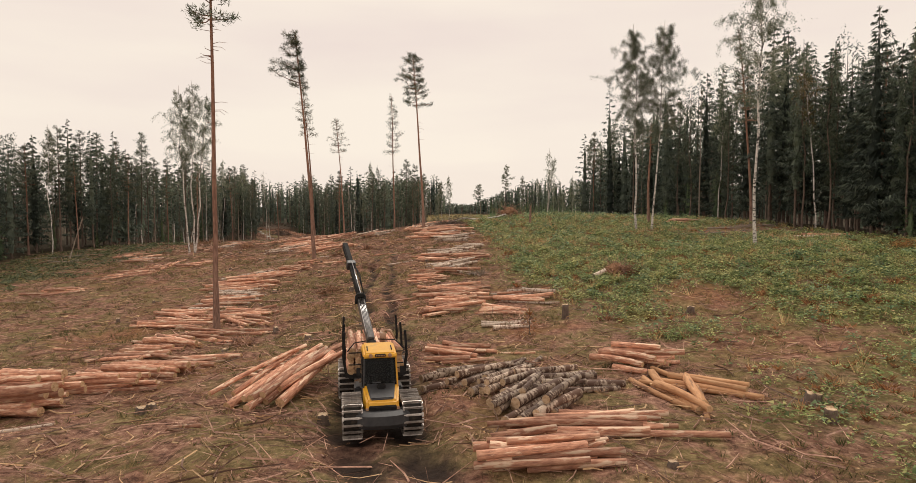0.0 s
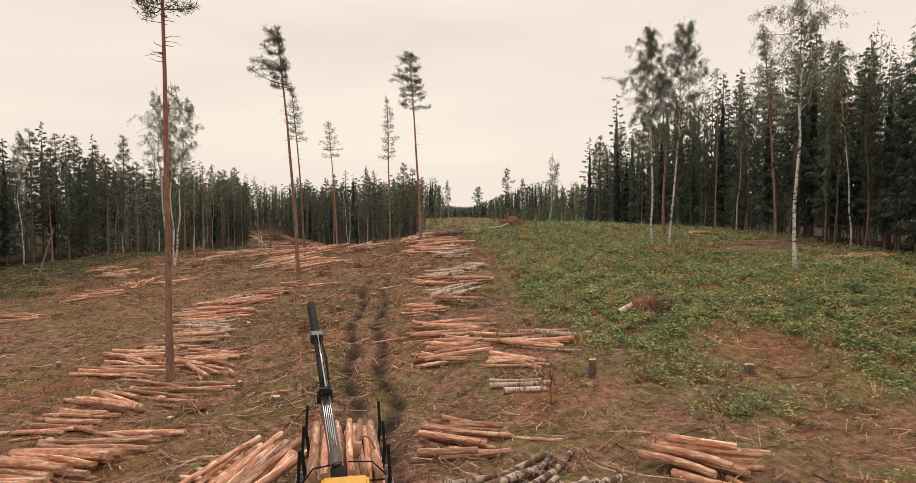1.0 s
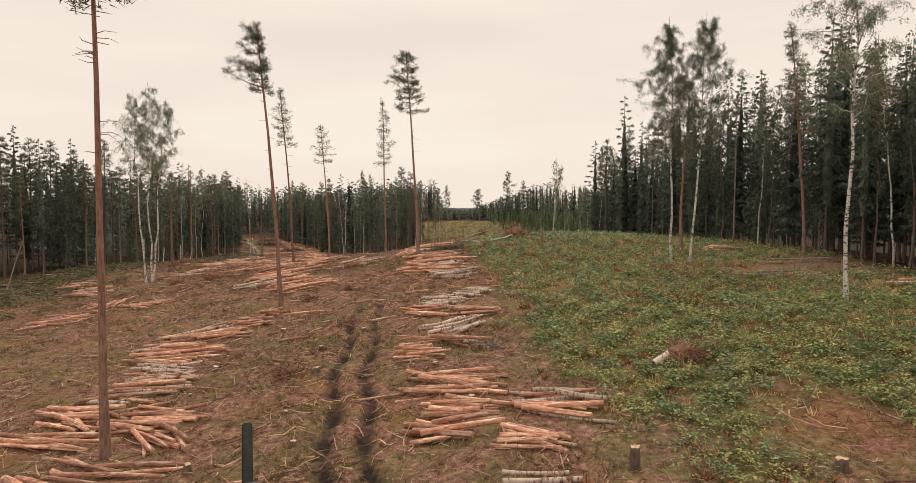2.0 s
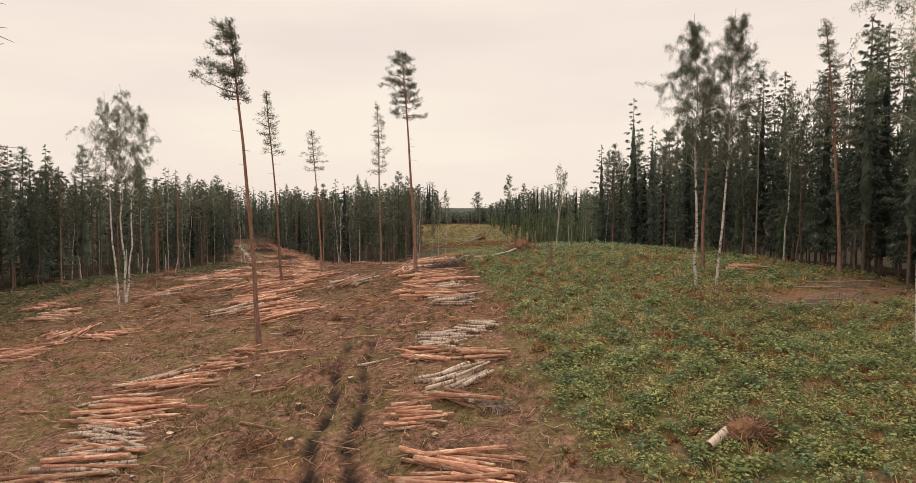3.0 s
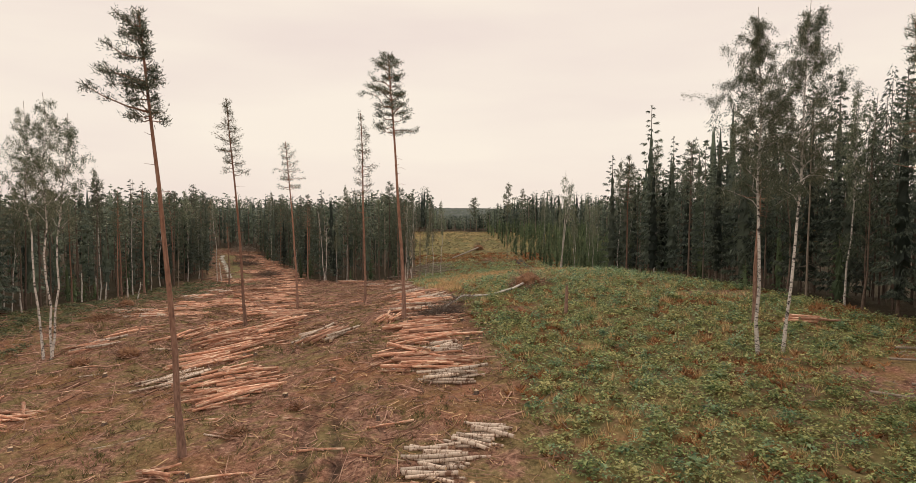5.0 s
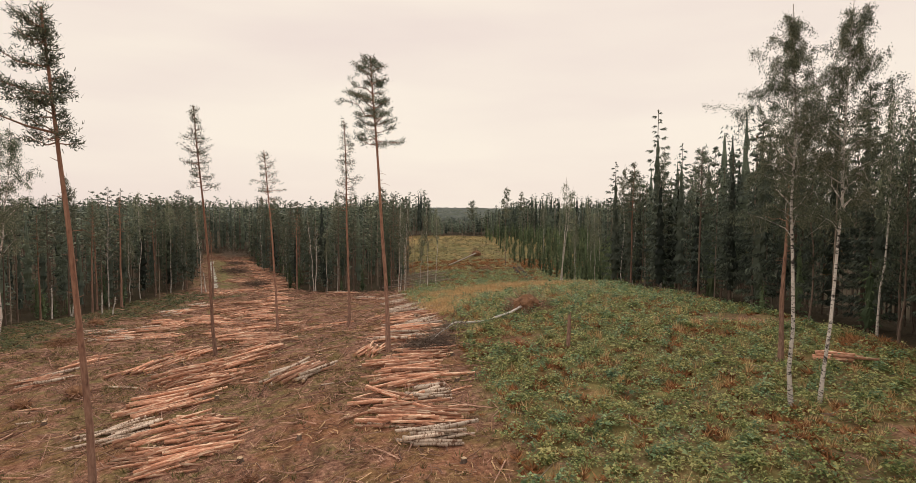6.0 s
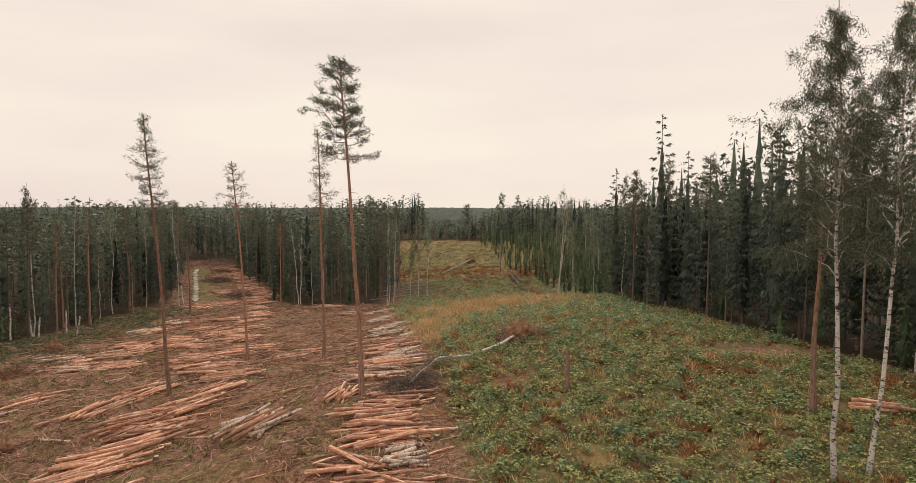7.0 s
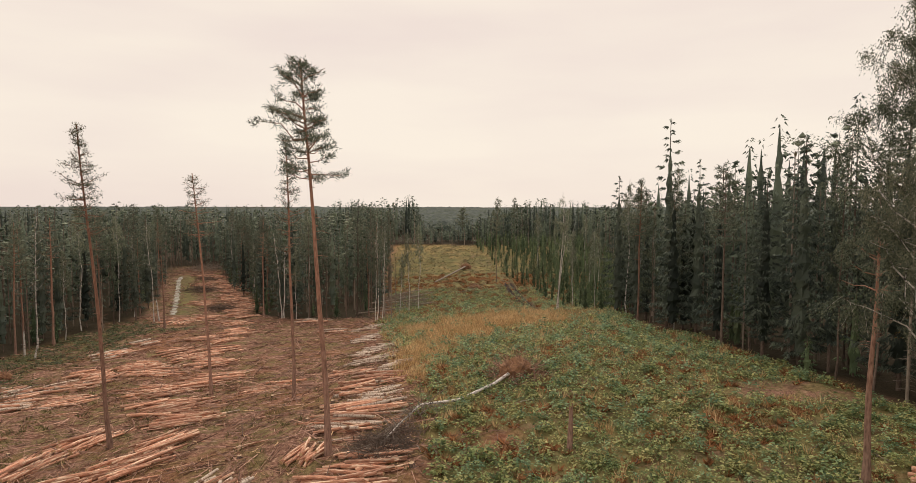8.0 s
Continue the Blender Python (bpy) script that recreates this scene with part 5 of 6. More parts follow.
def rod(points, radii, sides=8):
    V, F = tube(points, radii if isinstance(radii, (list, tuple)) else [radii] * len(points), sides)
    bm = bmesh.new()
    vs = [bm.verts.new(p) for p in V]
    for f in F:
        bm.faces.new([vs[i] for i in f]).smooth = True
    bm.faces.new(vs[:sides][::-1])
    bm.faces.new(vs[-sides:])
    bmesh.ops.recalc_face_normals(bm, faces=bm.faces)
    return bm


def merge(*bms):
    out = bmesh.new()
    for b in bms:
        me = bpy.data.meshes.new("tmp")
        b.to_mesh(me)
        b.free()
        out.from_mesh(me)
        bpy.data.meshes.remove(me)
    return out


def beam(a, b, w, h, bevel=0.015):
    """A rectangular beam from a to b."""
    a, b = Vector(a), Vector(b)
    L = (b - a).length
    bm = box(-L / 2, L / 2, -w / 2, w / 2, -h / 2, h / 2, bevel)
    bm.transform(along(a, b, 0))
    return bm


def wheel(parent, x, y, z, r, w):
    """Tyre with lugs under the track, and a yellow-grey rim."""
    prof = [(-0.5, 0.62), (-0.5, 0.86), (-0.42, 0.97), (-0.2, 1.0), (0.2, 1.0), (0.42, 0.97), (0.5, 0.86), (0.5, 0.62)]
    n = 28
    bm = bmesh.new()
    rings = []
    for i in range(n):
        a = i * 2 * math.pi / n
        k = 1.0 if i % 2 else 0.965
        rings.append([bm.verts.new((p * w, math.cos(a) * q * r * (k if q > 0.9 else 1), math.sin(a) * q * r * (k if q > 0.9 else 1))) for p, q in prof])
    for i in range(n):
        A, B = rings[i], rings[(i + 1) % n]
        for j in range(len(prof) - 1):
            bm.faces.new((A[j], A[j + 1], B[j + 1], B[j]))
    bmesh.ops.recalc_face_normals(bm, faces=bm.faces)
    wh = part("wheel", bm, M_RUBBER, parent)
    wh.matrix_basis = pose(x, y, z)
    rim = rod([(-0.3 * w, 0, 0), (-0.1 * w, 0, 0), (0.1 * w, 0, 0), (0.3 * w, 0, 0)], [0.6 * r, 0.45 * r, 0.45 * r, 0.6 * r], 16)
    part("rim", rim, M_GREY_PAINT, wh, "dark grey steel rim")
    return wh


def track_shoe_mesh(w):
    """One steel cross bar of a bogie track with its end hooks."""
    bm = merge(box(-w / 2, w / 2, -0.04, 0.04, 0.0, 0.05, 0.012), box(-w / 2, w / 2, -0.018, 0.018, 0.05, 0.1, 0.006), box(-w / 2 - 0.02, -w / 2 + 0.05, -0.08, 0.08, -0.1, 0.03, 0.01), box(w / 2 - 0.05, w / 2 + 0.02, -0.08, 0.08, -0.1, 0.03, 0.01))
    me = bpy.data.meshes.new("track_shoe")
    bm.to_mesh(me)
    bm.free()
    me.materials.append(M_TRACK)
    return me


def bogie(parent, x, y0, y1, r, w, shoe):
    """Two wheels with a steel track round them."""
    tr = part("bogie_track", box(x - 0.06, x + 0.06, y0, y1, r - 0.18, r + 0.12, 0.03), M_GREY_PAINT, parent, "steel bogie track with shiny worn cross bars")
    wheel(tr, x, y0, r, r, w)
    wheel(tr, x, y1, r, r, w)
    span, arc = y1 - y0, math.pi * (r + 0.03)
    total = 2 * span + 2 * arc
    n = int(total / 0.23)
    for i in range(n):
        s = i * total / n
        if s < span:
            y, z, a = y0 + s, 2 * r + 0.03 - 0.07 * math.sin(math.pi * s / span), 0
        elif s < span + arc:
            t = (s - span) / (r + 0.03)
            y, z, a = y1 + math.sin(t) * (r + 0.03), r + math.cos(t) * (r + 0.03), -t
        elif s < 2 * span + arc:
            y, z, a = y1 - (s - span - arc), -0.03, math.pi
        else:
            t = (s - 2 * span - arc) / (r + 0.03)
            y, z, a = y0 - math.sin(t) * (r + 0.03), r - math.cos(t) * (r + 0.03), math.pi - t
        ob = new("track_shoe", shoe)
        ob.parent = tr
        ob.matrix_basis = pose(x, y, z, math.degrees(a), 0, 0)
    return tr


def build_forwarder():
    """Eight-wheeled forwarder, nose first, with its crane stretched out over a full load."""
    root = new("forwarder")
    tagged(root, "yellow and grey tracked forwarder loaded with logs, crane stretched out", "forwarder")
    root.matrix_basis = pose(-2.62, 21.05, -0.30, -1.6, 0, 11)
    shoe = track_shoe_mesh(0.7)
    for x in (-1.08, 1.08):
        bogie(root, x, 0.73, 1.85, 0.56, 0.66, shoe)
        bogie(root, x * 1.13, 6.1, 7.5, 0.6, 0.66, shoe)
    part("front_frame", box(-0.5, 0.5, 0.35, 4.2, 0.55, 1.05, 0.05), M_BLACK, root)
    # bumper blade with swept corners
    n, prof = 13, []
    bm = bmesh.new()
    for i in range(n):
        u = -1 + 2 * i / (n - 1)
        x, y = 1.08 * u, 0.05 + 0.42 * abs(u) ** 3
        prof.append([bm.verts.new(p) for p in ((x, y - 0.02, 0.36), (x, y - 0.12, 0.52), (x, y - 0.1, 0.84), (x * 0.97, y + 0.1, 0.95), (x * 0.9, y + 0.45, 0.95), (x * 0.9, y + 0.45, 0.4))])
    for a, b in zip(prof, prof[1:]):
        for j in range(6):
            bm.faces.new((a[j], a[(j + 1) % 6], b[(j + 1) % 6], b[j]))
    bm.faces.new(prof[0])
    bm.faces.new(prof[-1][::-1])
    bmesh.ops.recalc_face_normals(bm, faces=bm.faces)
    bumper = part("front_bumper", bm, M_GREY_PAINT, root, "dark grey rounded steel bumper")
    for x in (-0.55, 0.55):
        part("step", box(x - 0.2, x + 0.2, 0.4, 0.62, 0.93, 0.96, 0.01), M_BLACK, bumper)
    # hood: yellow shell, dark top panel and grille
    hood = part("hood", box(-0.68, 0.68, 0.36, 1.5, 0.85, 1.6, 0.07, {(0, 0, 1): (0.12, 0.14, -0.34), (1, 0, 1): (-0.12, 0.14, -0.34), (0, 0, 0): (0.08, 0, 0), (1, 0, 0): (-0.08, 0, 0)}), M_YELLOW, root, "yellow engine hood with a dark top")
    part("hood_top", box(-0.54, 0.54, 0.56, 1.49, 1.4, 1.635, 0.03, {(0, 0, 1): (0.12, 0, -0.3), (1, 0, 1): (-0.12, 0, -0.3), (0, 0, 0): (0.12, 0, -0.25), (1, 0, 0): (-0.12, 0, -0.25)}), M_GREY_PAINT, hood, "dark grey sloping hood panel")
    part("exhaust_cap", box(-0.16, 0.16, 1.1, 1.32, 1.5, 1.68, 0.04), M_BLACK, hood)
    grille = part("grille", box(-0.5, 0.5, 0.34, 0.5, 0.86, 1.1, 0.03), M_BLACK, hood, "black radiator grille")
    for k in range(5):
        part("slat", box(-0.46, 0.46, 0.315, 0.345, 0.885 + 0.042 * k, 0.905 + 0.042 * k, 0.004), M_BLACK, grille)
    for x in (-0.6, 0.6):
        part("headlight", rod([(x * 0.93, 0.36, 1.0), (x * 0.93, 0.41, 1.0)], 0.055, 12), M_LENS, hood)
    # cab
    cab = part("cab", merge(box(-0.68, 0.68, 1.42, 3.25, 0.95, 1.32, 0.04), box(-0.66, 0.66, 3.05, 3.25, 1.3, 2.6, 0.03)), M_GREY_PAINT, root, "dark grey operator cab with large windows")
    lean = {(0, 0, 1): (0.06, 0.2, 0), (1, 0, 1): (-0.06, 0.2, 0), (0, 1, 1): (0.06, 0, 0), (1, 1, 1): (-0.06, 0, 0)}
    for x in (-0.68, 0.62):
        part("pillar", box(x, x + 0.06, 1.42, 1.5, 1.3, 2.62, 0.012, {(i, j, 1): (0.06 if x < 0 else -0.06, 0.2, 0) for i in (0, 1) for j in (0, 1)}), M_YELLOW if x > 0 else M_GREY_PAINT, cab)
        part("pillar", box(x, x + 0.06, 2.3, 2.37, 1.3, 2.62, 0.012, {(i, j, 1): (0.06 if x < 0 else -0.06, 0, 0) for i in (0, 1) for j in (0, 1)}), M_BLACK, cab)
    part("windscreen", box(-0.61, 0.61, 1.5, 1.512, 1.58, 2.58, 0, {(i, j, 1): (0.05 if i == 0 else -0.05, 0.19, 0) for i in (0, 1) for j in (0, 1)}), M_GLASS, cab, "dark tinted windscreen")
    for x in (-0.66, 0.648):
        part("side_window", box(x, x + 0.012, 1.52, 3.04, 1.33, 2.58, 0, {(i, j, 1): (0.055 if x < 0 else -0.055, 0.18 if j == 0 else 0, 0) for i in (0, 1) for j in (0, 1)}), M_GLASS, cab)
    part("cab_lining", merge(box(-0.54, 0.54, 1.6, 3.04, 1.32, 1.36, 0.01), box(-0.5, 0.5, 2.95, 3.04, 1.36, 2.55, 0.01)), M_INSIDE, cab)
    part("seat", merge(box(-0.25, 0.25, 2.2, 2.72, 1.36, 1.75, 0.05), box(-0.24, 0.24, 2.66, 2.82, 1.7, 2.4, 0.05)), M_INSIDE, cab, "black empty operator seat")
    part("control_panel", merge(box(-0.42, -0.3, 1.95, 2.3, 1.36, 1.85, 0.03), box(0.3, 0.42, 1.95, 2.3, 1.36, 1.85, 0.03)), M_INSIDE, cab)
    part("paper_sheet", box(-0.3, 0.02, 1.58, 1.72, 1.62, 1.635, 0), M_PAPER, cab)
    roof = part("roof", box(-0.69, 0.69, 1.5, 3.3, 2.58, 2.86, 0.06, {(0, 0, 1): (0.1, 0.12, -0.1), (1, 0, 1): (-0.1, 0.12, -0.1), (0, 1, 1): (0.08, -0.05, 0), (1, 1, 1): (-0.08, -0.05, 0), (0, 0, 0): (0.02, 0, 0), (1, 0, 0): (-0.02, 0, 0)}), M_YELLOW, root, "yellow cab roof with work lamps")
    for x in (-0.36, 0.36):
        part("work_lamp", rod([(x, 1.47, 2.68), (x, 1.56, 2.68)], 0.07, 12), M_LENS, roof)
    part("lamp_housing", box(-0.2, 0.2, 1.475, 1.56, 2.635, 2.735, 0.015), M_BLACK, roof)
    for k in range(6):
        part("name_bar", box(-0.165 + 0.058 * k, -0.125 + 0.058 * k, 1.462, 1.478, 2.66, 2.71, 0.003), M_LENS, roof)
    for x in (-0.46, 0.46):
        part("rib", box(x - 0.02, x + 0.02, 1.95, 2.5, 2.84, 2.875, 0.008, {(i, 0, k): (0, 0, -0.05) for i in (0, 1) for k in (0, 1)}), M_BLACK, roof)
    for x in (-0.82, 0.8):
        part("mirror", merge(rod([(0.9 * x * 0.75, 1.6, 2.2), (x, 1.52, 2.15)], 0.014, 6), box(x - 0.08, x + 0.08, 1.5, 1.54, 1.95, 2.25, 0.015)), M_BLACK, root)
    part("tank", box(-0.95, -0.68, 2.6, 3.5, 0.9, 1.25, 0.06), M_GREY_PAINT, root)
    part("tool_box", box(0.68, 0.95, 2.6, 3.5, 0.9, 1.2, 0.06), M_GREY_PAINT, root)
    part("stair", merge(*[box(-1.12, -0.7, 2.45, 2.75, 0.6 + 0.28 * k, 0.63 + 0.28 * k, 0.01) for k in range(2)]), M_BLACK, root)
    # load space
    bunk = part("load_bunk", merge(box(-0.35, 0.35, 3.9, 9.9, 0.85, 1.1, 0.03), *[box(-1.3, 1.3, y - 0.1, y + 0.1, 1.05, 1.22, 0.02) for y in (5.0, 7.2, 9.6)]), M_BLACK, root, "black steel load bunk")
    for y in (5.0, 7.2, 9.6):
        for s in (-1, 1):
            part("stanchion", merge(beam((s * 1.24, y, 1.1), (s * 1.36, y, 2.0), 0.12, 0.12), beam((s * 1.36, y, 1.97), (s * 1.3, y, 3.0), 0.1, 0.1)), M_BLACK, bunk)
    gate = part("headboard", merge(*[beam((x, 4.25, 1.1), (x, 4.25, 2.75), 0.05, 0.05) for x in (-1.1, -0.75, 0.75, 1.1)], *[beam((-1.15, 4.25, z), (1.15, 4.25, z), 0.05, 0.05) for z in (1.2, 1.75, 2.25)]), M_BLACK, root, "black headboard grate behind the cab")
    part("rail", rod([(-1.2, 4.3, 2.3), (-0.9, 4.5, 2.62), (-0.3, 4.5, 2.7)], 0.025, 6), M_BLACK, gate)
    part("rail", rod([(0.1, 4.5, 2.75), (0.8, 4.5, 2.7), (1.2, 4.3, 2.35)], 0.025, 6), M_BLACK, gate)
    # crane
    crane = part("crane", merge(rod([(-0.15, 4.0, 1.0), (-0.15, 4.0, 2.3), (-0.22, 4.15, 2.75)], [0.3, 0.24, 0.2], 14), box(-0.45, 0.15, 3.75, 4.25, 1.05, 1.4, 0.04)), M_BLACK, root, "long black and grey loader crane")
    A, B, C, D = (-0.22, 4.15, 2.75), (-0.58, 6.05, 4.25), (-0.92, 8.95, 5.6), (-1.2, 10.95, 6.55)
    boom = part("boom", beam(A, B, 0.3, 0.4, 0.04), M_BOOM, crane, "grey main boom with hydraulic pipes")
    for k in range(5):
        dx = -0.11 + 0.055 * k
        part("pipe", rod([(A[0] + dx - 0.08, A[1] + 0.15, A[2] + 0.33), (B[0] + dx, B[1] - 0.15, B[2] + 0.2)], 0.018, 6), M_CHROME, boom)
    part("joint", merge(rod([(B[0] - 0.24, B[1], B[2]), (B[0] + 0.24, B[1], B[2])], 0.2, 12), box(B[0] - 0.2, B[0] + 0.2, B[1] - 0.2, B[1] + 0.3, B[2] - 0.15, B[2] + 0.3, 0.05)), M_BLACK, crane)
    jib = part("jib", beam(B, C, 0.2, 0.28, 0.03), M_BLACK, crane, "black extending jib")
    part("ram_rod", rod([(B[0] + 0.03, B[1] + 0.2, B[2] + 0.27), (C[0] + 0.03, C[1] - 0.1, C[2] + 0.18)], 0.035, 8), M_CHROME, jib, "bright chromed ram rod")
    part("ram_cylinder", rod([(B[0] - 0.09, B[1] + 0.15, B[2] + 0.24), (-0.78, 7.6, 5.15)], 0.06, 10), M_BLACK, jib)
    for k in range(3):
        part("hose", rod([(B[0] + 0.14, B[1], B[2] + 0.3), (-0.6 + 0.03 * k, 7.4, 5.15 + 0.05 * k), (C[0] + 0.12, C[1], C[2] + 0.12)], 0.018, 6), M_BLACK, jib)
    ext = part("extension", beam(C, D, 0.26, 0.34, 0.04), M_BLACK, crane, "black telescopic end section")
    part("collar", beam((-0.9, 8.85, 5.55), (-0.95, 9.12, 5.68), 0.42, 0.42, 0.03), M_GREY_PAINT, ext)
    part("lift_cylinder", rod([(-0.05, 4.4, 1.7), (-0.3, 5.2, 3.1)], [0.09, 0.07], 10), M_BLACK, crane)
    part("grapple", merge(rod([(0.35, 6.3, 2.3), (0.5, 6.6, 2.75), (0.8, 6.7, 2.7), (1.0, 6.6, 2.3)], [0.07, 0.08, 0.07, 0.03], 8), rod([(0.4, 6.2, 2.3), (0.42, 6.2, 2.7)], 0.14, 10)), M_LENS, crane, "rusty curved grapple resting on the load")
    return root


forwarder = build_forwarder()
load = new("log_load")
tagged(load, "stack of orange pine logs lying in the load bunk", "log load")
load.matrix_basis = forwarder.matrix_basis.copy()
orng = np.random.default_rng(9)
for row, (z, k) in enumerate(((1.34, 9), (1.56, 9), (1.78, 8), (1.98, 8), (2.16, 6))):
    for i in range(k):
        ob = new("log", log_mesh("pine", 5.0, 0.11 + 0.03 * orng.uniform()))
        ob.parent = load
        x = (-0.5 + (i + 0.5) / k) * 2.36
        ob.matrix_basis = along((x + 0.03 * orng.normal(), 4.85 + orng.normal() * 0.1, z), (x + 0.04 * orng.normal(), 9.9 + orng.normal() * 0.15, z + 0.03 * orng.normal()), orng.uniform(0, 6))

# ---- stumps, snags, fallen trees, root plates ----
def stump(x, y, r, h, kind="pine"):
    n, bm = 14, bmesh.new()
    g = np.random.default_rng(int(abs(x * 31 + y * 17)))
    rings = []
    for k, (q, z) in enumerate(((1.5, -0.1), (1.15, 0.08), (1.0, h * 0.7), (0.98, h))):
        rings.append([bm.verts.new((math.cos(a) * r * q * (1 + 0.1 * math.sin(a * 3 + k)), math.sin(a) * r * q * (1 + 0.08 * math.cos(a * 4)), z + (0.03 * g.normal() if k == 3 else 0))) for a in np.arange(n) * 2 * math.pi / n])
    for A, B in zip(rings, rings[1:]):
        for i in range(n):
            bm.faces.new((A[i], A[(i + 1) % n], B[(i + 1) % n], B[i])).smooth = True
    top = bm.faces.new(rings[-1])
    top.material_index = 1
    ob = part("tree_stump", bm, [M_SPRUCE_BARK, M_CUT_PALE], None)
    tagged(ob, "low tree stump with a pale fresh cut", "stump", "stumps")
    ob.matrix_basis = pose(x, y, float(land(x, y)), 0, 0, g.uniform(0, 360)) @ pose(0, 0, 0, g.normal() * 3, g.normal() * 3, 0) @ pose(0, 0, 0)
    return ob


crng = np.random.default_rng(15)
stump(14.6, 24.6, 0.3, 0.35), stump(13.9, 22.3, 0.22, 0.5), stump(-5.4, 23.9, 0.22, 0.4), stump(-13.4, 25.2, 0.2, 0.3), stump(7.6, 42.6, 0.22, 1.0), stump(15.8, 41.0, 0.25, 0.5), stump(6.6, 18.2, 0.16, 0.2)
for x, y in spaced(240, -40, 8, 18, 140, 4.5, lambda x, y: (rut_depth(x, y) < 0.1) & (x < np.interp(y, GREEN_Y, GREEN_X)))[:70]:
    stump(x, y, crng.uniform(0.13, 0.24), crng.uniform(0.15, 0.4))


def snag(name, x, y, h, r, label, lean=(0.2, 0.0), bark=None):
    """A broken dead stem with a splintered top."""
    g = np.random.default_rng(int(abs(x * 13 + y * 7)))
    f = np.linspace(0, 1, 6)
    P = np.stack([lean[0] * f + 0.03 * g.normal(size=6), lean[1] * f + 0.03 * g.normal(size=6), h * f], -1)
    V, F = tube(P, r * (1.25 - 0.5 * f), 8)
    V[-8:, 2] += g.uniform(-0.3, 0.5, 8) * min(1, h / 4)
    pieces = [(V, F)]
    for i in range(5):
        z, a = h * g.uniform(0.3, 0.95), g.uniform(0, 6.28)
        p = on_line(P, z)
        pieces.append(tube([p, p + np.array([math.cos(a), math.sin(a), 0.2]) * g.uniform(0.2, 0.8)], [0.03, 0.01], 4))
    ob = new(name, raw_mesh(name, *joined(pieces), bark or M_DEAD_WOOD, smooth=True))
    ob.matrix_basis = pose(x, y, float(land(x, y)) - 0.08)
    return tagged(ob, label, "snag", "dead snags")


snag("dead_snag", 13.7, 115.4, 3.8, 0.21, "broken dead stem standing among green plants", (0.05, 0), M_PINE_BARK)
for x, y, h in ((-79.5, 176.5, 5.2), (-76.5, 173.8, 4.2), (-74.0, 178.5, 4.6), (-80.5, 172.0, 6.5), (-70.5, 176.0, 3.8), (-66.5, 215.5, 5.5), (-78.0, 150.0, 4.5)):
    snag("dead_snag", x, y, h, 0.14, "pale broken birch snag at the forest edge", (crng.normal() * 0.4, 0), M_BIRCH)


def root_plate(x, y, r, label, turn=0.0, height=1.0):
    """A torn-up root plate: soil lump with a tangle of roots."""
    g = np.random.default_rng(int(abs(x * 3 + y * 5)))
    root = new("root_plate")
    tagged(root, label, "root plate", "root plates")
    root.matrix_basis = pose(x, y, float(land(x, y)), 0, 0, turn)
    bm = bmesh.new()
    bmesh.ops.create_icosphere(bm, subdivisions=3, radius=r)
    for v in bm.verts:
        k = 1 + 0.3 * noise.noise(v.co * 2.2 / r) + 0.14 * noise.noise(v.co * 6 / r)
        v.co = Vector((v.co.x * k, v.co.y * k * 0.6, max(-0.1, v.co.z * k * 0.75 * height + r * 0.35)))
    part("soil", bm, M_NEEDLE_LITTER, root)
    pieces = []
    for i in range(90):
        d = unit(g.normal(size=3))
        d[2] = abs(d[2]) * 0.9
        s = d * r * 0.7 * np.array([1, 0.6, 0.8 * height]) + np.array([0, 0, r * 0.25])
        L = g.uniform(0.5, 1.3) * r
        pieces.append(tube([s, s + d * L * 0.6 + g.normal(size=3) * 0.15 * r, s + d * L + g.normal(size=3) * 0.3 * r], [0.035, 0.022, 0.008], 4))
    part("root_tangle", (lambda b, V, F: ([b.verts.new(p) for p in V], b.verts.ensure_lookup_table(), [b.faces.new([b.verts[i] for i in f]) for f in F], b)[-1])(bmesh.new(), *joined(pieces)), M_STICK, root)
    return root


root_plate(14.4, 55.4, 1.0, "uprooted stump with dark tangled roots among green plants", 20)
root_plate(11.3, 133.4, 2.1, "root plate of a fallen birch with spreading roots", 30)
root_plate(-13.2, 88.5, 0.55, "charred dark stump with short roots in the slash", 0)
root_plate(12.4, 313.5, 2.0, "dark root plate on the grassy slope", 10)
root_plate(13.4, 259.0, 1.5, "small dark root plate on the grassy slope", 0)
root_plate(-39.0, 112.0, 1.3, "upturned root plate at the edge of the brown slash", 0, 0.8)
root_plate(-43.5, 110.0, 1.0, "dark upturned roots beside mossy ground", 0, 0.8)
root_plate(-63.5, 158.0, 1.4, "dark root plate at the edge of the clearing", 0, 0.9)
root_plate(-15.0, 42.0, 0.7, "dark hollow stump with loose roots between log piles", 0, 0.5)


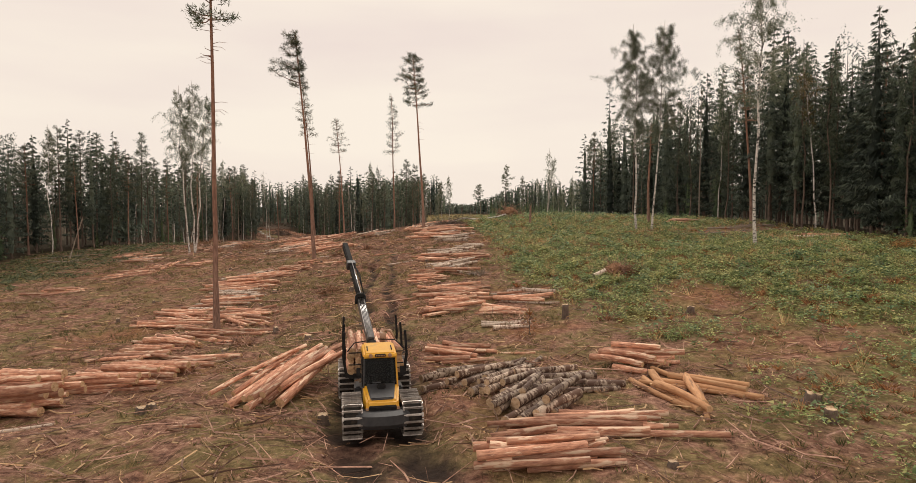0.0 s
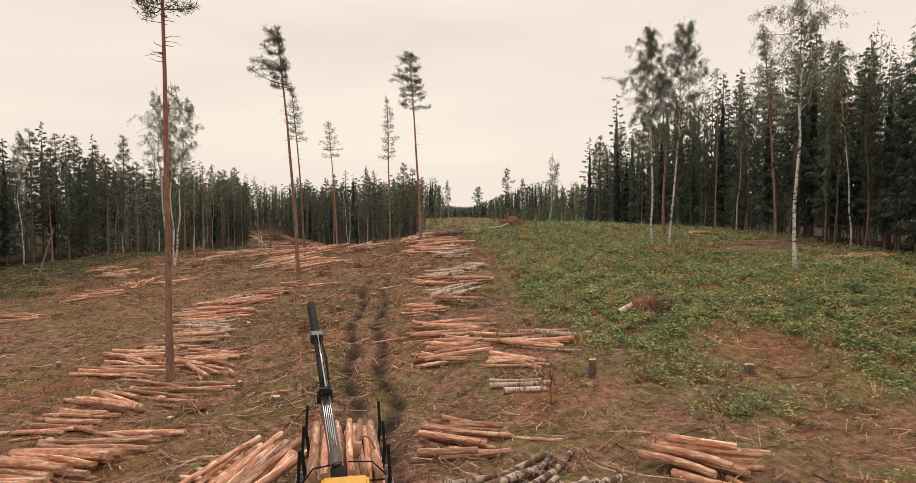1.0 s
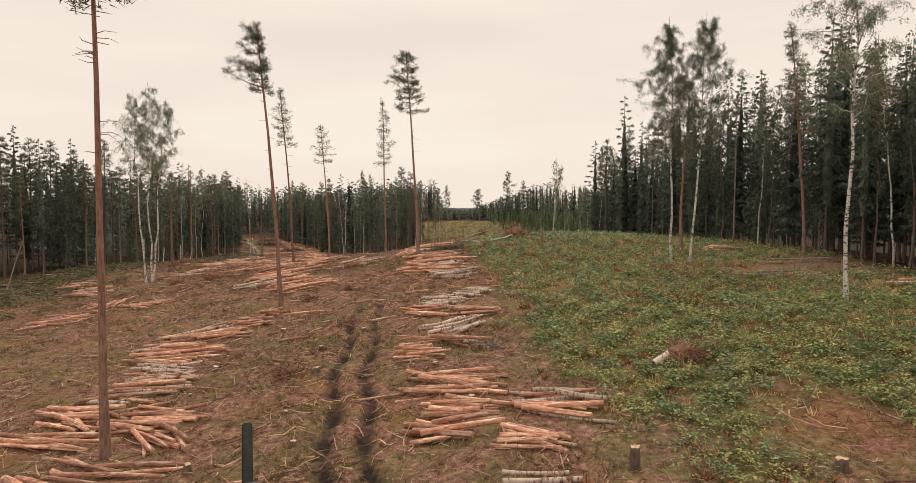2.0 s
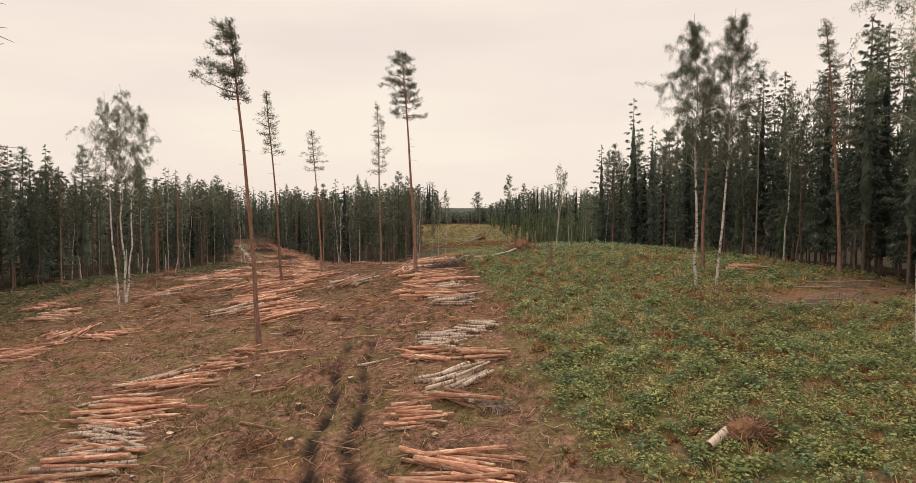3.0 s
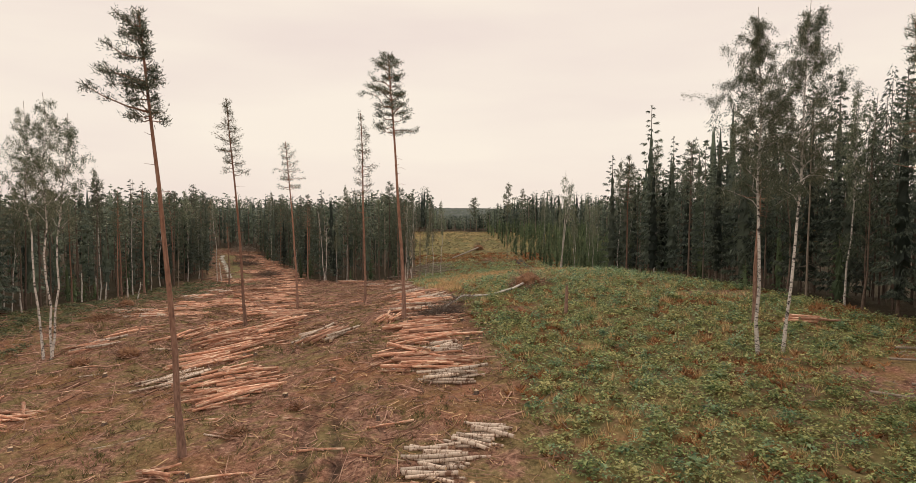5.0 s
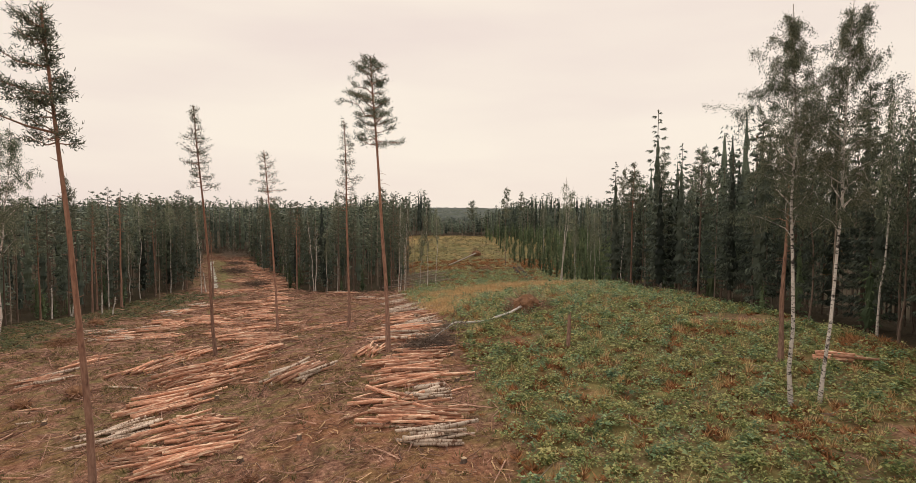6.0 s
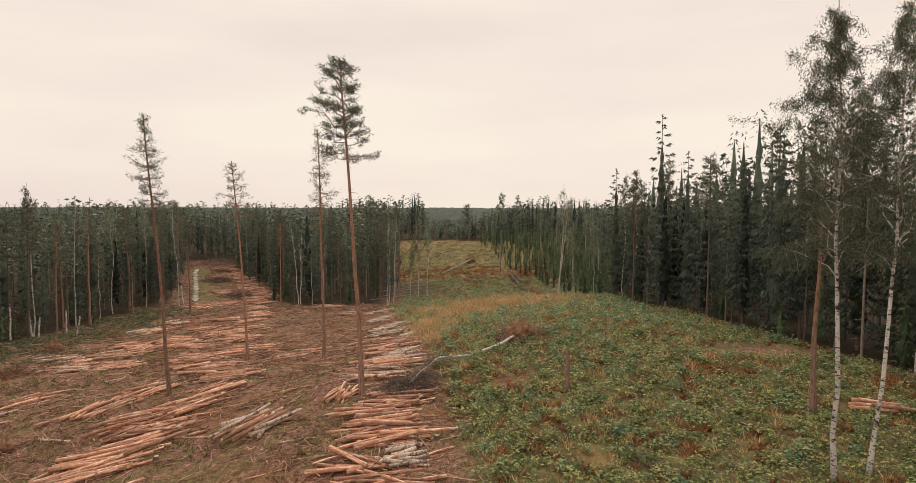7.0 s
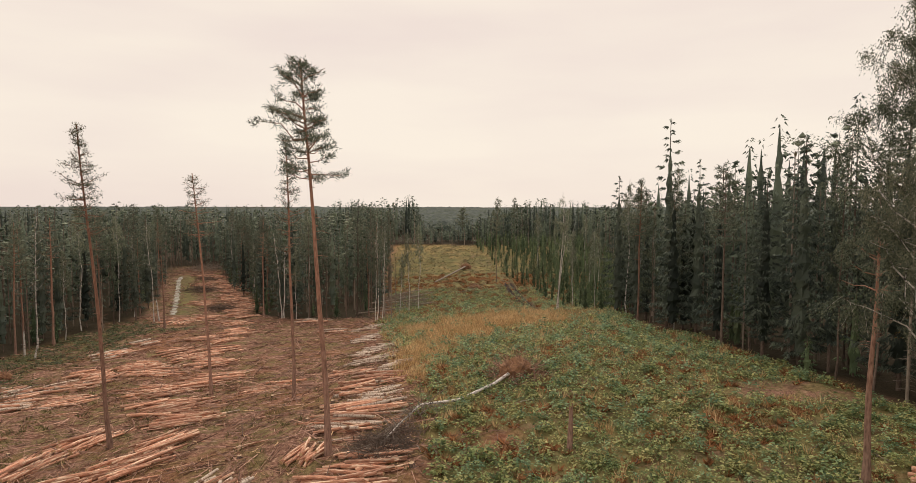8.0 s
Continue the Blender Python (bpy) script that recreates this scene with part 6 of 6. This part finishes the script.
def fallen(points, radii, label, twigs, bark, seed, name="fallen_birch"):
    """A fallen tree along points, with a bare crown of twigs at its thin end."""
    g = np.random.default_rng(seed)
    P = np.array([(x, y, float(land(x, y)) + z) for x, y, z in points])
    root = new(name)
    root.matrix_basis = pose(*P[0])
    tagged(root, label, "fallen tree", "fallen trees")
    t = new("trunk", raw_mesh("trunk", *tube(P - P[0], radii, 8), bark, smooth=True))
    t.parent = root
    if twigs:
        pieces = []
        for i in range(twigs):
            k = g.uniform(0.45, 1.0)
            j = k * (len(P) - 1)
            s = P[int(min(j, len(P) - 2))] * (1 - (j % 1)) + P[int(min(j, len(P) - 2)) + 1] * (j % 1) - P[0]
            d = unit(P[-1] - P[-2] + g.normal(size=3) * 1.4)
            L = g.uniform(1.0, 3.2)
            e = s + d * L
            e[2] = max(e[2], s[2] - 0.4)
            pieces.append(tube([s, (s + e) / 2 + g.normal(size=3) * 0.15, e], [0.04, 0.028, 0.012], 4))
        c = new("crown", raw_mesh("crown", *joined(pieces), M_DEAD_WOOD))
        c.parent = root
    return root


fallen([(10.8, 132.6, 0.95), (8.6, 130.2, 0.65), (4.7, 126.2, 0.5), (2.6, 125.2, 0.8), (0.9, 124.0, 0.95), (-0.8, 120.8, 0.75), (-2.2, 117.6, 0.45), (-2.9, 115.6, 0.2)], [0.19, 0.17, 0.15, 0.13, 0.11, 0.09, 0.06, 0.03], "fallen white birch arched over green plants", 130, M_BIRCH, 4)
fallen([(13.6, 55.4, 0.5), (12.2, 54.4, 0.32)], [0.24, 0.22], "thick sawn log joined to an uprooted stump", 0, M_LOG_BIRCH, 5)
fallen([(12.0, 312.0, 1.4), (6.2, 295.0, 0.9), (0.2, 277.0, 0.5)], [0.36, 0.3, 0.22], "grey fallen trunk lying on the far slope", 8, M_DEAD_WOOD, 6, "fallen_tree")
for k, (x, y, a, L) in enumerate(((-11, 232, 8, 13), (-7, 240, -8, 12), (-13, 226, 3, 14), (-5, 248, 20, 10), (-9, 254, 30, 12), (-4, 233, -14, 9), (-12, 243, 14, 12), (-78, 118, 6, 9), (-72, 112, -5, 8), (41, 92, -20, 6), (38, 86, -28, 5), (45, 96, -14, 7), (33, 84, -35, 4.5), (-6, 205, 10, 8), (8.2, 254.5, 14, 9))):
    dx, dy = math.cos(radians(a)) * L / 2, math.sin(radians(a)) * L / 2
    w, up = (1.7, 2.4) if 224 < y < 256 and x < 0 else (1.0, 1.0)
    fallen([(x - dx, y - dy, 0.25 * up), (x, y, 0.3 * up), (x + dx, y + dy, 0.5 * up)], [0.12 * w, 0.1 * w, 0.05 * w], "thin grey stem lying on the ground", 14, M_DEAD_WOOD, 30 + k, "fallen_tree")
snag("leaning_tree", -74.5, 116.0, 8.0, 0.09, "thin dead stem leaning against the forest edge", (2.6, 0.5))


def brush_heap(x, y, r, n, label, bark, high=0.8, seed=0):
    """A tangle of branches thrown together."""
    g = np.random.default_rng(seed)
    pieces = []
    for i in range(n):
        a, q = g.uniform(0, 6.28), math.sqrt(g.uniform()) * r
        c = np.array([math.cos(a) * q, math.sin(a) * q, high * (1 - q / r) * g.uniform(0.1, 1) + 0.08])
        d = unit(g.normal(size=3) * np.array([1, 1, 0.45]))
        L = g.uniform(0.5, 1.3) * r
        e0, e1 = c - d * L / 2, c + d * L / 2
        e0[2], e1[2] = max(0.03, e0[2]), max(0.03, e1[2])
        pieces.append(tube([e0, c + g.normal(size=3) * 0.06 * r, e1], [0.03, 0.025, 0.01], 3))
    root = new("brush_heap")
    root.matrix_basis = pose(x, y, float(land(x, y)))
    tagged(root, label, "brush heap", "brush heaps")
    t = new("branch_tangle", raw_mesh("branch_tangle", *joined(pieces), bark))
    t.parent = root
    return root


brush_heap(15.2, 55.8, 1.4, 160, "dark tangled dead branches round an uprooted stump", M_NEEDLE_LITTER, 0.8, 2)
brush_heap(11.8, 134.0, 3.4, 300, "spreading reddish grey twigs round a root plate", M_STICK, 1.3, 3)
brush_heap(-2.2, 117.0, 2.8, 320, "dark fallen birch crown pressed on the ground", M_SPRUCE_BARK, 1.2, 17)
brush_heap(-0.6, 120.0, 2.2, 160, "grey birch twigs hanging under a fallen stem", M_SPRUCE_BARK, 1.0, 18)
brush_heap(-16.7, 84.6, 1.0, 110, "small dark heap of charred looking branches", M_NEEDLE_LITTER, 0.7, 4)
brush_heap(-57.6, 139.6, 2.4, 200, "dark heap of upturned roots and branches", M_NEEDLE_LITTER, 1.0, 5)
brush_heap(-53.5, 143.8, 1.8, 140, "brown heap of roots beside the grass", M_NEEDLE_LITTER, 0.8, 6)
brush_heap(-8.0, 248.0, 5.5, 300, "grey windthrown branches at the wood corner", M_DEAD_WOOD, 1.6, 7)
brush_heap(-4.0, 238.0, 4.5, 260, "grey windthrown branches beside the grassy slope", M_DEAD_WOOD, 1.3, 8)
brush_heap(-79.0, 272.0, 5.5, 320, "dark heap of spruce branches by the side track", M_SPRUCE_BARK, 2.2, 9)
brush_heap(-59.5, 236.0, 4.5, 300, "dark brown heap of branches by the side track", M_SPRUCE_BARK, 2.0, 10)
brush_heap(-89.0, 303.0, 4.0, 180, "dark heap of spruce branches by the side track", M_SPRUCE_BARK, 1.6, 16)
brush_heap(-99.0, 329.0, 8.0, 260, "grey heap of thin tops closing the side track", M_DEAD_WOOD, 3.0, 11)
brush_heap(2.2, 62.5, 1.1, 90, "grey brush lying beside a birch pile", M_DEAD_WOOD, 0.4, 12)
brush_heap(-10.5, 73.0, 1.6, 110, "pale broken tops between the wheel ruts", M_STICK, 0.4, 13)
brush_heap(-12.5, 60.0, 1.2, 90, "brown stump sprouts with dead twigs", M_NEEDLE_LITTER, 0.7, 14)
brush_heap(46.5, 63.0, 1.6, 120, "orange brown torn roots at the forest edge", M_FERN, 1.0, 15)

bm = bmesh.new()
bank = []
for y in np.arange(227.0, 309.0, 1.5):
    x = float(np.interp(y, DITCH_Y, DITCH_X))
    w = 0.8 + 0.25 * math.sin(y * 0.9) + 0.15 * math.sin(y * 2.3)
    bank.append([bm.verts.new((x + k * w, y, float(smooth_land(x, y)) - 0.16)) for k in (-1, 1)])
for a, b in zip(bank, bank[1:]):
    bm.faces.new((a[0], a[1], b[1], b[0]))
tagged(part("ditch", bm, M_DITCH, None), "pale grey bed of a narrow ditch beside the side track", "ditch", kind="structure")


# ---- ground cover ----
def scatter(V, F, x, y, z, scale, rng, tilt=0.0):
    """Copies of V, F at many places, each turned and scaled: one set of arrays."""
    n, a = len(x), rng.uniform(0, 6.28, len(x))
    c, s = np.cos(a)[:, None], np.sin(a)[:, None]
    k = np.reshape(scale, (-1, 1)) * np.ones((n, 1))
    X = (V[None, :, 0] * c - V[None, :, 1] * s) * k + x[:, None]
    Y = (V[None, :, 0] * s + V[None, :, 1] * c) * k + y[:, None]
    Z = V[None, :, 2] * k + z[:, None]
    if tilt:
        tx, ty = rng.normal(size=(n, 1)) * tilt, rng.normal(size=(n, 1)) * tilt
        Z = Z + (X - x[:, None]) * tx + (Y - y[:, None]) * ty
    return np.stack([X, Y, Z], -1).reshape(-1, 3), (F[None] + (np.arange(n) * len(V))[:, None, None]).reshape(-1, F.shape[1])


def seen_field(n, x0, x1, y0, y1, weight, rng):
    x, y = rng.uniform(x0, x1, n), rng.uniform(y0, y1, n)
    ok = (np.abs(x) < 0.8 * y + 12) & (rng.uniform(size=n) < weight(x, y))
    return x[ok], y[ok]


def cover(name, kinds, places, size, material, label, category, rng, tilt=0.0):
    x, y = places
    pick = rng.integers(len(kinds), size=len(x))
    out = []
    for k, (V, F) in enumerate(kinds):
        m = pick == k
        if m.any():
            out.append(scatter(V, F, x[m], y[m], land(x[m], y[m]), size(x[m], y[m]), rng, tilt))
    V, F = joined(out)
    return tagged(new(name, raw_mesh(name, V, F, material)), label, category, kind="stuff")


def herb(seed, n=9, spread=0.3, high=0.55, leaf=0.24):
    """A leafy clump: a dome of leaves that lie outwards, in tiers round thin stems."""
    g = np.random.default_rng(seed)
    a, q = g.uniform(0, 6.28, n), np.sqrt(g.uniform(0, 1, n))
    z = high * (1.0 - 0.62 * q ** 2) * g.uniform(0.55, 1.05, n)
    d = np.stack([np.cos(a + g.normal(size=n) * 0.7), np.sin(a + g.normal(size=n) * 0.7), -0.25 * q + g.normal(size=n) * 0.2], -1)
    c = np.stack([np.cos(a) * q * spread, np.sin(a) * q * spread, z], -1)
    s = unit(np.cross(np.array([0, 0, 1.0]) + g.normal(size=(n, 3)) * 0.3, d))
    L = (leaf * g.uniform(0.7, 1.4, n))[:, None]
    V = np.stack([c - s * L * 0.36, c + s * L * 0.36, c + unit(d) * L], 1).reshape(-1, 3)
    return V, np.arange(3 * n).reshape(-1, 3)


def tuft(seed, n=12, high=0.6, spread=0.16, lean=0.45, width=0.03):
    """A tuft of grass blades or fern fronds."""
    g = np.random.default_rng(seed)
    a = g.uniform(0, 6.28, n)
    c = np.stack([np.cos(a) * spread * g.uniform(0, 1, n), np.sin(a) * spread * g.uniform(0, 1, n), np.zeros(n)], -1)
    d = np.stack([np.cos(a) * lean, np.sin(a) * lean, np.ones(n)], -1) + g.normal(size=(n, 3)) * 0.15
    return blades(c, d, high * g.uniform(0.6, 1.2, n), width * g.uniform(0.8, 1.6, n), g)


grng = np.random.default_rng(33)
fern_area = lambda x, y: np.clip((waves(x, y, 4.2, 21) + 0.6 * waves(x, y, 22, 26) - 0.34) * 3.6, 0, 1)
grass_area = lambda x, y: np.clip((waves(x, y, 5, 22) + 0.4 * waves(x, y, 18, 28) - 0.6) * 3.5, 0, 1) + 2.2 * straw(x, y)
herbs = seen_field(150000, -22, 58, 14, 260, lambda x, y: greenness(x, y) ** 1.2 * np.clip(0.5 + 0.85 * waves(x, y, 2.6, 47), 0.08, 1) * np.clip(1.1 - 0.8 * fern_area(x, y) - 0.8 * grass_area(x, y), 0.08, 1) * np.clip(1.3 - y / 240, 0.35, 1), grng)
half = 0.7 * grng.uniform(size=len(herbs[0])) + 0.55 * waves(herbs[0], herbs[1], 5, 27) < 0.72 - 0.34 * np.clip((herbs[1] - 105) / 50, 0, 1)
grow = lambda x, y: np.clip(0.66 + y / 280, 0.7, 1.3) * grng.uniform(0.6, 1.4, len(x)) * (1 + 0.3 * waves(x, y, 3, 24))
cover("raspberry_bushes", [herb(s, 17, 0.44, 0.64, 0.2) for s in range(200, 208)], (herbs[0][half], herbs[1][half]), grow, M_HERB, "knee-high green raspberry and nettle regrowth", "undergrowth", grng, 0.1)
cover("willowherb", [herb(s, 17, 0.4, 0.82, 0.2) for s in range(210, 218)], (herbs[0][~half], herbs[1][~half]), grow, M_BLUE_HERB, "taller bluish green willowherb clumps", "undergrowth", grng, 0.1)
near_herbs = seen_field(21000, 6, 44, 16, 72, lambda x, y: greenness(x, y) ** 1.3 * np.clip(0.75 + 0.5 * waves(x, y, 3.5, 46), 0, 1) * 0.85, grng)
cover("nettles", [herb(s, 12, 0.28, 0.5, 0.16) for s in range(290, 296)], near_herbs, grow, M_HERB, "dense green nettles on the near slope", "undergrowth", grng, 0.1)
left_green = seen_field(26000, -92, -40, 70, 220, lambda x, y: greenness(x, y) * in_clearing(x, y), grng)
cover("forest_edge_plants", [herb(s, 11, 0.4, 0.45, 0.25) for s in range(220, 226)], left_green, lambda x, y: grng.uniform(0.8, 1.6, len(x)), M_EDGE_HERB, "low green plants along the forest edge", "undergrowth", grng, 0.1)
cover("ferns", [tuft(s, 12, 0.62, 0.2, 1.1, 0.12) for s in range(230, 236)], seen_field(66000, -20, 58, 14, 300, lambda x, y: greenness(x, y) * np.clip(fern_area(x, y), 0.03, 1) * 0.9 * (1 - straw(x, y)), grng), lambda x, y: np.clip(0.6 + y / 260, 0.7, 1.4) * grng.uniform(0.7, 1.3, len(x)), M_FERN, "rusty turning fern patches", "fern", grng, 0.08)
cover("dry_grass", [tuft(s, 11, 0.8, 0.2, 0.4, 0.045) for s in range(240, 246)], seen_field(80000, -24, 56, 14, 222, lambda x, y: np.clip(np.maximum(greenness(x, y), straw(x, y)) * (0.06 + grass_area(x, y)) * 0.42, 0, 1), grng), lambda x, y: np.clip(0.6 + y / 220, 0.7, 1.9) * grng.uniform(0.7, 1.3, len(x)), M_GRASS, "straw-coloured dry grass tufts", "grass", grng, 0.05)
cover("slope_grass", [herb(s, 10, 0.6, 0.4, 0.4) for s in range(246, 250)], seen_field(4000, -24, 34, 215, 400, lambda x, y: greenness(x, y) * 0.9, grng), lambda x, y: grng.uniform(0.7, 1.4, len(x)), M_MOSS_GRASS, "yellowish grass on the far slope", "grass", grng, 0.05)
grass_left = lambda x, y: np.clip(0.10 + 0.9 * np.clip(waves(x, y, 16, 25) - 0.25, 0, 1) + spot(x, y, -8.5, 45, 3, 7) * 0.8 + spot(x, y, -14, 62, 5, 9) * 0.6, 0, 1) * (rut_depth(x, y) < 0.15) * in_clearing(x, y) * (1 - greenness(x, y))
cover("green_grass", [tuft(s, 9, 0.34, 0.18, 0.6, 0.035) for s in range(250, 256)], seen_field(70000, -80, 30, 12, 170, lambda x, y: grass_left(x, y) * np.clip(1.3 - y / 150, 0.3, 1), grng), lambda x, y: np.clip(0.6 + y / 120, 0.7, 1.8) * grng.uniform(0.7, 1.3, len(x)), M_MOSS_GRASS, "short yellowish green grass between the slash", "grass", grng, 0.1)


def sticks(n_try, weight, lengths, radius, seed, y1=170, x0=-66, x1=34, straight=False):
    """Bent twigs and branches lying about: many three-sided prisms."""
    g = np.random.default_rng(seed)
    x, y = seen_field(n_try, x0, x1, 12, y1, weight, g)
    n = len(x)
    far = np.clip(0.8 + y / 150, 0.9, 1.9)
    L = g.uniform(*lengths, n) * g.uniform(0.5, 1, n)
    a = g.uniform(0, 6.28, n)
    d = np.stack([np.cos(a), np.sin(a)], -1)
    bend = g.normal(size=(n, 1)) * 0.12
    side = np.stack([-d[:, 1], d[:, 0]], -1)
    P = [np.stack([x, y], -1) + d * (L * (k - 0.5))[:, None] + side * bend * (L * (1 if k == 0.5 else 0))[:, None] for k in (0, 0.5, 1)]
    lift = np.abs(g.normal(size=n)) * 0.1
    Z = [land(p[:, 0], p[:, 1]) + radius + lift + u for p, u in zip(P, (0, 0.02, np.abs(g.normal(size=n)) * 0.14 * L))]
    r = radius * far * g.uniform(0.5, 1.5, n)
    rings = []
    for p, z, k in zip(P, Z, (1, 0.85, 0.4)):
        for b in range(3):
            t = b * 2.094
            rings.append(np.concatenate([p + side * (r * k * math.cos(t))[:, None], (z + r * k * math.sin(t))[:, None]], 1))
    V = np.stack(rings, 1).reshape(-1, 3)
    if straight:
        V = np.stack(rings[:3] + rings[6:], 1).reshape(-1, 3)
        f = np.array([(b, (b + 1) % 3, 3 + (b + 1) % 3, 3 + b) for b in range(3)])
        return V, (f[None] + (np.arange(n) * 6)[:, None, None]).reshape(-1, 4)
    f = np.array([(i * 3 + b, i * 3 + (b + 1) % 3, i * 3 + 3 + (b + 1) % 3, i * 3 + 3 + b) for i in (0, 1) for b in range(3)])
    return V, (f[None] + (np.arange(n) * 9)[:, None, None]).reshape(-1, 4)


slash_area = lambda x, y: np.clip(in_clearing(x, y) * (1 - 0.93 * greenness(x, y)) * (1 - np.clip(rut_depth(x, y) * 1.6, 0, 1)) * (0.35 + 0.65 * np.clip(0.5 + waves(x, y, 6, 31), 0, 1)) * np.clip(1.25 - y / 150, 0.3, 1), 0, 1)
middle = lambda x, y: slash_area(x, y) * (0.5 + np.exp(-((x + 6) / 9) ** 2))
tagged(new("slash_twigs", raw_mesh("slash_twigs", *sticks(66000, slash_area, (0.4, 1.7), 0.016, 301, straight=True), M_STICK)), "brown and grey twigs strewn over the felling site", "slash", kind="stuff")
tagged(new("slash_branches", raw_mesh("slash_branches", *sticks(15000, middle, (1.0, 3.6), 0.03, 302), M_STICK)), "larger broken branches lying across each other", "slash", kind="stuff")
tagged(new("split_branches", raw_mesh("split_branches", *sticks(11000, middle, (0.4, 2.2), 0.03, 303), M_CHIP)), "pale orange splintered branches and offcuts", "slash", kind="stuff")
tagged(new("far_slash", raw_mesh("far_slash", *sticks(34000, lambda x, y: (1 - greenness(x, y)) * in_clearing(x, y) * np.clip((y - 85) / 40, 0, 1), (1.0, 4.5), 0.034, 305, 330, -110, 6, True), M_STICK)), "far strewn branches and thin stems", "slash", kind="stuff")
tagged(new("dead_stalks", raw_mesh("dead_stalks", *sticks(2600, lambda x, y: greenness(x, y) * 0.25 + 0.8 * (spot(x, y, 36, 88, 7, 6) + spot(x, y, 47, 92, 7, 9)), (0.6, 3.0), 0.025, 304, 200, 0, 56), M_DEAD_WOOD)), "grey dead stalks and branches among the plants", "slash", kind="stuff")
litter = [(lambda V, F: (V * np.array([1, 1, 0.35]) + np.array([0, 0, 0.02]), F))(*tuft(s, 12, 0.34, 0.3, 1.4, 0.035)) for s in range(260, 266)]
cover("needle_litter", litter, seen_field(30000, -60, 30, 12, 120, lambda x, y: slash_area(x, y) * 0.45, grng), lambda x, y: np.clip(0.6 + y / 110, 0.7, 1.8) * grng.uniform(0.6, 1.5, len(x)), M_NEEDLE_LITTER, "brown needle and bark litter", "litter", grng, 0.1)
chips = [leaves(np.stack([np.random.default_rng(s).normal(size=5) * 0.25, np.random.default_rng(s + 50).normal(size=5) * 0.25, np.full(5, 0.05)], -1), 0.13, np.random.default_rng(s), 2.0) for s in range(270, 275)]
cover("wood_chips", chips, seen_field(16000, -30, 14, 12, 120, lambda x, y: np.clip(0.12 * slash_area(x, y) + spot(x, y, -3.4, 68, 2.0, 5) + 0.8 * spot(x, y, -4.2, 79, 2.2, 5) + 0.3 * spot(x, y, 0, 28, 3, 9), 0, 1) * (rut_depth(x, y) < 0.15), grng), lambda x, y: grng.uniform(0.6, 1.3, len(x)), M_CHIP, "pale fresh wood chips and bark flakes", "wood chips", grng, 0.1)


# single logs and offcuts left between the piles
for x, y in spaced(400, -46, 4, 20, 150, 4.0, lambda x, y: (rut_depth(x, y) < 0.1) & (x < np.interp(y, GREEN_Y, GREEN_X)) & (np.hypot(x + 4, (y - 26) * 0.6) > 5) & (np.abs(x) < 0.8 * y))[:80]:
    a, L, r = crng.uniform(-0.6, 0.6), crng.uniform(1.2, 4.6), crng.uniform(0.05, 0.11)
    e0, e1 = (x - math.cos(a) * L / 2, y - math.sin(a) * L / 2), (x + math.cos(a) * L / 2, y + math.sin(a) * L / 2)
    ob = new("loose_log", log_mesh("pine" if crng.uniform() < 0.7 else "birch", L, r))
    ob.matrix_basis = along((*e0, float(land(*e0)) + r - 0.02), (*e1, float(land(*e1)) + r - 0.02), crng.uniform(0, 6))
    tagged(ob, "single thin log lying in the slash", "log", "loose logs")
